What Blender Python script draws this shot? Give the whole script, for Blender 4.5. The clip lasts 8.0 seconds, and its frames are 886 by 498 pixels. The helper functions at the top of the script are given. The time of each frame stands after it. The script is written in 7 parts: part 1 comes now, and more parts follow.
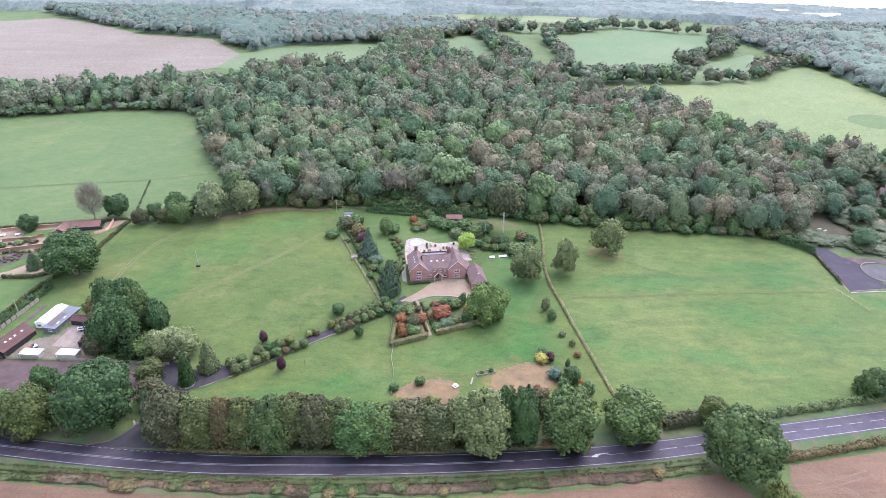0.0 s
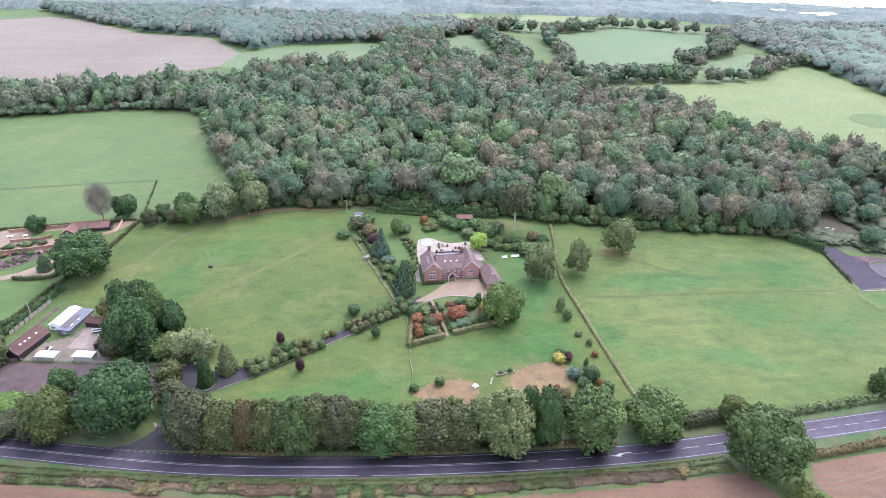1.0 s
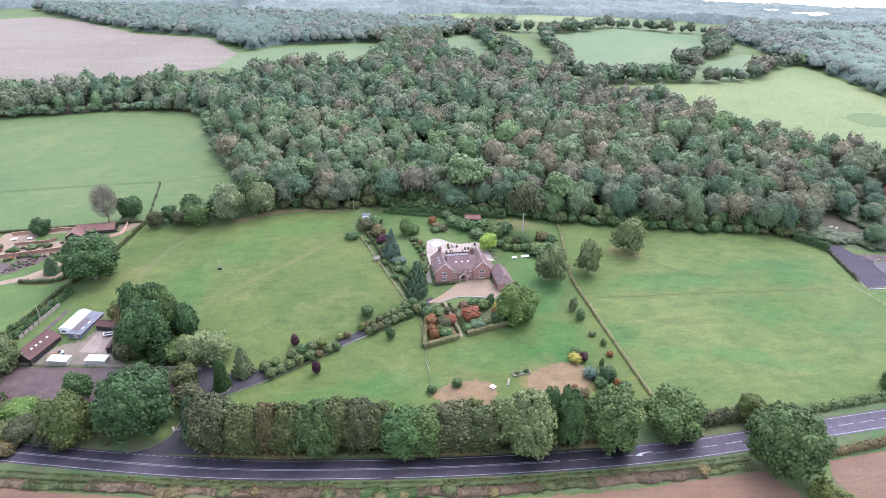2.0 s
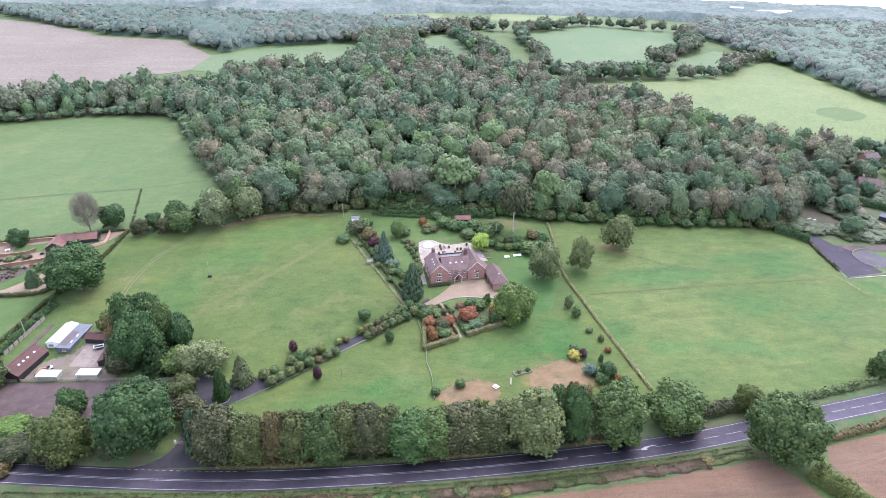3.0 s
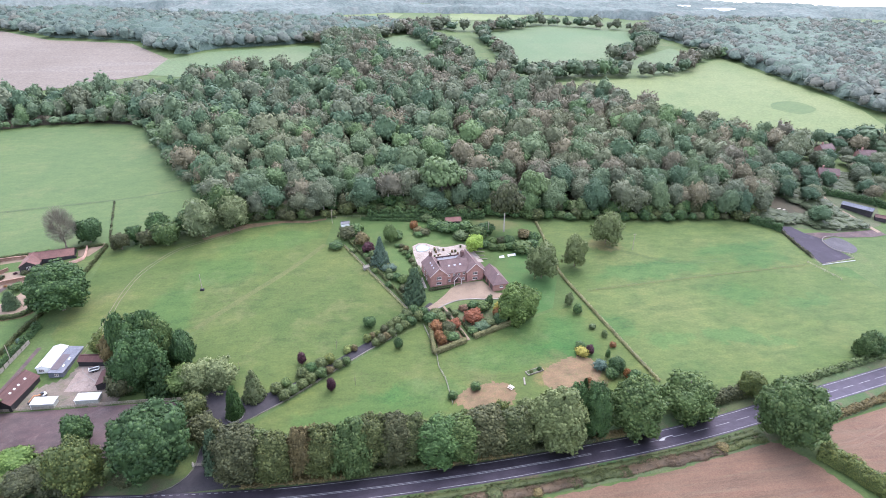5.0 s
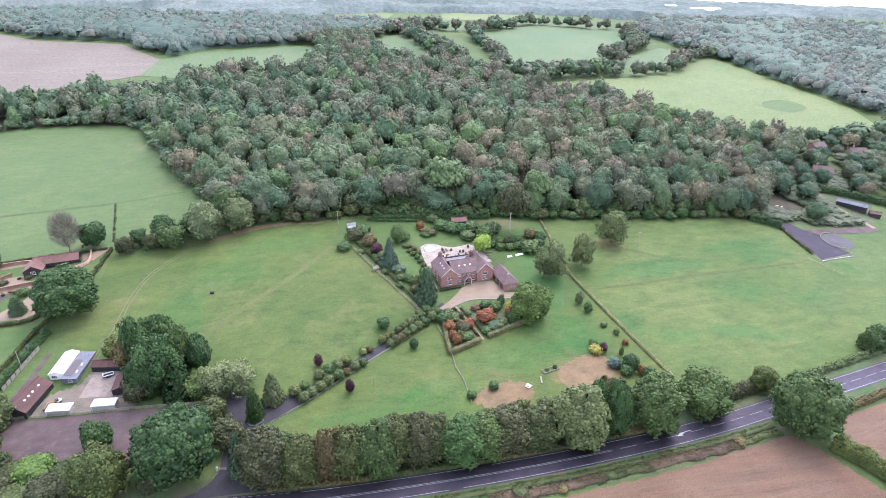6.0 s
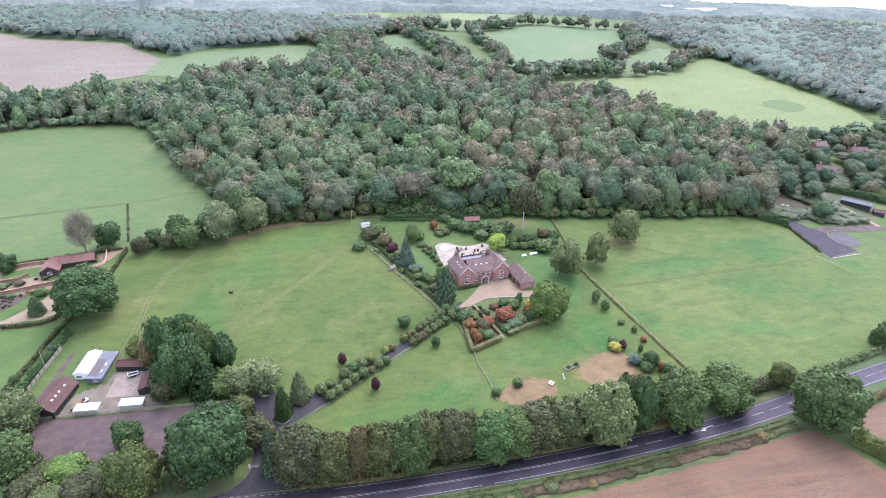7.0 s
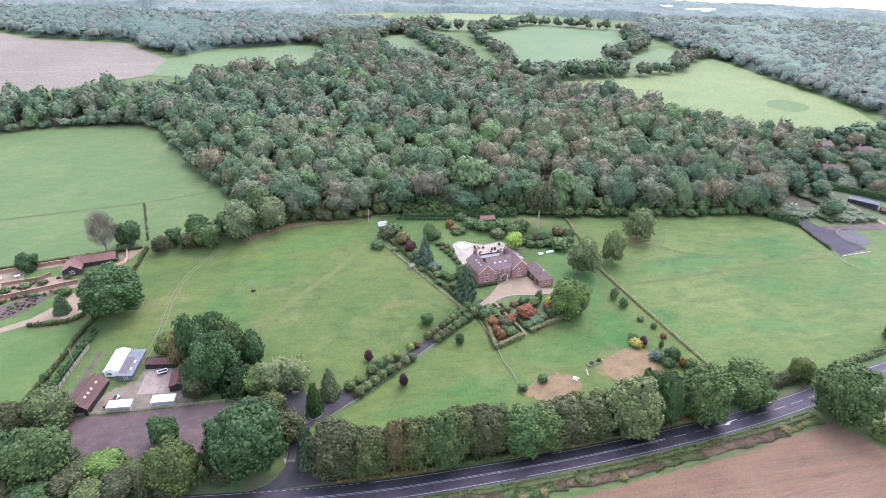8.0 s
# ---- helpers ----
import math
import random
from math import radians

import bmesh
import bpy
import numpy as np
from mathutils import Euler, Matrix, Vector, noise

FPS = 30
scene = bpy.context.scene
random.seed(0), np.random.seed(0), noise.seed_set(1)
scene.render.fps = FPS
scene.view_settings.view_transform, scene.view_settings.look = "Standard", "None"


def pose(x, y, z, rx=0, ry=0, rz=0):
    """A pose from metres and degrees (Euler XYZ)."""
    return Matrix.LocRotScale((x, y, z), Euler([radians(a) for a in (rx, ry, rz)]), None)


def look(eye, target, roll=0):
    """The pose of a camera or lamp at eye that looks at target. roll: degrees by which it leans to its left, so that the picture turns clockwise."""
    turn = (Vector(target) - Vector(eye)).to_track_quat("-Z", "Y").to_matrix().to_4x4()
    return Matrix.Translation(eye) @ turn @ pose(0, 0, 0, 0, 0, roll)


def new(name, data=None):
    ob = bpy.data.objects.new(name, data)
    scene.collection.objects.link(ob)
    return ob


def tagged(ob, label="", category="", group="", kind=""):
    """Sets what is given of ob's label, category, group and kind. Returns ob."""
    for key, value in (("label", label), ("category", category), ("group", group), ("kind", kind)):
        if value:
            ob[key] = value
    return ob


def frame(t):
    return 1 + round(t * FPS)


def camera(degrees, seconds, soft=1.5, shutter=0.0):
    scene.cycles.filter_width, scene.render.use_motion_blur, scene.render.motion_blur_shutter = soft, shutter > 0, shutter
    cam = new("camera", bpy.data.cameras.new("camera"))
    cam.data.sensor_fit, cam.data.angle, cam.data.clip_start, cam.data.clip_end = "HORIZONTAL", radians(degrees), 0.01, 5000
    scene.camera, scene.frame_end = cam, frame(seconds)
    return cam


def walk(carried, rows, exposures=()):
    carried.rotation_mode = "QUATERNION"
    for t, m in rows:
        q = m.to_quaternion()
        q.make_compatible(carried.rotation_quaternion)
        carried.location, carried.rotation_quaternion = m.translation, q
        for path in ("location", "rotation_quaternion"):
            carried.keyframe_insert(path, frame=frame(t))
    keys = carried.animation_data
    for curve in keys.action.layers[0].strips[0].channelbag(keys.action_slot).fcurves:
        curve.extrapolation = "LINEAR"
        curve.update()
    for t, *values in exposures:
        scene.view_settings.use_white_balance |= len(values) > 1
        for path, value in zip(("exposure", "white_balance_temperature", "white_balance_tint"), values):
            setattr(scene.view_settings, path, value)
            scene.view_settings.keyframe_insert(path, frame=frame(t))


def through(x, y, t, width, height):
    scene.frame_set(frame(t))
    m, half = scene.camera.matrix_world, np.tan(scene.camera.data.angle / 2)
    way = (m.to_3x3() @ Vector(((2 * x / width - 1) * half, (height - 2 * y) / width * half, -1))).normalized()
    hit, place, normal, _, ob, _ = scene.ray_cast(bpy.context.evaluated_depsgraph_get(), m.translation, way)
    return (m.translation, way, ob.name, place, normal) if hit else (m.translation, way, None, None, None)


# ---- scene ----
cam = camera(77.0, 8.0, soft=0.9)
PATH = [
    (0, (0.552, -0.851, 140.882), (0.567, 0.938, 139.988), 1.3),
    (0.5, (-3.955, -0.714, 140.984), (-3.929, 1.074, 140.089), 1.4),
    (1, (-8.553, -0.595, 141.133), (-8.518, 1.193, 140.236), 1.4),
    (1.5, (-13.115, -0.4, 141.214), (-13.074, 1.387, 140.317), 1.5),
    (3, (-26.252, 0.827, 141.851), (-26.101, 2.608, 140.954), 1.3),
    (3.5, (-31.096, 1.46, 142.233), (-30.894, 3.236, 141.336), 1.3),
    (4, (-35.763, 2.201, 142.686), (-35.528, 3.972, 141.788), 1.3),
    (4.5, (-40.558, 3.017, 143.064), (-40.287, 4.783, 142.166), 1.3),
    (6, (-56.742, 5.122, 143.963), (-56.39, 6.874, 143.064), 1.4),
    (6.5, (-62.624, 5.296, 144.315), (-62.259, 7.044, 143.415), 1.5),
    (7, (-68.474, 5.476, 144.422), (-68.097, 7.222, 143.522), 1.6),
    (7.5, (-74.507, 5.237, 144.583), (-74.121, 6.981, 143.682), 1.7),
    (8, (-80.247, 4.869, 144.808), (-79.856, 6.612, 143.908), 1.7),
]
walk(cam, [(t, look(eye, target, roll)) for t, eye, target, roll in PATH], [(0.0, 2.82, 5950, 20), (8.0, 2.82, 5950, 20)])

# ---- world, sun ----
SUN_EL, SUN_AZ = 58.0, 38.0          # degrees; azimuth clockwise from +y
world = bpy.data.worlds.new("overcast_sky")
scene.world = world
world.use_nodes = True
wn, wl = world.node_tree.nodes, world.node_tree.links
wn.clear()
sky = wn.new("ShaderNodeTexSky")
sky.sky_type, sky.sun_disc = "NISHITA", False
sky.sun_elevation, sky.sun_rotation = radians(SUN_EL), radians(SUN_AZ)
sky.dust_density, sky.air_density, sky.ozone_density, sky.altitude = 2.0, 1.0, 1.0, 150
grey = wn.new("ShaderNodeHueSaturation")      # cloud takes most of the blue out
grey.inputs["Saturation"].default_value = 0.45
back = wn.new("ShaderNodeBackground")
back.inputs["Strength"].default_value = 0.15
wout = wn.new("ShaderNodeOutputWorld")
wl.new(sky.outputs[0], grey.inputs["Color"])
wl.new(grey.outputs[0], back.inputs["Color"])
wl.new(back.outputs[0], wout.inputs["Surface"])
sun = new("sun", bpy.data.lights.new("sun", "SUN"))
sun.data.energy, sun.data.angle, sun.data.color = 0.24, radians(40), (1.0, 0.97, 0.93)
sun.matrix_world = look((0, 0, 0), (-math.sin(radians(SUN_AZ)), -math.cos(radians(SUN_AZ)), -math.tan(radians(SUN_EL))))


# ---- terrain ----
def soft(v, d):
    return d * np.logaddexp(0.0, np.asarray(v, float) / d)


def height(x, y):
    """Height of the land: level by the road, a long rise to the wood, a ridge and a low plain beyond."""
    xx = np.clip(np.asarray(x, float), -300, 300) / 100
    y = np.asarray(y, float)
    z = 5.2 + 0.0776 * soft(y - 170, 20) + 0.33 * xx - 1.36 * xx * xx * np.exp(-np.minimum((y / 400) ** 2, 50))
    return z - 0.1226 * soft(y - 1250, 180) - 0.022 * soft(np.abs(np.asarray(x, float)) - 700, 150)


def Z(x, y):
    return float(height(x, y))


# ---- materials ----
def node_mat(name):
    m = bpy.data.materials.new(name)
    m.use_nodes = True
    n, l = m.node_tree.nodes, m.node_tree.links
    return m, n, l, n["Principled BSDF"]


def ramp(n, stops):
    r = n.new("ShaderNodeValToRGB")
    els = r.color_ramp.elements
    while len(els) < len(stops):
        els.new(0.5)
    for e, (p, c) in zip(els, stops):
        e.position, e.color = p, (*c, 1)
    return r


def noise_node(n, l, coord, scale, detail=4.0, rough=0.6, stretch=None):
    t = n.new("ShaderNodeTexNoise")
    t.inputs["Scale"].default_value, t.inputs["Detail"].default_value, t.inputs["Roughness"].default_value = scale, detail, rough
    if stretch:
        mp = n.new("ShaderNodeMapping")
        mp.inputs["Scale"].default_value = stretch[:3]
        if len(stretch) > 3:
            mp.inputs["Rotation"].default_value = (0, 0, radians(stretch[3]))
        l.new(coord, mp.inputs["Vector"])
        coord = mp.outputs[0]
    l.new(coord, t.inputs["Vector"])
    return t


def mix(n, l, a, b, fac, mode="MIX"):
    m = n.new("ShaderNodeMix")
    m.data_type, m.blend_type = "RGBA", mode
    for sock, v in ((m.inputs["Factor"], fac), (m.inputs["A"], a), (m.inputs["B"], b)):
        if isinstance(v, (int, float)):
            sock.default_value = v
        elif isinstance(v, tuple):
            sock.default_value = (*v, 1)
        else:
            l.new(v, sock)
    return m.outputs["Result"]


def surface(name, c1, c2, c3=None, big=0.03, fine=2.0, grain=0.3, mottle=0.0, rough=0.9, bump=0.3, dist=0.1, stretch=None, streak=None, spec=0.2, metal=0.0, patches=()):
    """A rough surface: c1 to c2 in large patches, c3 in places, grain over all. streak: mapping scale for drawn-out marks."""
    m, n, l, p = node_mat(name)
    co = n.new("ShaderNodeTexCoord").outputs["Object"]
    a = noise_node(n, l, co, big, 5, 0.62, stretch)
    r = ramp(n, [(0.36, c1), (0.64, c2)])
    l.new(a.outputs["Fac"], r.inputs[0])
    col = r.outputs[0]
    if c3:
        b = noise_node(n, l, co, big * 2.7, 6, 0.7, streak or stretch)
        rb = ramp(n, [(0.52, (0, 0, 0)), (0.7, (1, 1, 1))])
        l.new(b.outputs["Fac"], rb.inputs[0])
        col = mix(n, l, col, c3, rb.outputs[0])
    if mottle:
        mo = noise_node(n, l, co, 0.16, 8, 0.78, streak or (0.7, 1.4, 1, 20))
        rm = ramp(n, [(0.32, (1 - 1.3 * mottle, 1 - mottle, 1 - mottle)), (0.5, (1, 1, 1)), (0.68, (1 + 1.25 * mottle, 1 + 0.75 * mottle, 1 + 0.6 * mottle))])
        l.new(mo.outputs["Fac"], rm.inputs[0])
        col = mix(n, l, col, rm.outputs[0], 1.0, "MULTIPLY")
    if patches:
        wob = noise_node(n, l, co, 0.09, 7, 0.72)
        off = n.new("ShaderNodeVectorMath")
        off.operation = "MULTIPLY_ADD"
        off.inputs[1].default_value = (34, 26, 0)
        l.new(wob.outputs["Color"], off.inputs[0])
        l.new(co, off.inputs[2])
    for x, y, rx, ry, turn, tint in patches:
        mp, gr = n.new("ShaderNodeMapping"), n.new("ShaderNodeTexGradient")
        mp.vector_type, gr.gradient_type = "TEXTURE", "SPHERICAL"
        mp.inputs["Location"].default_value, mp.inputs["Rotation"].default_value, mp.inputs["Scale"].default_value = (x + 17, y + 13, 0), (0, 0, radians(turn)), (rx, ry, 4000)
        l.new(off.outputs[0], mp.inputs["Vector"])
        l.new(mp.outputs[0], gr.inputs["Vector"])
        rp = ramp(n, [(0.02, (0, 0, 0)), (0.38, (1, 1, 1))])
        l.new(gr.outputs["Fac"], rp.inputs[0])
        col = mix(n, l, col, mix(n, l, col, tint, 1.0, "MULTIPLY"), rp.outputs[0])
    f = noise_node(n, l, co, fine, 6, 0.7)
    rf = ramp(n, [(0.3, (1 - grain,) * 3), (0.7, (1 + grain * 0.75,) * 3)])
    l.new(f.outputs["Fac"], rf.inputs[0])
    col = mix(n, l, col, rf.outputs[0], 1.0, "MULTIPLY")
    l.new(col, p.inputs["Base Color"])
    p.inputs["Roughness"].default_value, p.inputs["Specular IOR Level"].default_value, p.inputs["Metallic"].default_value = rough, spec, metal
    if bump:
        bn = n.new("ShaderNodeBump")
        bn.inputs["Strength"].default_value, bn.inputs["Distance"].default_value = bump, dist
        l.new(f.outputs["Fac"], bn.inputs["Height"])
        l.new(bn.outputs[0], p.inputs["Normal"])
    return m


def leaf_mat(name, dark, mid, light, through=0.18, spread=0.8, gloss=0.2):
    """Foliage: leaf to leaf and tree to tree differences, some light let through."""
    m, n, l, p = node_mat(name)
    geo, obj = n.new("ShaderNodeNewGeometry"), n.new("ShaderNodeObjectInfo")
    lo, hi = (tuple(spread * a + (1 - spread) * b for a, b in zip(end, mid)) for end in (dark, light))
    r = ramp(n, [(0.0, lo), (0.55, mid), (1.0, hi)])
    l.new(geo.outputs["Random Per Island"], r.inputs[0])
    ro = ramp(n, [(0.0, (0.84, 0.87, 0.88)), (0.5, (1.0, 1.0, 0.98)), (1.0, (1.12, 1.1, 1.0))])
    l.new(obj.outputs["Random"], ro.inputs[0])
    col = mix(n, l, r.outputs[0], ro.outputs[0], 1.0, "MULTIPLY")
    co = n.new("ShaderNodeTexCoord").outputs["Object"]
    f = noise_node(n, l, co, 0.35, 4, 0.7)
    rf = ramp(n, [(0.3, (0.7, 0.72, 0.7)), (0.7, (1.3, 1.25, 1.15))])
    l.new(f.outputs["Fac"], rf.inputs[0])
    col = mix(n, l, col, rf.outputs[0], 1.0, "MULTIPLY")
    l.new(col, p.inputs["Base Color"])
    p.inputs["Roughness"].default_value, p.inputs["Specular IOR Level"].default_value = 0.7 - 0.3 * gloss, gloss
    tr = n.new("ShaderNodeBsdfTranslucent")
    l.new(col, tr.inputs["Color"])
    ms = n.new("ShaderNodeMixShader")
    ms.inputs[0].default_value = through
    l.new(p.outputs[0], ms.inputs[1])
    l.new(tr.outputs[0], ms.inputs[2])
    l.new(ms.outputs[0], n["Material Output"].inputs["Surface"])
    return m


def plain(name, c, rough=0.6, metal=0.0, spec=0.4, var=0.15, scale=1.5):
    k = 1 - var
    return surface(name, tuple(v * k for v in c), tuple(min(1, v * (2 - k)) for v in c), big=scale, fine=scale * 8, rough=rough, bump=0.1, dist=0.01, spec=spec, metal=metal)


FRESH = (0.73, 0.97, 0.93)
LUSH, DRY, WORN = (0.82, 1.02, 0.98), (1.09, 1.02, 1.06), (1.6, 1.08, 1.45)
GRASS = surface("pasture", (0.043, 0.071, 0.019), (0.060, 0.087, 0.026), (0.073, 0.089, 0.031), mottle=0.2, big=0.018, fine=1.1, grain=0.24, bump=0.5, dist=0.15)
GRASS_L = surface("paddock_grass", (0.042, 0.067, 0.016), (0.062, 0.083, 0.021), (0.075, 0.086, 0.028), mottle=0.24, big=0.022, fine=1.3, grain=0.24, bump=0.5, dist=0.12, patches=(
    (-90, 280, 32, 10, 12, LUSH), (-110, 255, 22, 18, 0, LUSH), (-128, 225, 14, 22, 0, LUSH), (28, 190, 18, 20, 0, LUSH), (15, 175, 30, 10, 0, LUSH), (-52, 152, 28, 9, 20, LUSH), (-25, 158, 18, 12, 0, LUSH), (40, 185, 14, 20, 0, LUSH),
    (-54, 258, 9, 14, 25, DRY), (-38, 230, 7, 22, 25, DRY), (-69, 240, 22, 12, 50, DRY), (-157, 228, 9, 14, 0, DRY), (-100, 242, 12, 20, 40, DRY), (-55, 210, 25, 12, 40, DRY), (33, 163, 24, 15, 0, DRY), (-3, 156, 20, 11, 0, DRY), (33, 163, 17, 11, 0, WORN), (-5, 156.5, 7.5, 4.5, 0, WORN)))
GRASS_R = surface("grazed_grass", (0.047, 0.075, 0.018), (0.068, 0.090, 0.026), (0.039, 0.069, 0.018), mottle=0.26, big=0.016, fine=1.2, grain=0.24, bump=0.5, dist=0.12, streak=(0.7, 1.6, 1, -7), patches=(
    (100, 231, 40, 9, 6, FRESH), (158, 248, 34, 8, 8, FRESH), (168, 237, 22, 7, 10, FRESH), (135, 207, 20, 9, 0, LUSH), (216, 224, 18, 12, 0, FRESH),
    (110, 177, 15, 7, 0, FRESH), (128, 173, 10, 4, 0, LUSH), (84, 178, 12, 7, 0, LUSH), (64, 188, 10, 8, 0, LUSH), (166, 199, 18, 6, 6, LUSH), (126, 188, 14, 5, 4, DRY), (162, 176, 14, 8, 0, DRY), (52, 158, 9, 7, 0, DRY),
    (128, 223, 80, 6, 7, DRY), (84, 240, 14, 9, 0, DRY), (150, 256, 30, 6, 5, DRY), (186, 232, 16, 14, 0, DRY), (90, 200, 26, 12, 5, DRY), (170, 195, 40, 12, 8, DRY), (112, 165, 30, 9, 8, DRY), (87.5, 257, 12, 7, 0, WORN)))
GRASS_S = surface("sheep_pasture", (0.050, 0.081, 0.028), (0.065, 0.094, 0.032), (0.078, 0.098, 0.037), mottle=0.14, big=0.012, fine=0.8, grain=0.14, bump=0.4, dist=0.1)
LAWN = surface("mown_lawn", (0.043, 0.077, 0.020), (0.057, 0.090, 0.026), (0.067, 0.089, 0.029), mottle=0.16, big=0.05, fine=2.0, grain=0.24, bump=0.3, dist=0.05, patches=((36, 215, 22, 26, 0, LUSH), (40, 245, 14, 12, 0, LUSH), (-35, 240, 8, 20, 25, DRY), (32, 284, 20, 9, 0, WORN), (-20, 272, 20, 8, 0, DRY)))
# Far grass: own green, muted and blued in the base colour for haze.
PALE = surface("hazed_stubble_pasture", (0.086, 0.113, 0.041), (0.109, 0.130, 0.051), (0.075, 0.105, 0.038), mottle=0.1, big=0.008, fine=0.5, bump=0.3, dist=0.1)
FARG = surface("hazed_far_pasture", (0.059, 0.095, 0.039), (0.080, 0.106, 0.048), None, big=0.01, fine=0.4, bump=0.2)
SOIL = surface("ploughed_soil", (0.094, 0.056, 0.036), (0.116, 0.072, 0.046), (0.106, 0.074, 0.048), mottle=0.16, big=0.05, fine=2.2, bump=0.9, dist=0.2, streak=(0.25, 3.0, 1, 12))
FARSOIL = surface("dry_arable_soil", (0.106, 0.086, 0.066), (0.124, 0.102, 0.079), (0.134, 0.115, 0.094), big=0.01, fine=0.4, bump=0.3, streak=(0.3, 2.0, 1, 30))
VERGE = surface("rough_verge", (0.039, 0.070, 0.025), (0.073, 0.084, 0.037), (0.095, 0.067, 0.046), big=0.09, fine=2.5, bump=0.8, dist=0.25)
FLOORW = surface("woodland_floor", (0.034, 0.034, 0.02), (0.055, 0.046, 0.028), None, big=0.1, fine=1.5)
ASPHALT = surface("damp_asphalt", (0.049, 0.043, 0.057), (0.066, 0.056, 0.074), (0.041, 0.036, 0.045), big=0.25, fine=9.0, rough=0.85, bump=0.25, dist=0.01, spec=0.2, streak=(0.3, 2, 1))
WHITE = plain("road_paint", (0.260, 0.260, 0.262), rough=0.6, var=0.2, scale=1.2)
BARK = surface("bark", (0.09, 0.07, 0.05), (0.17, 0.14, 0.11), (0.12, 0.13, 0.09), big=0.8, fine=9, bump=0.8, dist=0.03)
PALEBARK = surface("pale_bark", (0.238, 0.210, 0.175), (0.378, 0.350, 0.301), (0.182, 0.182, 0.140), big=0.8, fine=9, bump=0.8, dist=0.03)
LEAF = {
    "oak": leaf_mat("oak_leaves", (0.026, 0.050, 0.014), (0.058, 0.094, 0.031), (0.101, 0.136, 0.047)),
    "lush": leaf_mat("lush_leaves", (0.021, 0.047, 0.014), (0.043, 0.085, 0.029), (0.073, 0.127, 0.043)),
    "dark": leaf_mat("dark_leaves", (0.018, 0.040, 0.014), (0.037, 0.074, 0.026), (0.067, 0.113, 0.037)),
    "olive": leaf_mat("olive_leaves", (0.026, 0.033, 0.015), (0.054, 0.061, 0.028), (0.090, 0.095, 0.047)),
    "brown": leaf_mat("turning_leaves", (0.052, 0.046, 0.020), (0.100, 0.083, 0.037), (0.153, 0.123, 0.056)),
    "grey": leaf_mat("grey_green_leaves", (0.039, 0.061, 0.024), (0.076, 0.106, 0.043), (0.117, 0.157, 0.067)),
    "yellow": leaf_mat("yellow_leaves", (0.17, 0.15, 0.03), (0.3, 0.26, 0.055), (0.42, 0.37, 0.09)),
    "lime": leaf_mat("lime_leaves", (0.1, 0.13, 0.035), (0.17, 0.205, 0.06), (0.25, 0.285, 0.1)),
    "bright": leaf_mat("bright_lime_leaves", (0.14, 0.22, 0.04), (0.24, 0.34, 0.065), (0.34, 0.45, 0.11)),
    "rust": leaf_mat("rust_leaves", (0.097, 0.044, 0.018), (0.162, 0.073, 0.028), (0.218, 0.111, 0.043)),
    "red": leaf_mat("scarlet_leaves", (0.108, 0.038, 0.019), (0.175, 0.062, 0.031), (0.226, 0.090, 0.047)),
    "purple": leaf_mat("purple_leaves", (0.025, 0.012, 0.016), (0.05, 0.02, 0.028), (0.085, 0.035, 0.045)),
    "conifer": leaf_mat("conifer_needles", (0.034, 0.061, 0.036), (0.064, 0.103, 0.056), (0.103, 0.145, 0.079), 0.1),
    "hedge": leaf_mat("hedge_leaves", (0.026, 0.037, 0.012), (0.054, 0.069, 0.025), (0.094, 0.107, 0.040)),
    "box": leaf_mat("box_leaves", (0.036, 0.052, 0.020), (0.072, 0.094, 0.036), (0.118, 0.138, 0.056)),
    "laurel": leaf_mat("laurel_leaves", (0.023, 0.048, 0.018), (0.048, 0.088, 0.033), (0.082, 0.130, 0.045)),
    "fresh": leaf_mat("fresh_leaves", (0.055, 0.087, 0.027), (0.087, 0.131, 0.042), (0.129, 0.179, 0.060)),
    "apple": leaf_mat("apple_green_leaves", (0.05, 0.092, 0.02), (0.092, 0.152, 0.036), (0.14, 0.2, 0.055)),
    "turning": leaf_mat("yellowing_leaves", (0.039, 0.063, 0.019), (0.076, 0.100, 0.031), (0.139, 0.148, 0.041)),
    "willow": leaf_mat("willow_leaves", (0.061, 0.081, 0.032), (0.100, 0.126, 0.052), (0.143, 0.173, 0.076)),
    "chestnut": leaf_mat("chestnut_leaves", (0.050, 0.085, 0.022), (0.092, 0.138, 0.037), (0.145, 0.195, 0.055)),
    "pale": leaf_mat("pale_khaki_leaves", (0.077, 0.100, 0.045), (0.130, 0.159, 0.075), (0.185, 0.215, 0.106)),
    "dead": leaf_mat("dying_bramble_leaves", (0.060, 0.042, 0.028), (0.098, 0.072, 0.047), (0.140, 0.105, 0.070)),
    "turnred": leaf_mat("bramble_turning_red", (0.075, 0.045, 0.03), (0.12, 0.07, 0.045), (0.16, 0.1, 0.065)),
    "cedar": leaf_mat("cedar_needles", (0.043, 0.069, 0.054), (0.069, 0.108, 0.082), (0.099, 0.146, 0.112), 0.1),
    "khaki": leaf_mat("clipped_khaki_leaves", (0.11, 0.115, 0.055), (0.16, 0.16, 0.08), (0.21, 0.205, 0.105)),
    "drygrass": leaf_mat("dry_grass", (0.135, 0.144, 0.058), (0.216, 0.216, 0.099), (0.306, 0.287, 0.152)),
}


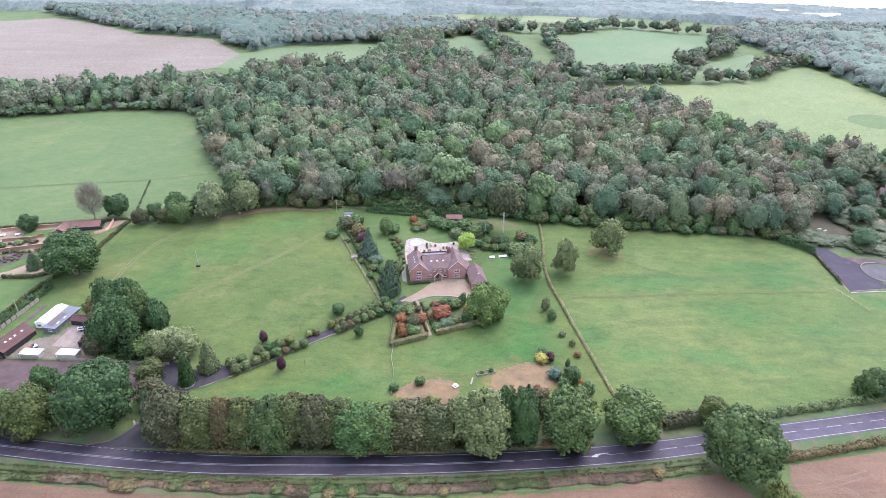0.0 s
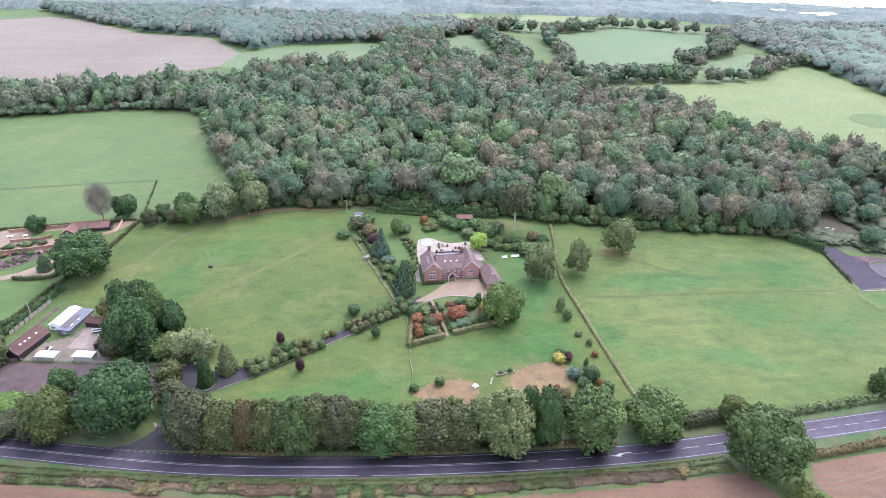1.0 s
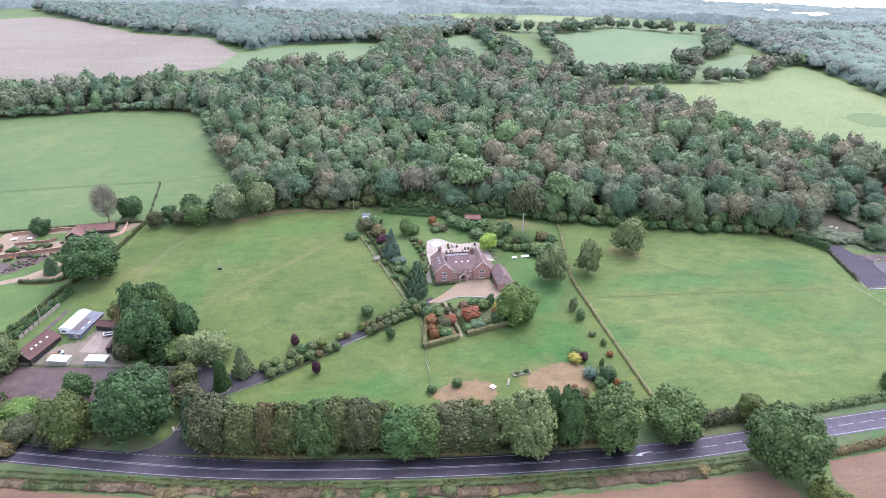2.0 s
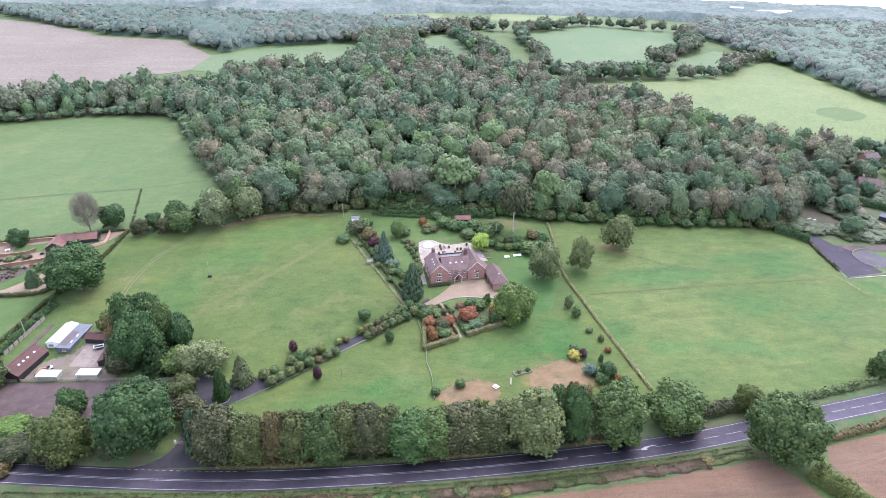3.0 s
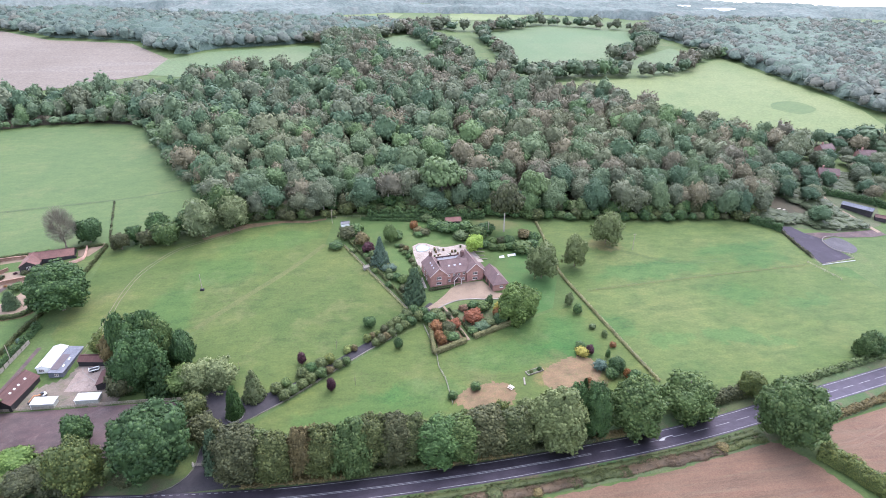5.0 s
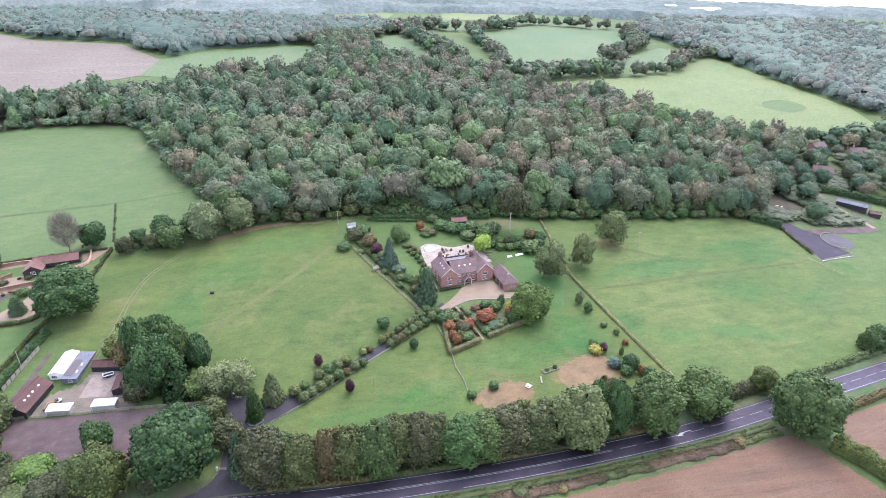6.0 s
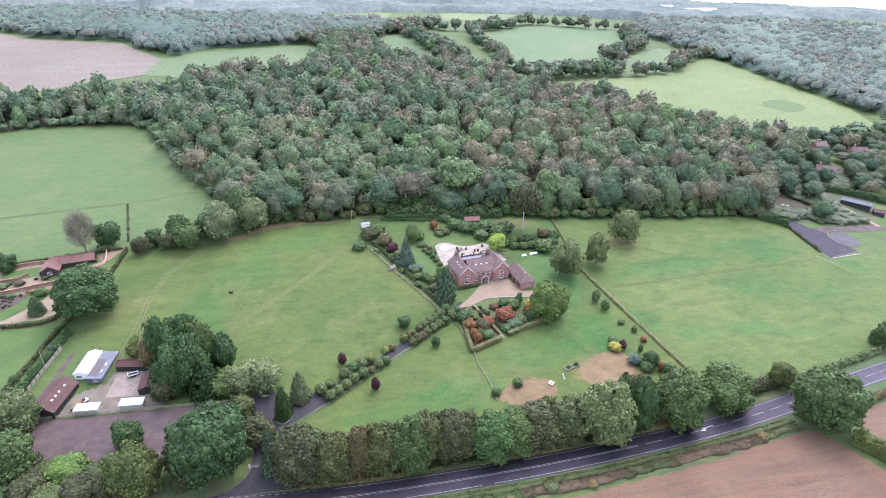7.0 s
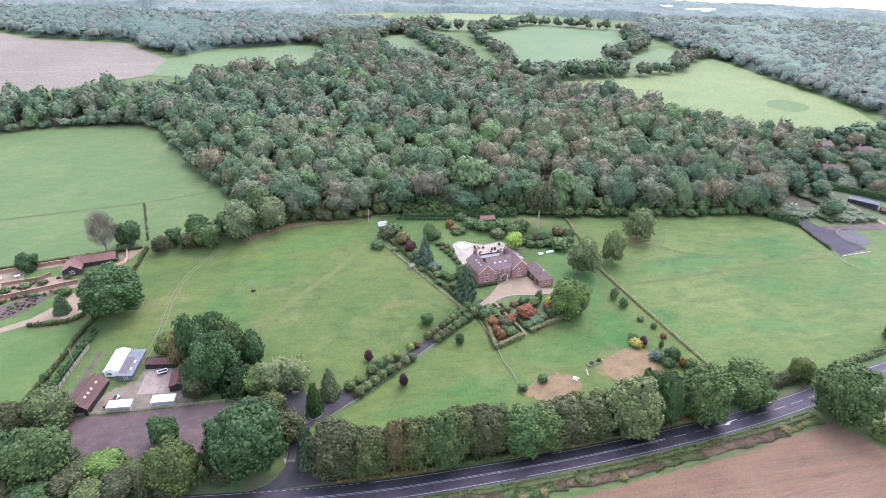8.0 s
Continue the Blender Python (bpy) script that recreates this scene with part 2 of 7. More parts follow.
# Leaf kinds of the wood, most set cooler and paler to carry haze.
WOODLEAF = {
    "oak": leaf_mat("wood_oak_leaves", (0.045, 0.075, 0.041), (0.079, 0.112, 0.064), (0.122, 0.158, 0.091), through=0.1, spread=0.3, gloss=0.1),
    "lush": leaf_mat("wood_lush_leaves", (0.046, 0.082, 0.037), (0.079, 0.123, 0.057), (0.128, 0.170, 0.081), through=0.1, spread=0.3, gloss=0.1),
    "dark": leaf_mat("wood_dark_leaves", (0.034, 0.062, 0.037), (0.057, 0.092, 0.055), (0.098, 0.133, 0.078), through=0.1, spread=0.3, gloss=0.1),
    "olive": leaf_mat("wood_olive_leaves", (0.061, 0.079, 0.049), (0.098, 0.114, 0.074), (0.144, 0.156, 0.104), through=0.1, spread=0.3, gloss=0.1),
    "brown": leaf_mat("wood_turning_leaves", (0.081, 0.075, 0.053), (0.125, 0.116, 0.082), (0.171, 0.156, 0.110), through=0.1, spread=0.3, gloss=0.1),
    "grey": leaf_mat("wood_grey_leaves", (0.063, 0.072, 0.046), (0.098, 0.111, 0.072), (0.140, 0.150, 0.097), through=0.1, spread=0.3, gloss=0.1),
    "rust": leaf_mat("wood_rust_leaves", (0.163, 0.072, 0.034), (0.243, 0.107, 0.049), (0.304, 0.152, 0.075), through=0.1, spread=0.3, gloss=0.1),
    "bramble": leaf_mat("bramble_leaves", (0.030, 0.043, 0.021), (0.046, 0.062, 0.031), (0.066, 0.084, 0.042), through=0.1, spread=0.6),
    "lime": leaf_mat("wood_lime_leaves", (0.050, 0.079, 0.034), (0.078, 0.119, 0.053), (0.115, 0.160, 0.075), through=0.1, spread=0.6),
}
TWIG = leaf_mat("grey_twigs", (0.1, 0.085, 0.065), (0.14, 0.122, 0.098), (0.185, 0.165, 0.135))
# Far leaf kinds: paler, greyer, bluer base colours carry the haze.
HAZE_LEAVES = {
    "oak": leaf_mat("hazed_oak_leaves", (0.065, 0.084, 0.075), (0.081, 0.107, 0.094), (0.098, 0.128, 0.113), through=0.05, spread=0.1, gloss=0.02),
    "lush": leaf_mat("hazed_lush_leaves", (0.065, 0.089, 0.075), (0.081, 0.110, 0.092), (0.098, 0.133, 0.112), through=0.05, spread=0.1, gloss=0.02),
    "dark": leaf_mat("hazed_dark_leaves", (0.058, 0.077, 0.071), (0.072, 0.095, 0.088), (0.086, 0.117, 0.105), through=0.05, spread=0.1, gloss=0.02),
    "brown": leaf_mat("hazed_turning_leaves", (0.079, 0.083, 0.075), (0.098, 0.103, 0.092), (0.119, 0.123, 0.110), through=0.05, spread=0.1, gloss=0.02),
    "grey": leaf_mat("hazed_grey_leaves", (0.076, 0.089, 0.079), (0.095, 0.110, 0.101), (0.113, 0.133, 0.121), through=0.05, spread=0.1, gloss=0.02),
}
HAZE_LEAVES |= {"olive": HAZE_LEAVES["grey"], "rust": HAZE_LEAVES["brown"], "lime": HAZE_LEAVES["oak"], "bramble": HAZE_LEAVES["dark"]}
# Far forest crowns: pale haze is put into this colour.
HAZE_CROWNS = surface("hazed_forest_crowns", (0.085, 0.105, 0.095), (0.13, 0.15, 0.135), (0.15, 0.155, 0.14), big=0.012, fine=0.16, rough=1.0, bump=0.0, spec=0.0)


# ---- mesh tools ----
def fast_mesh(name, V, quads=None, tris=None, mats=(), quad_mat=None, tri_mat=None, normals=None):
    V = np.asarray(V, np.float32).reshape(-1, 3)
    q = np.zeros((0, 4), np.int32) if quads is None else np.array(quads, np.int32).reshape(-1, 4)
    t = np.zeros((0, 3), np.int32) if tris is None else np.array(tris, np.int32).reshape(-1, 3)
    if normals is not None:
        N = np.asarray(normals)
        for f in (q, t):
            turned = (np.cross(V[f[:, 1]] - V[f[:, 0]], V[f[:, 2]] - V[f[:, 0]]) * N[f].mean(1)).sum(1) < 0
            f[turned] = f[turned][:, ::-1]
    me = bpy.data.meshes.new(name)
    me.vertices.add(len(V))
    me.vertices.foreach_set("co", V.ravel())
    me.loops.add(q.size + t.size)
    me.loops.foreach_set("vertex_index", np.concatenate([q.ravel(), t.ravel()]).astype(np.int32))
    me.polygons.add(len(q) + len(t))
    me.polygons.foreach_set("loop_start", np.concatenate([np.arange(len(q)) * 4, q.size + np.arange(len(t)) * 3]).astype(np.int32))
    for m in mats:
        me.materials.append(m)
    if quad_mat is not None or tri_mat is not None:
        a = np.zeros(len(q), np.int32) if quad_mat is None else quad_mat
        b = np.zeros(len(t), np.int32) if tri_mat is None else tri_mat
        me.polygons.foreach_set("material_index", np.concatenate([a, b]).astype(np.int32))
    me.update(calc_edges=True)
    me.validate()
    if normals is not None:
        me.polygons.foreach_set("use_smooth", np.ones(len(me.polygons), bool))
        me.normals_split_custom_set_from_vertices(np.asarray(normals, np.float32))
    return me


def bm_mesh(name, bm, mat):
    me = bpy.data.meshes.new(name)
    bm.to_mesh(me)
    bm.free()
    if mat:
        me.materials.append(mat)
    return me


def part(name, bm, mat, parent, label=""):
    """One mesh object under a thing or a part; bm: a bmesh or a mesh."""
    me = bm_mesh(name, bm, mat) if isinstance(bm, bmesh.types.BMesh) else bm
    ob = new(name, me)
    ob.parent = parent
    return tagged(ob, label)


def thing(name, at=(0, 0, 0), rz=0.0, label="", category="", group="", kind=""):
    ob = new(name)
    ob.matrix_basis = pose(*at, 0, 0, rz)
    ob.empty_display_size = 0.5
    return tagged(ob, label, category, group, kind)


def add_box(bm, x0, x1, y0, y1, z0, z1, bev=0.0):
    r = bmesh.ops.create_cube(bm, size=1.0, matrix=Matrix.Translation(((x0 + x1) / 2, (y0 + y1) / 2, (z0 + z1) / 2)) @ Matrix.Diagonal((x1 - x0, y1 - y0, z1 - z0, 1)))
    if bev:
        es = {e for v in r["verts"] for e in v.link_edges}
        bmesh.ops.bevel(bm, geom=list(es), offset=bev, segments=1, affect="EDGES")
    return r


def box(*a, bev=0.0):
    bm = bmesh.new()
    add_box(bm, *a, bev=bev)
    return bm


def poly_prism(pts, axis_from, axis_to, bm=None):
    """A prism: closed outline pts (3D, in one plane) pushed by a vector."""
    bm = bm or bmesh.new()
    lo = [bm.verts.new(Vector(p) + Vector(axis_from)) for p in pts]
    hi = [bm.verts.new(Vector(p) + Vector(axis_to)) for p in pts]
    n = len(pts)
    bm.faces.new(lo[::-1])
    bm.faces.new(hi)
    for i in range(n):
        bm.faces.new((lo[i], lo[(i + 1) % n], hi[(i + 1) % n], hi[i]))
    bmesh.ops.recalc_face_normals(bm, faces=bm.faces)
    return bm


def slab(pts, thick, bm=None):
    """A flat plate through pts (3D) with its thickness below it."""
    a, b, c = (Vector(p) for p in pts[:3])
    nrm = (b - a).cross(c - a).normalized()
    nrm = nrm if nrm.z > 0 else -nrm
    return poly_prism(pts, -nrm * thick, (0, 0, 0), bm)


def curve_pts(pts, step=3.0):
    """Points along a smooth line through pts."""
    P = [Vector((*p, 0)) for p in pts]
    P = [2 * P[0] - P[1]] + P + [2 * P[-1] - P[-2]]
    out = []
    for i in range(1, len(P) - 2):
        a, b, c, d = P[i - 1 : i + 3]
        n = max(1, int((c - b).length / step))
        for k in range(n):
            t = k / n
            v = 0.5 * (2 * b + (c - a) * t + (2 * a - 5 * b + 4 * c - d) * t * t + (3 * b - a - 3 * c + d) * t**3)
            out.append((v.x, v.y))
    out.append((P[-2].x, P[-2].y))
    return np.array(out)


def sides(line):
    d = np.gradient(line, axis=0)
    d /= np.linalg.norm(d, axis=1)[:, None] + 1e-9
    return np.c_[-d[:, 1], d[:, 0]]


def ribbon(name, line, o0, o1, lift, mat, thick=0.0):
    """A strip along a line from offset o0 to o1 (left of travel: plus), laid on the land."""
    nrm = sides(line)
    a, b = line + nrm * o0, line + nrm * o1
    n = len(line)
    V = np.concatenate([np.c_[a, height(a[:, 0], a[:, 1]) + lift], np.c_[b, height(b[:, 0], b[:, 1]) + lift]])
    i = np.arange(n - 1)
    q = np.c_[i, i + n, i + n + 1, i + 1] if o1 < o0 else np.c_[i, i + 1, i + n + 1, i + n]
    if thick:
        V = np.concatenate([V, V - [0, 0, thick]])
        q = np.concatenate([q, np.c_[i, i + 1, i + 1 + 2 * n, i + 2 * n], np.c_[i + n, i + n + 1, i + 3 * n + 1, i + 3 * n]])
    return fast_mesh(name, V, q, mats=(mat,))


def drape(name, outline, lift, mat, step=12.0, smooth=False, rag=0.0):
    """A piece of ground inside an outline, cut into a grid and laid on the land."""
    if smooth:
        outline = [tuple(p) for p in curve_pts(list(outline) + [outline[0]], smooth)[:-1]]
    if rag:
        outline = [(x + rag * noise.noise(Vector((x * 0.9, y * 0.9, 1))), y + rag * noise.noise(Vector((x * 0.9, y * 0.9, 7)))) for x, y in outline]
    bm = bmesh.new()
    bm.faces.new([bm.verts.new((x, y, 0)) for x, y in outline])
    xs, ys = [p[0] for p in outline], [p[1] for p in outline]
    for axis, vals in (((1, 0, 0), xs), ((0, 1, 0), ys)):
        v = math.ceil(min(vals) / step) * step
        while v < max(vals):
            bmesh.ops.bisect_plane(bm, geom=bm.verts[:] + bm.edges[:] + bm.faces[:], plane_co=Vector(axis) * v, plane_no=axis)
            v += step
    bmesh.ops.triangulate(bm, faces=[f for f in bm.faces if len(f.verts) > 4])
    bmesh.ops.recalc_face_normals(bm, faces=bm.faces)
    if sum(f.normal.z for f in bm.faces) < 0:
        bmesh.ops.reverse_faces(bm, faces=bm.faces)
    for v in bm.verts:
        v.co.z = Z(v.co.x, v.co.y) + lift
    return new(name, bm_mesh(name, bm, mat))


def inside(poly, x, y):
    x, y = np.asarray(x, float), np.asarray(y, float)
    hit = np.zeros(x.shape, bool)
    for (x0, y0), (x1, y1) in zip(poly, poly[1:] + poly[:1]):
        cross = (y0 > y) != (y1 > y)
        hit ^= cross & (x < (x1 - x0) * (y - y0) / ((y1 - y0) or 1e-9) + x0)
    return hit


# ---- foliage ----
CORE_V = np.array([(1, 0, 0), (0, 1, 0), (-1, 0, 0), (0, -1, 0), (0, 0, 1), (0, 0, -1)], float)
CORE_F = np.array([(0, 1, 4), (1, 2, 4), (2, 3, 4), (3, 0, 4), (1, 0, 5), (2, 1, 5), (3, 2, 5), (0, 3, 5)])


def unit(a):
    return a / (np.linalg.norm(a, axis=-1, keepdims=True) + 1e-9)


def clump_arrays(rng, centres, outward, size, leaves, leaf, squash=0.8):
    """Leaf clumps: a lumpy core and loose leaf sprays round it. Returns vertices, quads, triangles, normals."""
    n = len(centres)
    size = np.broadcast_to(size, (n,)) * rng.uniform(0.7, 1.25, n)
    core = CORE_V[None] * (size[:, None, None] * 0.62) * rng.uniform(0.75, 1.2, (n, 6, 1))
    core[..., 2] *= squash
    V1 = (centres[:, None] + core).reshape(-1, 3)
    tris = (CORE_F[None] + 6 * np.arange(n)[:, None, None]).reshape(-1, 3)
    if not leaves:
        return V1, np.zeros((0, 4), int), tris, unit(CORE_V[None] + outward[:, None]).reshape(-1, 3)
    d = unit(rng.normal(size=(n, leaves, 3)) + 0.75 * outward[:, None])
    p = centres[:, None] + d * size[:, None, None] * rng.uniform(0.75, 1.12, (n, leaves, 1)) * [1, 1, squash]
    nrm = unit(d + rng.normal(size=d.shape) * 0.4)
    soft_n = unit(nrm * 0.5 + d * 0.5 + outward[:, None] * 0.7)
    u = unit(np.cross(nrm, rng.normal(size=d.shape)))
    v = np.cross(nrm, u)
    s = leaf * rng.uniform(0.6, 1.35, (n, leaves, 1))
    fold = nrm * s * 0.25
    V2 = np.stack([p - u * s, p - v * s * 0.62 + fold, p + u * s, p + v * s * 0.62 + fold], 2).reshape(-1, 3)
    quads = len(V1) + np.arange(n * leaves * 4).reshape(-1, 4)
    N = np.concatenate([unit(CORE_V[None] + 0.6 * outward[:, None]).reshape(-1, 3), np.repeat(soft_n.reshape(-1, 3), 4, 0)])
    return np.concatenate([V1, V2]), quads, tris, N


def spiral(n, low, rng, jitter):
    """n directions spread evenly from straight up down to the slope low."""
    k = np.arange(n) + 0.5
    w = 1 - (1 - low) * k / n
    r = np.sqrt(np.clip(1 - w * w, 0, 1))
    return unit(np.c_[r * np.cos(k * 2.39996), r * np.sin(k * 2.39996), w] + rng.normal(size=(n, 3)) * jitter / n**0.5)


SPRAY_V = np.array([(0, 0, 0.95)] + [(0.72 * math.cos(k * math.tau / 6), 0.72 * math.sin(k * math.tau / 6), 0.62) for k in range(6)] + [(math.cos((k + 0.5) * math.tau / 6), math.sin((k + 0.5) * math.tau / 6), -0.1) for k in range(6)])
SPRAY_T = np.array([(0, 1 + k, 1 + (k + 1) % 6) for k in range(6)])
SPRAY_Q = np.array([(1 + k, 7 + k, 7 + (k + 1) % 6, 1 + (k + 1) % 6) for k in range(6)])


def lobed_crown(seed, R, H, low, nu, nv, sprays, spray, per, leaf, lobes=26, deep=0.3, uneven=0.16, core=0.95, streak=1.0, coarse=False):
    """A broadleaved crown: boughs swell out of it, ragged sprays of foliage sit on the boughs, and loose leaves on the sprays.
    spray: a spray's radius; per: leaves to a spray; streak: how far sprays and leaves are drawn out along the twigs."""
    rng = np.random.default_rng(seed)
    half, zc = (H - low) / 2, low + (H - low) * 0.47
    off = Vector(rng.uniform(-50, 50, 3))
    axis = spiral(lobes, -0.85, rng, 0.9)
    wide, tall = rng.uniform(0.75, 1.35, lobes) * 2.0 / lobes**0.5, rng.uniform(0.5, 1.3, lobes) * deep
    box_r = np.array([R * 0.95, R * 0.95, half * 0.97])

    def body(d):
        """How far the crown reaches that way, and its normal there."""
        slow = np.array([noise.noise(Vector(v) * 1.4 + off) + 0.4 * noise.noise(Vector(v) * 4 + off) for v in d])
        ang = np.arccos(np.clip(d @ axis.T, -1, 1)) / wide
        up = np.sqrt(np.clip(1 - ang * ang, 0, 1)) * tall
        top, best = up.argmax(1), up.max(1)
        n = unit(d + np.where(best > 0, 0.9, 0.0)[:, None] * (d - axis[top]) / wide[top][:, None])
        return 0.86 - spray * 0.5 / R - deep * 0.55 + best + uneven * slow, unit(n / box_r)

    th, ph = np.meshgrid(np.arange(nu) * math.tau / nu, np.linspace(0.08, 2.6, nv))
    d = np.c_[(np.sin(ph) * np.cos(th)).ravel(), (np.sin(ph) * np.sin(th)).ravel(), np.cos(ph).ravel()]
    d = np.concatenate([d, [[0, 0, 1.0]]])
    reach, n1 = body(d)
    def skirt(d):
        return 1 + 0.2 * np.clip(-d[:, 2:], 0, 1) * [1, 1, 0]

    V1 = d * (reach * core)[:, None] * box_r * skirt(d) + [0, 0, zc]
    g = np.arange(nu * nv).reshape(nv, nu)
    q1 = np.c_[g[:-1].ravel(), g[1:].ravel(), np.roll(g, -1, 1)[1:].ravel(), np.roll(g, -1, 1)[:-1].ravel()]
    t1 = np.array([(g[0, a], g[0, (a + 1) % nu], nu * nv) for a in range(nu)])

    e = spiral(sprays, -0.82, rng, 1.0)
    reach, n = body(e)
    c = e * (reach * rng.uniform(0.93, 1.05, sprays))[:, None] * box_r * skirt(e) + [0, 0, zc]
    n = unit(n + rng.normal(size=n.shape) * 0.22 + [0, 0, 0.12])
    u = unit(np.cross(n, rng.normal(size=n.shape)))
    v = np.cross(n, u)
    size = spray * rng.uniform(0.6, 1.4, (sprays, 1, 1))
    form, tri, quad = (SPRAY_V[[0, 7, 8, 9, 10, 11, 12]] * (1, 1, 0.68), SPRAY_T, SPRAY_Q[:0]) if coarse else (SPRAY_V, SPRAY_T, SPRAY_Q)
    m = len(form)
    lumps = form[None] * rng.uniform(0.7, 1.28, (sprays, m, 1)) * [1, 1, streak]
    world = lumps[..., :1] * u[:, None] + lumps[..., 1:2] * v[:, None] + lumps[..., 2:] * n[:, None]
    V2 = (c[:, None] + world * size).reshape(-1, 3)
    N2 = unit(unit(world) * 0.75 + n[:, None] * 0.45).reshape(-1, 3)
    b = len(V1)
    q2 = (b + quad[None] + m * np.arange(sprays)[:, None, None]).reshape(-1, 4)
    t2 = (b + tri[None] + m * np.arange(sprays)[:, None, None]).reshape(-1, 3)

    k = np.repeat(np.arange(sprays), per)
    way = unit(rng.normal(size=(len(k), 3)) + 0.9 * n[k])
    p = c[k] + way * size[k, 0] * rng.uniform(0.85, 1.12, (len(k), 1)) * (0.5 + 0.5 * streak)
    tilt = unit(way + rng.normal(size=way.shape) * 0.5)
    lu = unit(np.cross(tilt, rng.normal(size=way.shape)))
    if streak > 1:
        lu = unit(way - tilt * (way * tilt).sum(1, keepdims=True) * 0.8)
    lv = unit(np.cross(tilt, lu))
    sz = leaf * rng.uniform(0.6, 1.45, (len(k), 1))
    fold = tilt * sz * 0.22
    V3 = np.stack([p - lu * sz * streak, p - lv * sz * 0.7 + fold, p + lu * sz * streak, p + lv * sz * 0.7 + fold], 1).reshape(-1, 3)
    q3 = b + len(V2) + np.arange(len(k) * 4).reshape(-1, 4)
    N3 = np.repeat(unit(way * 0.6 + tilt * 0.5 + n[k] * 0.2), 4, 0)
    return np.concatenate([V1, V2, V3]), np.concatenate([q1, q2, q3]), np.concatenate([t1, t2]), np.concatenate([n1, N2, N3])


def cone_crown(seed, R, H, low, clumps, size, leaves, leaf, power=1.0):
    rng = np.random.default_rng(seed)
    u = np.sort(rng.uniform(0, 1, clumps) ** 1.5)
    a = np.arange(clumps) * 2.39996
    r = R * (1 - u) ** power * rng.uniform(0.72, 1.05, clumps)
    c = np.c_[np.cos(a) * r, np.sin(a) * r, low + (H - low) * u * 0.96]
    out = unit(np.c_[np.cos(a), np.sin(a), np.full(clumps, 0.1)])
    V, q, t, N = clump_arrays(rng, c, out, size * (0.5 + 0.6 * (1 - u)), leaves, leaf, 0.6)
    k = np.arange(8) * math.tau / 8
    ring = np.c_[np.cos(k) * R * 0.5, np.sin(k) * R * 0.5, np.full(8, low)]
    b = len(V)
    V = np.concatenate([V, ring, [[0, 0, H * 0.9]]])
    t = np.concatenate([t, [[b + i, b + (i + 1) % 8, b + 8] for i in range(8)]])
    return V, q, t, np.concatenate([N, unit(np.c_[np.cos(k), np.sin(k), np.full(8, 0.2)]), [[0, 0, 1]]])


def tube(bm, pts, radii, n=7):
    rings = []
    for i, (p, r) in enumerate(zip(pts, radii)):
        d = Vector(pts[min(i + 1, len(pts) - 1)]) - Vector(pts[max(i - 1, 0)])
        q = d.to_track_quat("Z", "Y")
        rings.append([bm.verts.new(Vector(p) + q @ Vector((math.cos(k * math.tau / n) * r, math.sin(k * math.tau / n) * r, 0))) for k in range(n)])
    for a, b in zip(rings, rings[1:]):
        for k in range(n):
            bm.faces.new((a[k], a[(k + 1) % n], b[(k + 1) % n], b[k]))
    bm.faces.new(rings[-1])
    bm.faces.new(rings[0][::-1])


def trunk_bm(seed, R, H, low, girth, limbs=6):
    rng = random.Random(seed)
    bm = bmesh.new()
    lean = Vector((rng.uniform(-0.4, 0.4), rng.uniform(-0.4, 0.4), 0))
    pts = [Vector((0, 0, -0.6)), Vector((0, 0, 0.5)), Vector((0, 0, low)) + lean * 0.5, Vector((0, 0, (low + H) / 2)) + lean, Vector((0, 0, H * 0.86)) + lean * 1.6]
    tube(bm, pts, [girth * 1.5, girth * 1.05, girth * 0.85, girth * 0.5, girth * 0.12], 8)
    for i in range(limbs):
        a = i * 2.4 + rng.random()
        z0 = low + (H - low) * rng.uniform(0.0, 0.4)
        tip = Vector((math.cos(a) * R * 0.75, math.sin(a) * R * 0.75, z0 + (H - low) * rng.uniform(0.15, 0.4)))
        s = Vector((0, 0, z0))
        mid_p = s.lerp(tip, 0.5) + Vector((0, 0, -0.06 * R))
        tube(bm, [s, mid_p, tip], [girth * 0.42, girth * 0.28, girth * 0.08], 5)
    return bm


def tree_proto(name, crown, trunk, leaf, bark=None):
    """The meshes of one kind of tree."""
    return (name, fast_mesh("crown", *crown[:3], mats=(LEAF[leaf],), normals=crown[3]), bm_mesh("trunk", trunk, bark or BARK))


def plant(proto, x, y, r, h, leaf, label, category="tree", group="", turn=None, leaves=None):
    """A tree from a proto's meshes (made 10 m high, 5 m in radius) at its own size."""
    name, crown, trunk = proto
    ob = thing(name, label=label, category=category, group=group)
    turn = (x * 37.7 + y * 11.3) % 360 if turn is None else turn
    ob.matrix_basis = pose(x, y, Z(x, y), 0, 0, turn) @ Matrix.Diagonal((r / 5, r / 5, h / 10, 1))
    c = part("crown", crown, None, ob)
    c.material_slots[0].link = "OBJECT"
    c.material_slots[0].material = (leaves or LEAF)[leaf]
    if trunk:
        part("trunk", trunk, None, ob)
    return ob


NEAR = [tree_proto("tree", lobed_crown(s, 5, 10, lo, 22, 13, 860, 0.285, 6, 0.15, lb, dp, un, coarse=True), trunk_bm(s, 5, 10, 1.6, 0.3), "oak")
        for s, lo, lb, dp, un in ((11, -0.6, 30, 0.28, 0.14), (12, -0.8, 22, 0.32, 0.2), (13, -0.5, 36, 0.26, 0.16), (14, -0.8, 26, 0.3, 0.22))]
ROWT = [tree_proto("tree", lobed_crown(s, 5, 15, -0.6, 22, 15, 1100, 0.285, 6, 0.17, lb, dp, un, coarse=True), trunk_bm(s, 5, 15, 1.6, 0.3), "oak")
        for s, lb, dp, un in ((61, 40, 0.26, 0.14), (62, 30, 0.28, 0.2), (63, 46, 0.24, 0.16))]
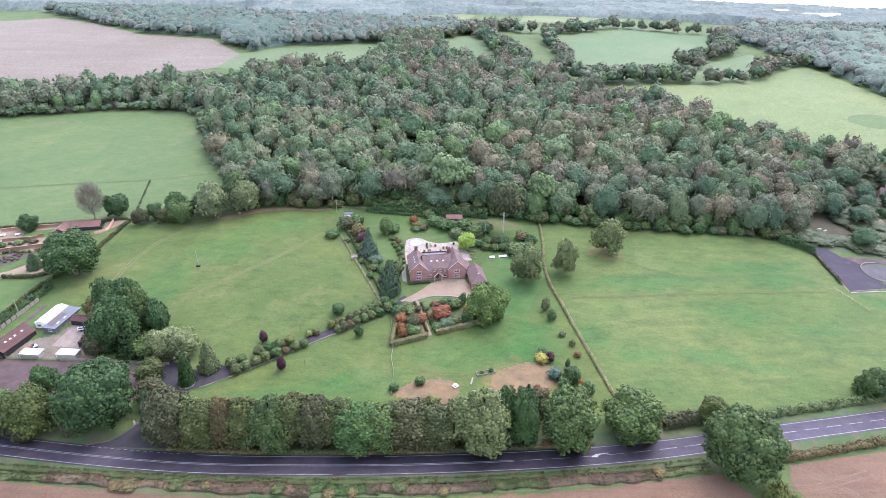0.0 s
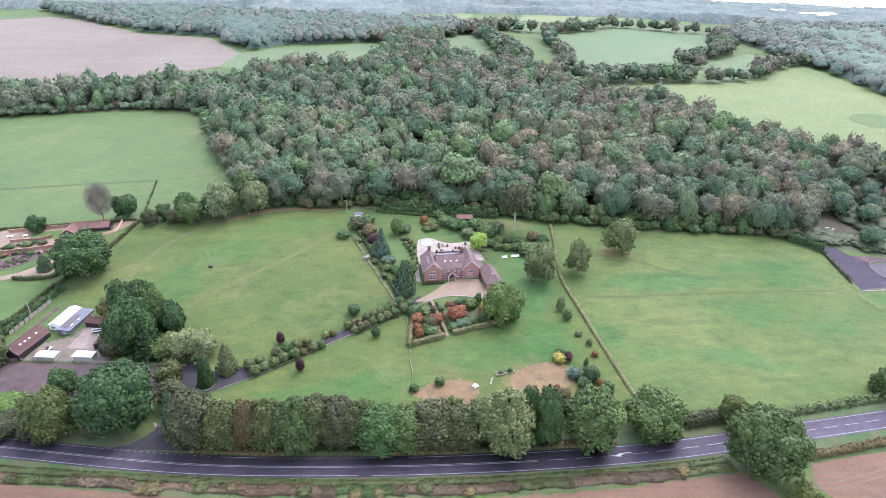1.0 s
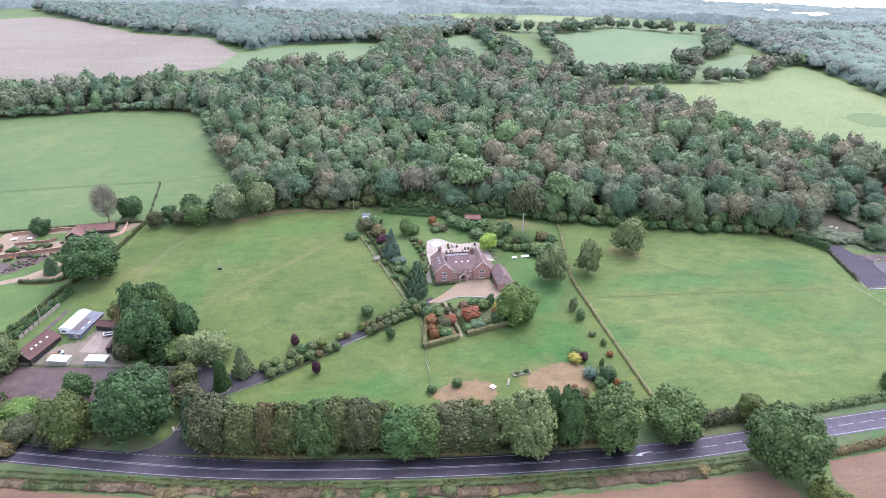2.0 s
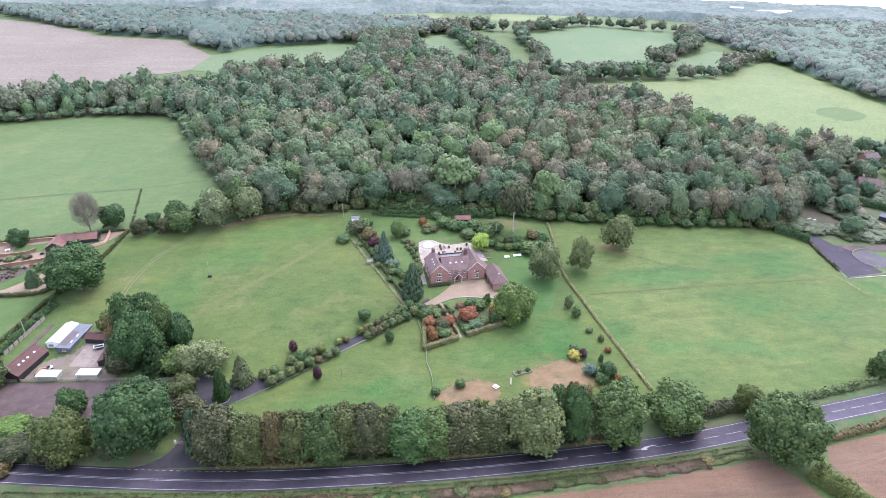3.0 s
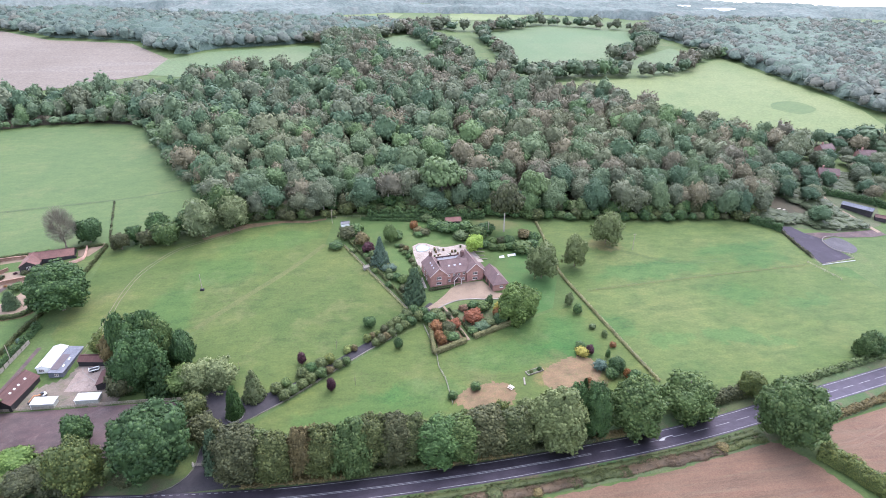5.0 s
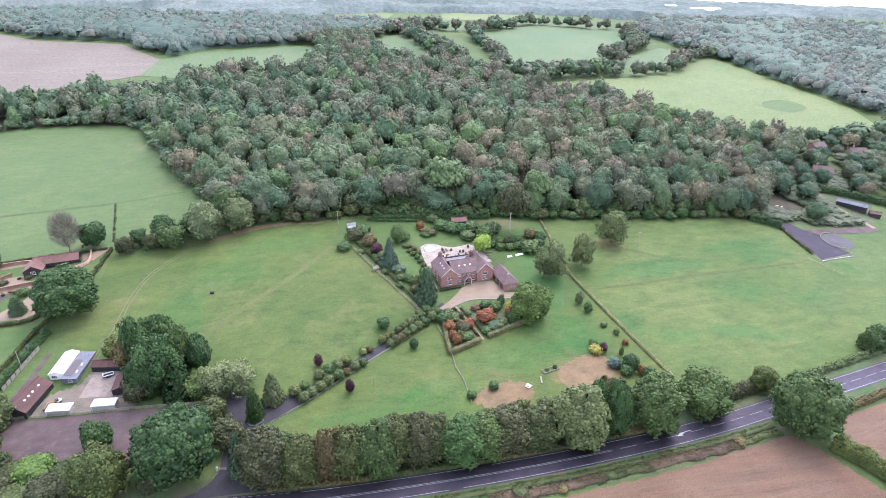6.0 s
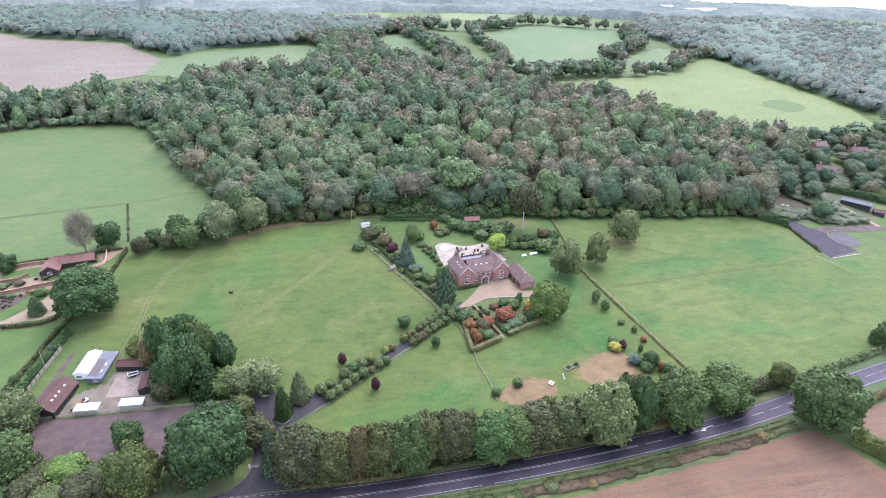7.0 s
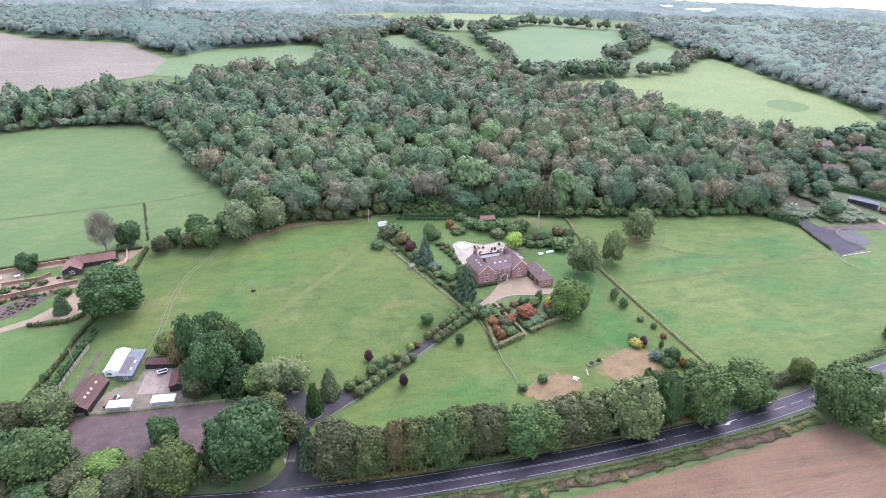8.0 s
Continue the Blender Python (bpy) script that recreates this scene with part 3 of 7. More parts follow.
SMALL = [tree_proto("tree", lobed_crown(s, 5, 10, lo, 14, 8, 360, 0.42, 5, 0.19, lb, 0.32, un, coarse=True), trunk_bm(s, 5, 10, 1.6, 0.3, 4), "oak")
         for s, lo, lb, un in ((11, 0.3, 22, 0.22), (12, 0.0, 16, 0.3), (13, 0.5, 24, 0.24), (14, 0.0, 18, 0.34))]
GREAT = tree_proto("tree", lobed_crown(17, 5, 10, 0.1, 30, 18, 1300, 0.25, 8, 0.098, 56, 0.25, 0.14, coarse=True), trunk_bm(17, 5, 10, 1.6, 0.3), "oak")
TALL = tree_proto("tree", lobed_crown(19, 5, 10, 3.6, 14, 9, 300, 0.42, 6, 0.16, 17, 0.34, 0.26, 0.88), trunk_bm(19, 5, 10, 4.6, 0.2, 5), "oak", PALEBARK)
MIDD = [tree_proto("tree", lobed_crown(s, 5, 10, lo, 12, 8, 420, 0.33, 2, 0.18, lb, dp, un, coarse=True), trunk_bm(s, 5, 10, 4.6, 0.24, 4), "oak", PALEBARK)
        for s, lo, lb, dp, un in ((21, 1.6, 22, 0.36, 0.2), (22, 0.6, 16, 0.38, 0.26), (23, 2.6, 26, 0.34, 0.22), (24, 1.2, 14, 0.4, 0.3), (25, 0.6, 20, 0.36, 0.22))]
AIRY = [tree_proto("tree", lobed_crown(s, 5, 10, lo, 12, 8, 200, 0.3, 6, 0.13, 16, 0.38, 0.36, 0.86, 2.0, True), trunk_bm(s, 5, 10, 4.2, 0.2, 9), "grey", PALEBARK) for s, lo in ((26, 2.6), (27, 3.4))]
WEEP = [tree_proto("tree", lobed_crown(s, 5, 10, 0.5, 14, 9, 460, 0.3, 6, 0.15, 18, 0.32, 0.32, 0.9, 1.7, True), trunk_bm(s, 5, 10, 1.8, 0.22, 6), "grey") for s in (28, 29)]
SHRUB = [tree_proto("shrub", lobed_crown(s, 5, 10, -0.4, 10, 6, 125, 0.66, 4, 0.3, 10, 0.28, 0.26, coarse=True), trunk_bm(s, 4, 8, 1.0, 0.25, 4), "hedge") for s in (31, 32, 33)]
BUSH = [tree_proto("shrub", lobed_crown(s, 5, 10, -0.6, 18, 10, 480, 0.35, 5, 0.17, 22, 0.24, 0.2, coarse=True), trunk_bm(s, 4, 8, 1.0, 0.25, 4), "hedge") for s in (34, 35)]
FIR = [tree_proto("conifer", cone_crown(s, 5, 10, 0.3, 110, 1.05, 16, 0.4, pw), trunk_bm(s, 1, 10, 1, 0.3, 0), "conifer") for s, pw in ((41, 0.9), (42, 0.75), (43, 1.0))]
COLUMN = tree_proto("conifer", cone_crown(45, 5, 10, 0.1, 130, 1.6, 18, 0.42, 0.42), trunk_bm(45, 1, 10, 1, 0.4, 0), "conifer")


def hedge_mesh(name, line, width, tall, mat, seed=5, dense=1.0, size=0.6, leaves=7, leaf=0.26, ragged=0.12):
    """A hedge along a line: a body of clumps with loose leaves, on the land."""
    rng = np.random.default_rng(seed)
    L = np.linalg.norm(np.diff(line, axis=0), axis=1).sum()
    n = int(L * max(2, width / size * 1.2) * max(1, tall / size * 0.9) * dense / (size * 1.5))
    t = rng.uniform(0, len(line) - 1.001, n)
    i = t.astype(int)
    nrm = sides(line)
    w, hgt = rng.uniform(-1, 1, n), rng.uniform(0, 1, n)
    top = rng.uniform(0, 1, n) < 0.45
    hgt[top], w[~top] = 1, np.sign(w[~top])
    p = line[i] + (line[i + 1] - line[i]) * (t - i)[:, None] + nrm[i] * (w * (width / 2 - size * 0.5))[:, None]
    z = height(p[:, 0], p[:, 1]) + size * 0.4 + hgt * (tall - size * 0.8) * (1 + ragged * np.sin(t * 1.7) + ragged * rng.normal(size=n))
    out = unit(np.c_[nrm[i] * w[:, None], np.where(top, 1.2, 0.2)])
    V, q, tr, N = clump_arrays(rng, np.c_[p, z], out, size, leaves, leaf)
    # solid heart
    m, b = len(line), len(V)
    hw = max(0.1, width / 2 - size * 0.7)
    a, c = line + nrm * hw, line - nrm * hw
    za, zc = height(a[:, 0], a[:, 1]), height(c[:, 0], c[:, 1])
    V = np.concatenate([V, np.c_[a, za - 0.1], np.c_[a, za + tall * 0.62], np.c_[c, zc + tall * 0.62], np.c_[c, zc - 0.1]])
    k = np.arange(m - 1)
    q = np.concatenate([q] + [np.c_[b + k + s * m, b + k + 1 + s * m, b + k + 1 + (s + 1) * m, b + k + (s + 1) * m] for s in range(3)])
    up = np.zeros((len(line), 1))
    N = np.concatenate([N] + [unit(np.c_[nrm * k, up + 1]) for k in (1, 0.6, -0.6, -1)])
    return fast_mesh(name, V, q, tr, mats=(mat,), normals=N)


def hedge(pts, width, tall, kind, label, name="hedge", step=2.0, **kw):
    ob = new(name, hedge_mesh(name, curve_pts(pts, step), width, tall, LEAF[kind], **kw))
    return tagged(ob, label, name.replace("_", " "))


# ---- ground ----
def graded(lo, hi, fine_lo, fine_hi, step, grow=1.22):
    v = list(np.arange(fine_lo, fine_hi + 0.1, step))
    d = step
    while v[-1] < hi:
        d *= grow
        v.append(v[-1] + d)
    d = step
    while v[0] > lo:
        d *= grow
        v.insert(0, v[0] - d)
    return np.array(v)


gx, gy = graded(-5200, 5200, -348, 348, 12), graded(-1500, 6000, 0, 492, 12, 1.12)
GX, GY = np.meshgrid(gx, gy)
gi = np.arange(len(gx) * len(gy)).reshape(len(gy), len(gx))
ground = new("ground", fast_mesh("ground", np.c_[GX.ravel(), GY.ravel(), height(GX, GY).ravel()],
                                 np.c_[gi[:-1, :-1].ravel(), gi[:-1, 1:].ravel(), gi[1:, 1:].ravel(), gi[1:, :-1].ravel()], mats=(GRASS,)))
tagged(ground, "rolling green pasture land under an overcast sky", "ground", kind="structure")


def field(name, outline, lift, mat, label, step=12.0, smooth=False, rag=0.0):
    return tagged(drape(name, outline, lift, mat, step, smooth, rag), label, "field", kind="structure")


field("field_1", [(-113.9, 208), (-100, 226), (-79, 250), (-62, 273), (-52, 269), (-26, 212), (-30, 203), (-50, 188), (-72, 171), (-86, 166), (-100, 175), (-118, 190)], 0.05, GRASS_L, "paddock of green and yellowing grass")
field("field_2", [(-100, 226), (-79, 250), (-62, 273), (-58, 298), (-72, 298), (-105, 296), (-138, 284), (-158, 280), (-172, 285), (-170, 250), (-172, 215), (-160, 203), (-140, 202), (-114, 209)], 0.06, GRASS_L, "upper paddock of short green grass")
field("field_3", [(57, 283), (56, 262), (53, 235), (57, 206), (61, 180), (65, 152), (95, 145), (132, 150), (165, 157), (195, 165), (215, 190), (212, 226), (197, 229), (200, 275), (188, 277), (158, 280), (117, 281), (87, 285)], 0.05, GRASS_R, "large grazed paddock with worn paler streaks")
field("field_4", [(-324, 471), (-288, 482), (-245, 482), (-207, 486), (-171, 420), (-141, 358), (-133, 340), (-120, 300), (-160, 292), (-176, 291), (-209, 285), (-260, 278), (-420, 265), (-520, 380), (-420, 455)], 0.06, GRASS_S, "sheep pasture of smooth green grass")
field("field_5", [(-620, 960), (-540, 920), (-490, 881), (-416, 824), (-365, 815), (-312, 802), (-247, 712), (-250, 640), (-330, 585), (-420, 555), (-560, 560), (-760, 660), (-800, 850)], 0.3, FARSOIL, "pale brown harrowed arable field", 40)
field("field_6", [(-247, 712), (-210, 748), (-145, 768), (-97, 783), (-60, 760), (-90, 640), (-190, 620), (-250, 640)], 0.3, FARG, "green pasture strip beside the wood", 40)
field("field_7", [(-7, 822), (20, 850), (62, 879), (75, 800), (97, 695), (80, 620), (10, 620)], 0.3, FARG, "small green meadow behind the wood", 40)
field("field_8", [(153, 869), (220, 915), (284, 951), (412, 893), (375, 804), (290, 713), (300, 650), (150, 630), (140, 720)], 0.3, FARG, "green meadow framed by trees", 40)
field("field_9", [(292, 682), (402, 766), (412, 731), (351, 641), (307, 623)], 0.35, FARG, "small green meadow between hedgerows", 40)
field("field_10", [(182, 591), (270, 603), (323, 616), (441, 706), (447, 603), (455, 483), (430, 410), (380, 400), (310, 400), (270, 450), (215, 510), (160, 560)], 0.3, PALE, "large pale green pasture", 40)
field("field_11", [(-170, 1010), (-60, 960), (30, 985), (60, 1090), (-60, 1160), (-190, 1130)], 0.4, PALE, "distant pale field", 60)
field("field_12", [(130, 1010), (300, 1010), (330, 1080), (150, 1110)], 0.4, PALE, "distant pale field", 60)
field("field_13", [(-330, 97), (-170, 121), (-128, 115.7), (-101, 113.2), (-76, 111.4), (-45, 109.5), (-18, 108.6), (11, 110.8), (44, 114), (69, 118), (84, 120.6), (88.4, 120.8), (93, 115.4), (96, 110), (98.4, 103.5), (106, 85), (118, 60), (60, -120), (-200, -150), (-400, -80)], 0.05, SOIL, "bare brown ploughed field", 14, 1.6, 1.1)
field("field_14", [(110.6, 111), (108.6, 118.6), (112, 125.2), (122, 127.6), (148, 132.7), (260, 158), (420, 160), (420, -60), (131, 60), (115, 103)], 0.05, SOIL, "bare brown ploughed field", 14)

# ---- road ----
ROAD = curve_pts([(-420, 170), (-330, 157.3), (-220, 141.6), (-149, 131.3), (-131.1, 128.7), (-113.4, 126.2), (-96.2, 124.1), (-79.2, 122.5), (-62.5, 121.7), (-45.8, 121.5), (-28.9, 121.6), (-11.6, 122), (6, 122.9),
                  (24.2, 124.2), (43.1, 126), (62.8, 128.6), (84.4, 132.4), (127.8, 141.3), (150.5, 146), (220, 161), (330, 184), (460, 205)], 3.0)
tagged(new("verge", ribbon("verge", ROAD, 9.5, -11.5, 0.08, VERGE)), "rough grass verge along the road", "verge", kind="structure")
road = tagged(new("road", ribbon("road", ROAD, 3.95, -3.95, 0.14, ASPHALT, 0.1)), "dark damp two-lane asphalt road with white markings", "road", kind="structure")
arc = np.r_[0, np.cumsum(np.linalg.norm(np.diff(ROAD, axis=0), axis=1))]


def along(s0, s1, step=2.5):
    s = np.linspace(s0, s1, max(2, int((s1 - s0) / step) + 1))
    return np.c_[np.interp(s, arc, ROAD[:, 0]), np.interp(s, arc, ROAD[:, 1])]


def at_x(x):
    return float(np.interp(x, ROAD[:, 0], arc))


def mark(s0, s1, off, width=0.11):
    ob = new("road_marking", ribbon("road_marking", along(s0, s1), off + width / 2, off - width / 2, 0.147, WHITE))
    ob.parent = road


END = at_x(25)
mark(0, at_x(-112), 3.35)
mark(at_x(-74), at_x(-20), 3.35)
mark(at_x(-15), arc[-1], 3.35)
mark(0, at_x(-30), -3.35)
mark(at_x(-26), arc[-1], -3.35)
mark(0, END, 0.22, 0.09)
mark(0, END, -0.22, 0.09)
s = at_x(-111)
while s < at_x(-76):
    mark(s, s + 1.1, 3.4, 0.13)
    s += 2.2
s = END + 3
while s < arc[-1] - 8:
    mark(s, s + 6, 0.0)
    s += 9
# deflection arrow
c0, c1 = along(at_x(52.6) - 3.4, at_x(52.6) + 3.4)[[0, -1]]
ad = (c1 - c0) / np.linalg.norm(c1 - c0)
an = np.array((-ad[1], ad[0]))
ap = [(3.1, 0.35), (3.1, 0.6), (0.6, 0.55), (-1.2, -0.05), (-1.3, 0.45), (-3.1, -0.55), (-0.7, -0.85), (-0.95, -0.35), (0.8, 0.25)]
bm = bmesh.new()
bm.faces.new([bm.verts.new((*(q := (c0 + c1) / 2 + ad * u + an * (v + 0.2)), Z(*q) + 0.15)) for u, v in ap])
bmesh.ops.triangulate(bm, faces=bm.faces)
arrow = new("arrow_marking", bm_mesh("arrow_marking", bm, WHITE))
arrow.parent = road
DRIVE = surface("drive_tarmac", (0.028, 0.026, 0.028), (0.038, 0.034, 0.037), (0.023, 0.020, 0.023), big=0.3, fine=7, rough=0.9, bump=0.2, dist=0.01)
drive = drape("driveway", [(-111, 129), (-104, 131), (-99, 137), (-98.5, 145), (-101, 158), (-103, 168), (-100, 173), (-94, 172), (-92.5, 166), (-86, 166.5), (-79, 168.5), (-72, 171.5), (-60, 179.5), (-46, 190), (-34, 198.5), (-22, 208), (-14.5, 215.5),
                           (-12, 213), (-20, 204.5), (-32, 195), (-44, 186.5), (-58, 176), (-70, 166.5), (-77, 161.5), (-84, 157), (-90, 153.5), (-93, 150), (-93.5, 142), (-92, 135), (-88, 130.5), (-83, 128)], 0.11, DRIVE, 10, 0)
tagged(drive, "tarmac driveway winding to the house", "driveway", kind="structure")

# ---- woods ----
def scatter(poly, gap, seed, jitter=0.42):
    xs, ys = [p[0] for p in poly], [p[1] for p in poly]
    rng = np.random.default_rng(seed)
    X, Y = np.meshgrid(np.arange(min(xs), max(xs), gap), np.arange(min(ys), max(ys), gap * 0.87))
    X = X + (np.arange(len(X)) % 2)[:, None] * gap / 2
    X, Y = (X + rng.uniform(-jitter, jitter, X.shape) * gap).ravel(), (Y + rng.uniform(-jitter, jitter, Y.shape) * gap).ravel()
    k = inside(poly, X, Y)
    return np.c_[X[k], Y[k]]


LEAVES = ["oak", "dark", "olive", "brown", "grey", "lush", "rust", "lime", "bramble"]


def pick_leaf(x, y, u):
    """Kinds of leaf through the wood: greener to the west, more turning trees to the east."""
    n = noise.noise(Vector((x * 0.012, y * 0.012, 3.1)))
    # The y term favours paler kinds deeper in, partly standing for haze.
    w = min(1.0, max(0.0, 0.26 + x / 380 + (y - 400) / 1000 + 0.55 * n))
    table = [("oak", 0.30 - 0.12 * w), ("dark", 0.24 - 0.14 * w), ("olive", 0.16 + 0.04 * w), ("grey", 0.14 + 0.16 * w), ("brown", 0.06 + 0.2 * w), ("lush", 0.1 - 0.06 * w), ("rust", 0.003 if y < 370 else 0.0)]
    u *= sum(p for _, p in table)
    for k, p in table:
        if u < p:
            return k
        u -= p
    return "oak"


TONGUE = [(-95, 622), (-62, 690), (-72, 770), (-92, 792), (-30, 826), (-4, 812), (4, 700), (35, 640)]
WOOD = [(-207, 478), (-171, 412), (-143, 358), (-124, 322), (-108, 306), (-72, 305), (-58, 308), (-35, 306), (0, 301), (25, 298), (55, 290), (87, 288), (117, 284), (158, 283), (190, 281), (215, 300), (245, 325), (275, 352), (300, 375), (305, 395),
        (262, 440), (205, 500), (150, 545), (120, 590), (95, 640), (30, 655), (-30, 640), (-90, 625), (-190, 600), (-215, 560), (-300, 545), (-380, 530), (-470, 520), (-520, 450), (-420, 462), (-324, 478), (-288, 489), (-245, 489)]
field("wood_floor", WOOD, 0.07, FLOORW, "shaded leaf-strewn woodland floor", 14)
TREE_TEXT = {"oak": "broadleaved tree with a dense green crown in the wood", "dark": "dark green broadleaved tree in the wood", "olive": "olive-green broadleaved tree in the wood", "brown": "broadleaved tree turning brown in the wood",
             "grey": "pale grey-green broadleaved tree in the wood", "lush": "bright green broadleaved tree in the wood", "rust": "rust-orange autumn tree in the wood", "lime": "yellow-green tree in the wood"}


def stuff_trees(name, pts, label, seed, radius, tall, sprays, spray, per, leaf, grid=(10, 6), lobes=13, pick=pick_leaf, far=False, coarse=False, vary=(0.62, 1.5)):
    """Many joined trees, past counting: domed ones, and open feathery ones where leaves are turning."""
    rng = np.random.default_rng(seed)
    domed = [lobed_crown(seed + k, 5, 10, 0.6 + 0.25 * (k % 4), *grid, sprays, spray, per, leaf, lobes - 2 * (k % 3), 0.36, 0.2, coarse=coarse) for k in range(6)]
    open_ = [lobed_crown(seed + k, 5, 10, 0.8, *grid, sprays, spray * 0.7, per + 2, leaf * 0.8, lobes - 3, 0.38, 0.3, 0.86, 1.8, coarse) for k in range(6, 9)]
    Vs, Ns, Qs, Ts, qm, tm, base = [], [], [], [], [], [], 0
    for x, y in pts:
        kind = pick(x, y, rng.random())
        V, q, t, N = open_[rng.integers(3)] if kind in ("brown", "grey") and rng.random() < 0.75 else domed[rng.integers(6)]
        a, big = rng.uniform(0, 6.28), rng.uniform(*vary)
        r, h = radius * big * rng.uniform(0.85, 1.1), tall * (0.45 + 0.55 * big) * rng.uniform(0.78, 1.22)
        ca, sa = math.cos(a) * r / 5, math.sin(a) * r / 5
        W = np.c_[V[:, 0] * ca - V[:, 1] * sa + x, V[:, 0] * sa + V[:, 1] * ca + y, V[:, 2] * h / 10 + Z(x, y)]
        k = LEAVES.index(kind)
        # Far normals tipped up: crowns shade paler and softer, as haze would.
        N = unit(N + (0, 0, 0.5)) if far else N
        nx, ny = N[:, 0] / r, N[:, 1] / r
        Ns.append(unit(np.c_[nx * math.cos(a) - ny * math.sin(a), nx * math.sin(a) + ny * math.cos(a), N[:, 2] * 2 / h]))
        Vs.append(W), Qs.append(q + base), Ts.append(t + base), qm.append(np.full(len(q), k)), tm.append(np.full(len(t), k))
        base += len(V)
    me = fast_mesh(name, np.concatenate(Vs), np.concatenate(Qs), np.concatenate(Ts), [(HAZE_LEAVES if far else WOODLEAF)[k] for k in LEAVES], np.concatenate(qm), np.concatenate(tm), np.concatenate(Ns))
    return tagged(new(name, me), label, "trees", kind="stuff")


wood_pts = scatter(WOOD, 12.4, 3)
keep = wood_pts[:, 1] - 0.12 * np.abs(wood_pts[:, 0])
order = np.argsort(keep)
tongue_pts = scatter(TONGUE, 12.4, 13)
front, rest = wood_pts[order[:140]], wood_pts[order[140:]]
wr = random.Random(8)
HERO = [(7, 315.5, 28, 13.5, "lime", 2), (-26, 309.5, 24, 9.5, "brown", 1), (-17, 312, 23, 8, "grey", 1), (-69.5, 306.5, 14, 6.5, "olive", 0), (-92, 309, 20, 8.5, "dark", 0), (-104, 318, 24, 11, "oak", 0), (60, 302, 24, 9.5, "lime", 2), (27, 303, 20, 7.5, "dark", 0)]
for x, y, h, r, k, form in HERO:
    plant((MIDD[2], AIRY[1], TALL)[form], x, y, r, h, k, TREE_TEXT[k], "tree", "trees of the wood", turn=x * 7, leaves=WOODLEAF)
front = [p for p in front if all(math.hypot(p[0] - x, p[1] - y) > r * 0.85 for x, y, h, r, k, form in HERO)]
for x, y in front:
    k = pick_leaf(x, y, wr.random())
    proto = AIRY[wr.randrange(2)] if k in ("brown", "grey") and wr.random() < 0.7 else MIDD[wr.randrange(5)]
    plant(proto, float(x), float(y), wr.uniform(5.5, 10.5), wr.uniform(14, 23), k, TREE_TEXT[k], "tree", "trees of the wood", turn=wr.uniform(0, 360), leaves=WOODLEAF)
edge_line = curve_pts([(-134, 338), (-146, 356), (-174, 410), (-210, 476), (-245, 487), (-288, 487), (-324, 476), (-420, 460), (-520, 448)], 5.5)
stuff_trees("undergrowth", edge_line + np.random.default_rng(6).normal(size=edge_line.shape) * 1.2 + (0, 2.0), "bushy undergrowth where the wood meets the pasture", 56, 5.0, 7.5, 50, 0.8, 3, 0.34, (8, 5), 10, coarse=True)
deep_in = rest[:, 1] - 0.12 * np.abs(rest[:, 0]) > 430
stuff_trees("woodland", rest[~deep_in], "mixed broadleaved woodland turning in autumn", 50, 7.7, 18.5, 210, 0.43, 1, 0.24, (10, 6), 12, coarse=True)
stuff_trees("woodland", np.concatenate([rest[deep_in], tongue_pts]), "mixed broadleaved woodland deeper in, turning in autumn", 51, 7.9, 18.5, 110, 0.6, 1, 0.3, (9, 6), 10, coarse=True)


def belt(pts, gap, seed, wide=1):
    rng = np.random.default_rng(seed)
    line = curve_pts(pts, gap)
    return np.concatenate([line + rng.normal(size=line.shape) * gap * 0.4 + sides(line) * gap * 0.8 * k for k in range(wide)])


belts = np.concatenate([belt([(150, 598), (185, 600), (215, 608), (262, 612)], 11, 1, 3), belt([(262, 612), (320, 622), (350, 635), (400, 690), (440, 712)], 10, 21), belt([(97, 690), (85, 760), (70, 870), (100, 930)], 11, 2, 3), belt([(292, 690), (330, 725), (375, 775), (412, 880)], 11, 3, 2),
                        belt([(-90, 800), (-30, 815), (20, 860), (60, 900), (110, 905)], 12, 4, 3), belt([(150, 885), (190, 905), (222, 925)], 12, 24, 3), belt([(222, 925), (280, 960), (420, 905)], 12, 25, 1), belt([(130, 640), (150, 700), (150, 790), (155, 870)], 11, 5), belt([(305, 400), (345, 395), (385, 400), (430, 408)], 12, 6)])
stuff_trees("hedgerow_trees", belts, "hedgerow trees between the distant fields", 60, 8.2, 15.0, 34, 1.1, 3, 0.4, (8, 5), 10, coarse=True)
EASTWOOD = [(459, 470), (452, 600), (446, 712), (420, 890), (520, 1010), (900, 1010), (1150, 760), (900, 420), (640, 330), (520, 340), (500, 420)]
WESTWOOD = [(-600, 965), (-490, 893), (-416, 836), (-365, 828), (-312, 815), (-240, 722), (-205, 765), (-145, 783), (-95, 797), (-20, 835), (55, 900), (20, 960), (-180, 990), (-420, 1040), (-700, 1060)]
stuff_trees("distant_woodland", np.concatenate([scatter(EASTWOOD, 13.5, 5), scatter(WESTWOOD, 13, 6)]), "distant woodland with haze put into its grey-green leaf colours", 70, 10.0, 15.5, 30, 0.7, 0, 0.3, (10, 6), 7, far=True, coarse=True, vary=(0.8, 1.2))


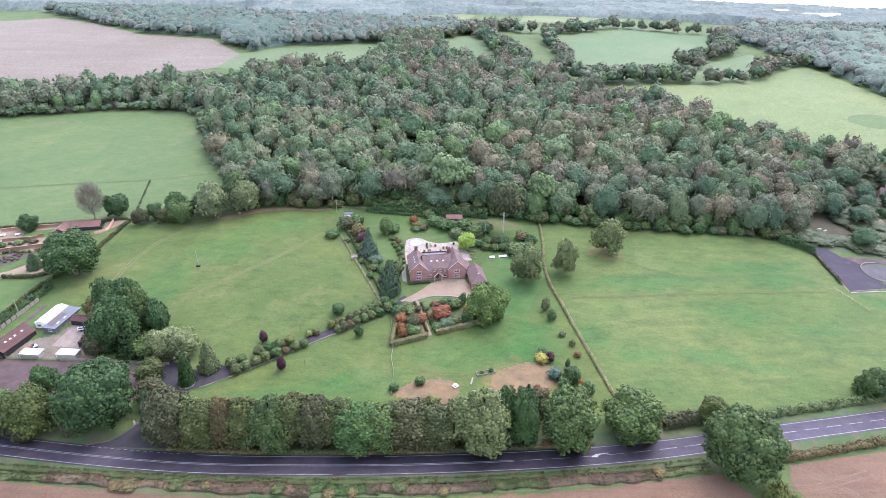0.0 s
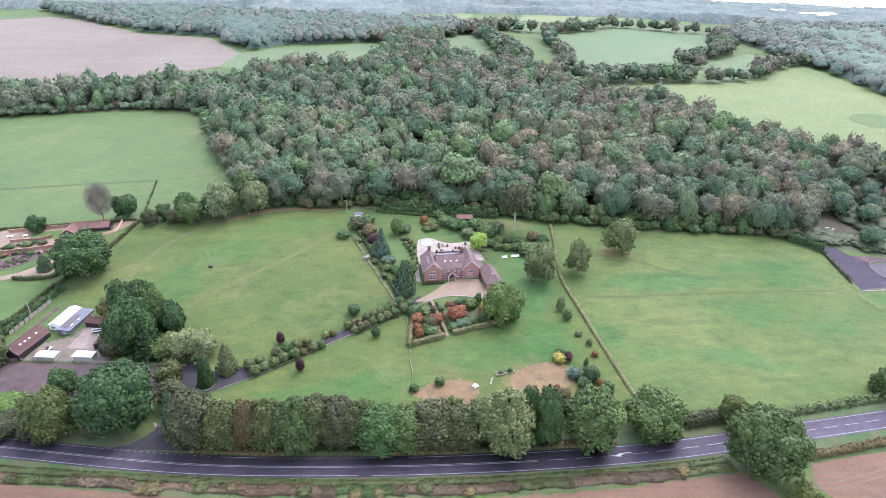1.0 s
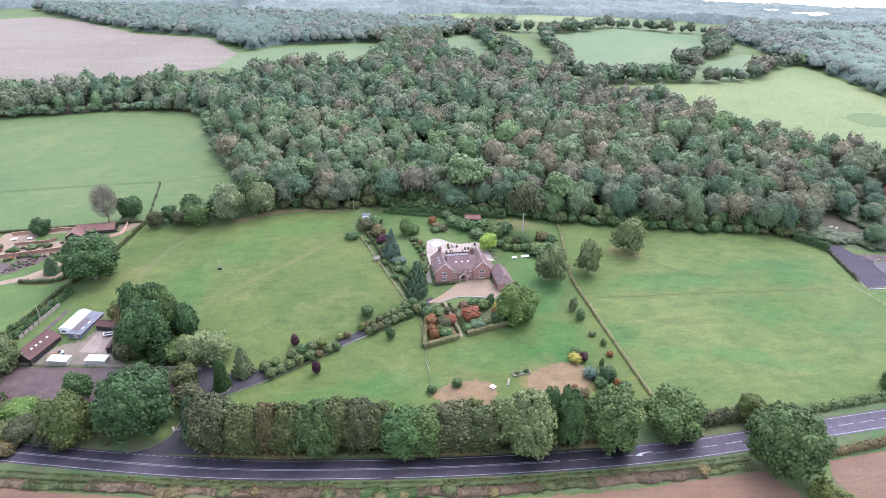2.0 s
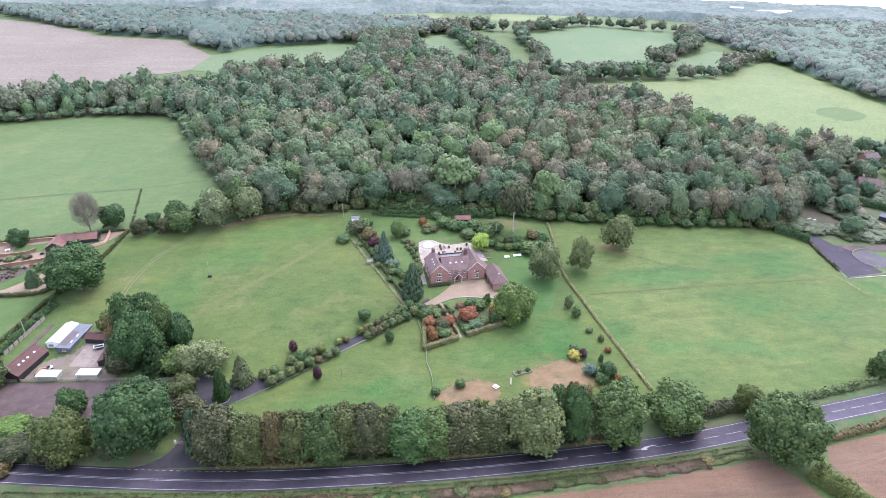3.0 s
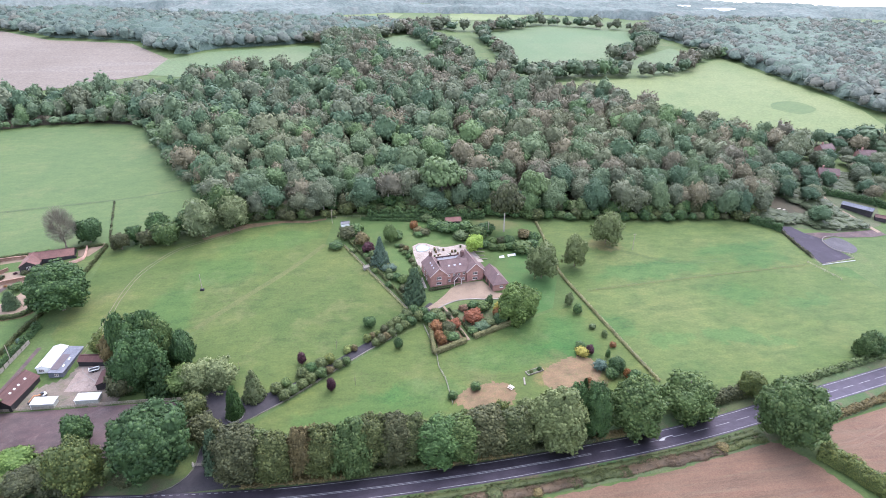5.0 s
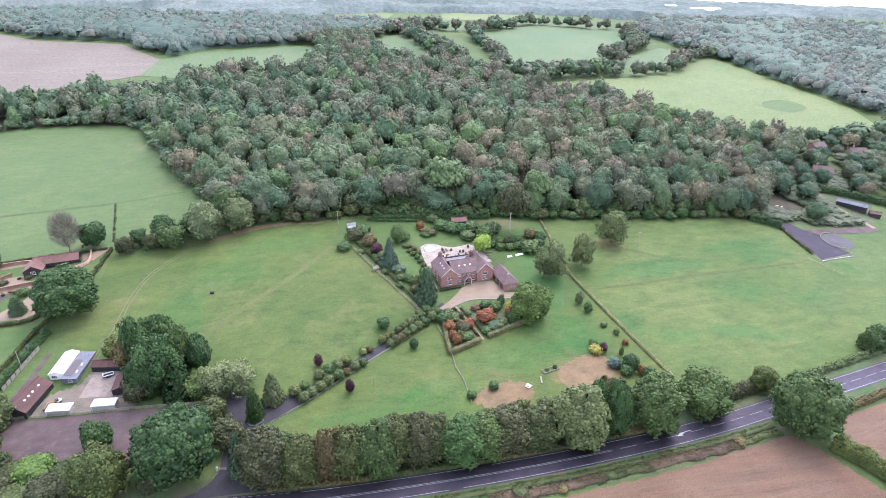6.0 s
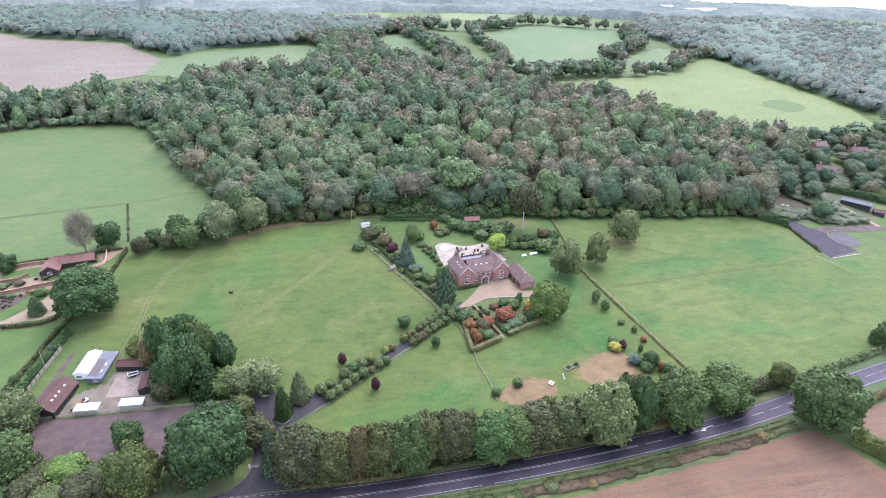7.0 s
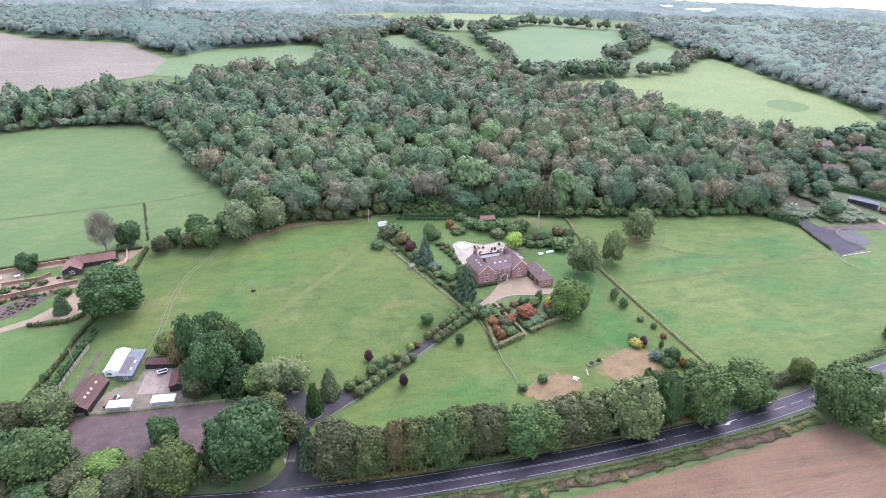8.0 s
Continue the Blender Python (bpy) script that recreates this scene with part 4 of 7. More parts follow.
def canopy(name, poly, cell, seed, label, lift=0.0, mat=HAZE_CROWNS):
    """The closed crowns of far woods, seen from above: a bumpy sheet."""
    xs, ys = [p[0] for p in poly], [p[1] for p in poly]
    X, Y = np.meshgrid(np.arange(min(xs), max(xs), cell), np.arange(min(ys), max(ys), cell))
    rng = np.random.default_rng(seed)
    B = rng.uniform(0, 1, X.shape)
    H = 9 + 6 * B**2 + 3 * np.sin(X * 0.021 + 1.3) * np.sin(Y * 0.017)
    gap = np.sin(X * 0.0061 + 2 * np.sin(Y * 0.004)) * np.sin(Y * 0.0083 + X * 0.002)
    H = np.where((gap > 0.62) & (lift == 0), -2.0, H + lift)
    X, Y = X + rng.uniform(-0.3, 0.3, X.shape) * cell, Y + rng.uniform(-0.3, 0.3, X.shape) * cell
    gi = np.arange(X.size).reshape(X.shape)
    q = np.c_[gi[:-1, :-1].ravel(), gi[:-1, 1:].ravel(), gi[1:, 1:].ravel(), gi[1:, :-1].ravel()]
    k = inside(poly, X[:-1, :-1].ravel(), Y[:-1, :-1].ravel())
    rim = np.bincount(q[k].ravel(), minlength=X.size).reshape(X.shape) < 4
    H = np.where(rim, -2.0, H)
    me = fast_mesh(name, np.c_[X.ravel(), Y.ravel(), (height(X, Y) + H).ravel()], q[k], mats=(mat,))
    return tagged(new(name, me), label, "trees", kind="stuff")


# Bumpy leaf sheets added to lighten the dark gaps between far crowns.
canopy("understorey", EASTWOOD, 9.0, 14, "leafy sheet added to lighten the gaps under the distant trees", 0.4, HAZE_LEAVES["lush"])
canopy("understorey", WESTWOOD, 9.0, 15, "leafy sheet added to lighten the gaps under the distant trees", 0.4, HAZE_LEAVES["lush"])
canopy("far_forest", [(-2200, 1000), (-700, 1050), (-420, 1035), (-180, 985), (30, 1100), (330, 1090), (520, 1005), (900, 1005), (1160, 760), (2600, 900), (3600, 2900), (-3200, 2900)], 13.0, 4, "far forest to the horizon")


# ---- single trees ----
def T(kind, x, y, h, r, leaf, label, group="", category="tree"):
    k = int(abs(x * 7 + y * 3))
    proto = {"r": ROWT[k % 3], "n": (NEAR if r > 5.5 and y < 240 else SMALL)[k % 4], "m": MIDD[k % 5], "g": GREAT, "t": TALL, "w": WEEP[k % 2], "s": BUSH[k % 2] if r > 3.3 and y < 200 else SHRUB[k % 3], "f": FIR[k % 3], "c": COLUMN}[kind]
    return plant(proto, x, y, r * (1.07 if kind in "ngr" else 1.0), h * (1.1 if kind in "ng" else 0.72 if kind == "r" else 1.0), leaf, label, category, group, leaves=WOODLEAF if kind == "m" and leaf in WOODLEAF else None)


ROW = "trees along the road"
for x, y, h, r, leaf, what in (
        (-83.6, 131.2, 19.4, 6.8, "olive", "olive-grey"), (-78.5, 132.2, 16, 5.0, "grey", "grey-green"), (-73.3, 129.2, 17, 5.6, "hedge", "dense olive-brown"), (-65, 129.6, 19, 4.2, "brown", "golden-brown autumn"), (-58.6, 129.0, 18.4, 5.4, "hedge", "olive-green"),
        (-51, 128.2, 20.4, 5.8, "oak", "bright green"), (-44.2, 130.6, 18, 6.0, "hedge", "browning olive"), (-37.6, 130.6, 18.2, 5.2, "olive", "yellowing olive"), (-31.8, 131.4, 15.2, 5.2, "hedge", "brown-tinged"),
        (-23.8, 128.4, 15.8, 6.4, "lush", "lush green"), (-16.6, 129.4, 14.6, 6.2, "oak", "dark green"), (-8.2, 131.4, 15.8, 7.2, "olive", "brown-topped olive"), (1.4, 131.0, 14.4, 6.4, "hedge", "dense brownish")):
    T("r", x, y + 1.0, h, 1.2 * r, leaf, what + " broadleaved tree in a row beside the road", ROW)
for x, y, h, r, leaf, what in (
        (14.8, 130.6, 22.4, 9.2, "willow", "tall pale olive"), (23, 135, 20, 4.6, "lush", "slim bright green"), (28.2, 131.6, 21.5, 4.9, "dark", "dark grey-green"), (42.8, 132, 21.6, 9.1, "oak", "broad green"), (65.2, 137.6, 15.2, 9.8, "oak", "round dark green"),
        (94.2, 142.8, 10.6, 4.7, "turning", "small yellowing"), (93.2, 122.2, 23, 11.3, "oak", "great round green"), (-110, 139, 24.2, 11.7, "dark", "great round green"), (-130.6, 136, 17.6, 7.8, "turning", "yellow-green"), (-138, 154.4, 11, 4.6, "dark", "small dark green")):
    T("g" if r > 10 else "r" if h > 1.9 * r and x > 0 else "n", x, y, h, r, leaf, what + " tree standing by the road", "roadside trees")
for x, y, h, r, leaf, what in (
        (-172, 150, 17, 9.5, "oak", "dense green"), (-177.5, 171, 15, 7.6, "willow", "thin pale olive"), (-188, 168, 13, 7, "olive", "olive-green"), (-186, 152, 14, 8, "dark", "dark green"), (-200, 160, 15, 8, "oak", "green"), (-202, 146, 14, 9, "olive", "olive-green"), (-120, 142, 9, 4.5, "olive", "olive-green"),
        (-97.5, 149, 9.5, 5.5, "olive", "thin olive"), (-104, 161, 8, 5, "hedge", "sparse olive-brown")):
    T("n", x, y, h, r, leaf, what + " tree beside the sand school", "trees by the yard")
for x, y, h, r, leaf, what in (
        (-124.5, 181.5, 22, 8.6, "lush", "bright green"), (-129.5, 178.5, 16, 6.0, "lush", "green"), (-136.5, 194.5, 21, 4.6, "dark", "tall dark green"), (-127.5, 192.5, 23, 7.4, "dark", "tall dark green"), (-121, 188.5, 22, 6.0, "oak", "green"), (-112.8, 187, 16, 4.8, "dark", "thin dark green"), (-132, 175.4, 9, 4.6, "olive", "low olive"), (-110.6, 174.4, 9.5, 5.4, "fresh", "low bright green"),
        (-105.5, 174, 12.5, 6.6, "pale", "silvery grey-green"), (-97.6, 174, 12.5, 6.6, "pale", "silvery grey-green"), (-146.6, 201.4, 9, 4.4, "turning", "small yellow-green"), (-143.5, 207.5, 6.5, 3.4, "brown", "low greyish"), (-140.6, 194.6, 12, 4.0, "brown", "browning")):
    T("w" if leaf == "pale" else "n", x, y, h, r, leaf, what + " tree in the copse by the drive", "copse")
T("f", -117.4, 175.6, 15, 6.2, "dark", "dense dark green fir in the copse", category="conifer")
T("g", -174, 234, 22, 13, "dark", "broad dark green tree over the hedge")
for x, y, h, r, leaf, what in (
        (-183.5, 293, 13.5, 6.4, "dark", "round dark green"), (-225, 278.5, 9, 5, "dark", "small dark"), (-165, 283, 9, 4.6, "olive", "olive"), (-160.5, 290, 9, 4.2, "dark", "dark green"), (-152, 285, 9, 5, "olive", "olive-green"),
        (-143, 284, 13, 7, "oak", "green"), (-148, 292, 14, 7, "dark", "dark"), (-126.5, 290, 21, 10, "pale", "tall pale green"), (-111.5, 299, 19, 9.6, "pale", "broad pale olive"), (-118, 306, 20, 9, "oak", "tall green"), (-136, 296, 12, 6, "dark", "dark green")):
    T("w" if leaf == "pale" else "n", x, y, h, r, leaf, what + " tree on the field edge", "field edge trees")
for x, y, h, r, leaf, what in (
        (21.4, 198.6, 17.5, 8.4, "chestnut", "spreading light green chestnut-like"), (42, 228.5, 19, 8.2, "willow", "drooping grey-green"), (62, 237, 18, 6.4, "willow", "grey-brown"), (87.5, 257.5, 19, 8.6, "willow", "grey-green"),
        (159.5, 159.5, 12, 4.8, "oak", "green"), (164, 160, 10, 4.4, "dark", "dark green")):
    T("w" if leaf == "willow" else "n", x, y, h, r, leaf, what + " tree standing in the grass")
T("t", 35.5, 276, 29, 9.4, "olive", "tall tree with a bare pale trunk before the wood")
T("n", 14.8, 257, 9.5, 4.6, "bright", "bright yellow-green tree behind the terrace")

for x, y, h, r, leaf in ((-79, 141.5, 7.5, 3.2, "lime"), (-30, 141, 8.5, 3.0, "fresh"), (-21.5, 140, 8, 3.2, "fresh"), (-1, 141, 9.5, 3.6, "turning"), (-55, 138, 9, 2.2, "cedar"), (-70, 138, 8, 3.4, "willow"), (-62, 136.5, 12.5, 3.2, "brown"), (-14, 139.5, 8.5, 3.6, "turning"), (8, 141, 9.5, 4.0, "willow"), (-38, 138, 8, 3.0, "brown")):
    T("n", x, y, h, r, leaf, "slender young pale-leaved tree behind the roadside row", "young trees behind the row")
T("n", 35.8, 145.6, 10, 4.2, "brown", "orange-brown autumn tree behind the roadside row")
T("f", 32.4, 149.6, 9, 2.6, "dark", "dark green conifer at the meadow's edge", category="conifer")

# ---- conifers and garden shrubs ----
T("c", -90, 158.8, 13, 2.6, "lush", "dense columnar green conifer on the drive island", category="conifer")
T("f", -84.6, 166, 13, 3.8, "pale", "loose light green conifer beside the drive", category="conifer")
T("c", -92.2, 136.5, 16, 2.9, "conifer", "dark columnar conifer by the gate", category="conifer")
T("f", -34.6, 249.5, 16, 4.6, "cedar", "tall blue spruce in the garden", category="conifer")
T("n", -28, 272, 9.5, 3.9, "fresh", "rounded green tree on the lawn")
T("c", -21.2, 217.6, 17.0, 4.2, "conifer", "big dense dark evergreen beside the house", category="conifer")
T("n", -19.2, 232, 8.5, 3.4, "grey", "cream-flowered tall shrub beside the house")
T("c", -197.2, 239.2, 8.2, 2.9, "conifer", "clipped conical yew on gravel", category="conifer")
T("s", -68.9, 182.5, 5.6, 1.9, "purple", "small purple-leaved tree with tiered branches")
T("n", -57.6, 166, 5.2, 1.7, "purple", "small purple-leaved tree beside the drive")
T("n", -42.2, 201.5, 5.0, 2.7, "laurel", "small round dark green tree")
T("n", -31.4, 186.3, 5.0, 1.8, "laurel", "small dark green tree")
GS = "garden shrubs"
for x, y, h, r, leaf, what in (
        (-56.5, 269, 3.6, 3.4, "laurel", "round dark green"), (-50.5, 279, 6.5, 4.2, "olive", "olive-green"), (-46, 283, 5.5, 4.0, "laurel", "dark green"), (-43, 271, 6.5, 3.6, "brown", "brown-green"), (-39.8, 262.5, 6, 2.8, "purple", "plum-coloured"), (-37, 256, 4.5, 2.6, "grey", "grey-green"),
        (-37.5, 255.3, 3.0, 1.8, "grey", "grey-green"), (-35.8, 251.4, 2.8, 1.7, "grey", "clipped grey-green"), (-34.4, 248, 2.8, 1.7, "lush", "clipped green"), (-32.2, 244.4, 3.0, 1.9, "cedar", "clipped blue-green"), (-29.4, 244.2, 3.2, 2.1, "cedar", "blue-green"), (-30.6, 236.8, 3.0, 1.9, "grey", "clipped grey-green"), (-27.5, 235.7, 3.2, 2.0, "lush", "clipped green"), (-24.3, 232.4, 4.2, 2.6, "oak", "green"), (-24.5, 225.6, 3.6, 2.4, "olive", "olive")):
    T("s", x, y, h * 1.1, r * 1.25, leaf, what + " shrub in the garden border", GS, "shrub")
for x, y, h, r, leaf, what in (
        (-24, 275, 4.5, 3.2, "laurel", "dark green"), (-12, 281, 2.6, 2.6, "brown", "brown-green"), (-9, 278, 2.8, 3.0, "olive", "low olive"), (-12, 277, 2.0, 2.6, "lush", "low green"), (-14, 285, 4.6, 2.0, "rust", "bronze"), (-6, 293, 4.0, 3.0, "grey", "pale green"),
        (-2, 284, 5, 4.2, "laurel", "dark green"), (3, 280, 5.5, 4.4, "laurel", "dark green"), (8, 277, 6, 3.2, "lush", "bright green"), (14, 279, 5.5, 4.4, "laurel", "dark green"), (10, 271, 4.4, 3.6, "grey", "silver-grey"), (20, 272, 6, 4.4, "oak", "green"), (25, 276, 6, 4.2, "laurel", "dark green")):
    T("s", x, y, h * 1.1, r * 1.25, leaf, what + " shrub behind the terrace", GS, "shrub")
for x, y, h, r, leaf, what in (
        (20.5, 261.5, 3.4, 2.6, "laurel", "clipped dark green"), (25, 258, 3.4, 2.4, "oak", "round green"), (29.5, 257, 3.4, 2.4, "oak", "round green"), (34, 257.5, 3.6, 2.6, "laurel", "round dark"), (26, 264, 3.6, 2.4, "oak", "round green"), (30.5, 264, 3.6, 2.4, "olive", "round green"), (35, 263.5, 4.4, 2.8, "laurel", "dark green"),
        (39.5, 254.5, 5.5, 5.2, "oak", "large green"), (46, 258, 4.6, 3.2, "laurel", "dark green"), (48.5, 263, 6.2, 2.8, "laurel", "dark green"), (50, 252.5, 2.6, 1.8, "cedar", "blue-green"), (44.5, 268, 5, 3.5, "brown", "brownish")):
    T("s", x, y, h * 1.1, r * 1.25, leaf, what + " shrub at the lawn's end", GS, "shrub")
for x, y, h, r, leaf, what in (
        (-14.6, 195.4, 4.8, 2.6, "rust", "orange"), (-14.4, 189.6, 4.4, 2.0, "rust", "orange-brown"), (-13.6, 186.6, 4.4, 1.9, "rust", "copper"), (-9.8, 194.0, 4.6, 2.9, "olive", "grey-olive"), (-6.6, 197.4, 3.4, 2.6, "red", "scarlet"), (-8.6, 188.6, 3.4, 2.6, "laurel", "dark green"), (-10.6, 190.8, 3.0, 1.9, "box", "green"),
        (-16.2, 201.6, 4.6, 2.9, "laurel", "dark green"), (-11.6, 202.2, 3.8, 2.6, "grey", "grey-green"), (-13.4, 205.8, 3.4, 2.4, "box", "green"), (-8.2, 204.4, 2.2, 1.5, "olive", "low green"), (2.0, 200.4, 5.2, 4.0, "red", "scarlet autumn"), (4.8, 193.8, 3.4, 3.1, "conifer", "blue-green"), (0.6, 192.2, 2.6, 2.2, "laurel", "dark green"),
        (8.6, 196.4, 3.2, 2.4, "box", "green"), (14.2, 204.6, 5.4, 1.9, "yellow", "golden-orange"), (13.2, 201.4, 4.4, 1.8, "rust", "pinkish"), (13.8, 197.8, 4.2, 3.0, "laurel", "dark green"), (11.6, 209.6, 5.8, 1.6, "laurel", "upright dark"), (8.2, 208.0, 3.8, 3.1, "oak", "broad green"), (4.4, 209.2, 3.6, 2.4, "laurel", "dark green"),
        (-0.6, 208.4, 2.4, 2.0, "turnred", "pale pinkish"), (-4.6, 205.6, 1.6, 1.4, "box", "low green")):
    T("s", x, y, h * 1.08, r * 1.22, leaf, what + " shrub in the formal garden", "formal garden shrubs", "shrub")
for x, y, h, r, leaf, what in (
        (41, 172.6, 3.6, 2.9, "yellow", "golden yellow"), (44.6, 173.2, 4.6, 1.9, "purple", "plum-coloured"), (42, 177, 3.2, 2.2, "laurel", "dark green"), (50.2, 161.4, 7.5, 3.6, "laurel", "dark green"), (50.4, 169.6, 4.6, 1.1, "laurel", "slender dark"), (44.8, 163.5, 4.4, 3.0, "cedar", "blue-grey"), (53.1, 157.8, 4.6, 1.7, "rust", "orange"), (47.4, 158.6, 4.6, 2.8, "laurel", "dark green"),
        (55, 155.6, 5.4, 2.9, "laurel", "dark green"), (47.8, 206.5, 7, 2.2, "willow", "thin pale olive"), (49.4, 199.6, 5.6, 2.3, "laurel", "dark green"), (52, 189, 2.4, 1.6, "grey", "silvery"), (55, 183, 3.6, 1.4, "grey", "pale"), (55.6, 176, 2.6, 1.6, "rust", "pinkish"), (-51.6, 187.4, 3, 1.7, "turning", "yellow-green"), (-14.8, 155.5, 3.2, 2, "laurel", "dark green"), (-5.5, 158.8, 3.4, 2.2, "laurel", "round green"), (36.8, 155.8, 3.6, 1.4, "rust", "orange")):
    T("s", x, y, h, r, leaf, what + " shrub standing in the meadow", "meadow shrubs", "shrub")
for x, y, h, r, leaf, what in (
        (-24.6, 266, 2.0, 1.7, "laurel", "dark green"), (-22.4, 265.4, 2.2, 1.6, "olive", "olive"), (-23, 261.5, 1.8, 1.6, "box", "green"), (-21.4, 258, 2.4, 1.8, "oak", "green"), (-20.4, 262, 3.2, 1.8, "brown", "brownish"), (-20, 254.4, 2.6, 1.7, "lush", "green"), (-18.8, 257.5, 3.4, 1.7, "grey", "pale green"), (-18.8, 250.6, 2.4, 1.9, "olive", "olive-green"), (-17.8, 246.6, 2.2, 1.7, "box", "green"), (-17, 242.6, 2.0, 1.5, "laurel", "dark green"), (-17.4, 238, 1.8, 1.4, "lush", "green")):
    T("s", x, y, h, r, leaf, what + " shrub in the bed beside the terrace", "terrace bed shrubs", "shrub")
for k in range(14):
    u = k / 13
    x, y = -50.5 + 25.5 * u + 4 * math.sin(k * 2.4), 271 - 52 * u + 2 * math.sin(k * 1.7)
    T("s", x + 2.6, y + 1.2, 2.2 + 1.6 * abs(math.sin(k * 3.1)), 1.5 + 0.9 * abs(math.sin(k * 1.3)), ("box", "oak", "grey", "lush", "laurel", "olive")[k % 6], "rounded shrub in the long garden border", GS, "shrub")
AV = [(-77.0, 168.2, 2.5), (-74.1, 170.4, 2.2), (-68.4, 174.9, 2.6), (-65.2, 176.9, 2.7), (-61.6, 179.3, 2.6), (-58.5, 181.9, 2.3), (-73.9, 164.3, 2.5), (-71.0, 166.6, 2.3), (-67.9, 169.0, 2.4), (-64.9, 171.4, 2.5), (-61.4, 173.8, 2.6), (-58.4, 175.6, 1.8), (-55.0, 178.0, 2.2), (-52.2, 179.7, 2.0)]
for i, (x, y, r) in enumerate(AV):
    T("s", x, y, r * 1.75, r, ("box", "oak", "box", "lush", "box", "turning", "box", "grey", "box", "box", "oak", "brown", "box", "oak")[i], "rounded clipped shrub lining the drive", "shrubs along the drive", "shrub")
for x, y, r, leaf in ((-51.6, 186.2, 1.7, "lime"), (-48.9, 187.3, 1.5, "brown"), (-43.4, 192.0, 2.1, "turning"), (-41.4, 193.6, 1.8, "brown"), (-39.6, 194.9, 1.9, "turning"), (-36.4, 196.9, 2.1, "olive"), (-33.4, 199.1, 2.2, "box"), (-30.8, 201.5, 2.4, "box"), (-28.2, 203.4, 2.4, "oak"), (-26.0, 205.2, 2.7, "box"), (-22.8, 208.0, 2.6, "laurel"),
                      (-40.2, 189.0, 2.0, "box"), (-38.1, 190.7, 2.3, "olive"), (-35.8, 192.6, 2.0, "brown"), (-33.6, 194.4, 2.2, "box"), (-30.3, 196.6, 2.2, "grey"), (-27.7, 198.7, 2.3, "box"), (-24.6, 200.8, 2.4, "laurel"), (-20.9, 203.7, 2.6, "box"), (-18.4, 205.8, 2.6, "laurel")):
    T("s", x, y, r * 1.85, r, leaf, "rounded shrub lining the upper drive", "shrubs along the drive", "shrub")
for x, y, h, r, leaf in ((-153.5, 147, 6.2, 6.6, "apple"), (-163, 142, 7, 6, "olive"), (-147, 138, 7.5, 6, "olive"), (-155, 136.5, 6.5, 6, "box"), (-139, 137, 8, 5, "olive"), (-171, 139, 7, 6, "laurel"), (-181, 141, 7, 6, "olive"), (-192, 140, 8, 6, "oak"), (-132, 134, 7, 5, "olive"), (-168, 134, 6, 6, "oak"), (-178, 134.5, 6, 6, "olive"), (-160, 148, 5, 5, "box"), (-145, 143.5, 5, 4.5, "box"), (-118, 136, 5, 4, "olive"), (-205, 138, 8, 7, "laurel"), (-150, 131.5, 4, 5, "brown")):
    T("s", x, y, h, r, leaf, "broad bush on the road bank", "bushes on the bank", "shrub")
us = random.Random(77)
edge = curve_pts([(-150, 372), (-128, 326), (-109, 304), (-72, 302.5), (-58, 304), (-35, 303), (0, 298.5), (25, 296), (55, 288), (87, 285.5), (117, 282), (158, 281), (190, 279), (214, 297)], 5.0)
for x, y in edge:
    T("s", float(x) + us.uniform(-2, 2), float(y) + us.uniform(0, 4), us.uniform(4, 8), us.uniform(3, 5), us.choice(["dark", "oak", "dark", "hedge", "olive"]), "bushy undergrowth at the wood's edge", "wood edge bushes", "shrub")
    T("s", float(x) + us.uniform(-2, 2), float(y) + us.uniform(7, 12), us.uniform(7, 12), us.uniform(4, 6), us.choice(["dark", "oak", "olive", "grey"]), "tall young growth inside the wood's edge", "wood edge bushes", "shrub")

# ---- bare tree ----
def bare_tree(x, y, h):
    rng = random.Random(3)
    bm = bmesh.new()

    def grow(p, d, length, r, depth):
        q = p + d * length
        tube(bm, [p, p.lerp(q, 0.5) + Vector((rng.uniform(-1, 1), rng.uniform(-1, 1), 0)) * length * 0.05, q], [r, r * 0.8, r * 0.6], 5 if depth < 3 else 3)
        if depth < 6:
            for _ in range(3):
                nd = (d + Vector((rng.uniform(-1, 1), rng.uniform(-1, 1), rng.uniform(-0.1, 0.6))) * 0.75).normalized()
                grow(q, nd, length * rng.uniform(0.62, 0.82), max(0.035, r * 0.56), depth + 1)

    grow(Vector((0, 0, -0.3)), Vector((0.02, 0, 1)), h * 0.24, h * 0.022, 0)
    ob = new("bare_tree", bm_mesh("bare_tree", bm, BARK))
    ob.matrix_basis = pose(x, y, Z(x, y))
    r2 = np.random.default_rng(77)
    way = unit(r2.normal(size=(5200, 3)) * [1, 1, 1.15])
    p = way * (r2.uniform(0.25, 1, (5200, 1)) ** 0.6) * [h * 0.3, h * 0.3, h * 0.4] + [0, 0, h * 0.64]
    d = unit(way + [0, 0, 0.7] + r2.normal(size=way.shape) * 0.35)
    side = unit(np.cross(d, r2.normal(size=way.shape))) * 0.03
    reach = d * r2.uniform(0.5, 1.3, (5200, 1))
    V = np.stack([p - reach - side, p - reach + side, p + reach + side, p + reach - side], 1).reshape(-1, 3)
    part("twig_crown", fast_mesh("twig_crown", V, np.arange(len(V)).reshape(-1, 4), mats=(TWIG,)), None, ob, "fine grey-brown bare twigs")
    return tagged(ob, "leafless grey tree beside the stable wall", "tree")


bare_tree(-191.5, 284.5, 23.5)

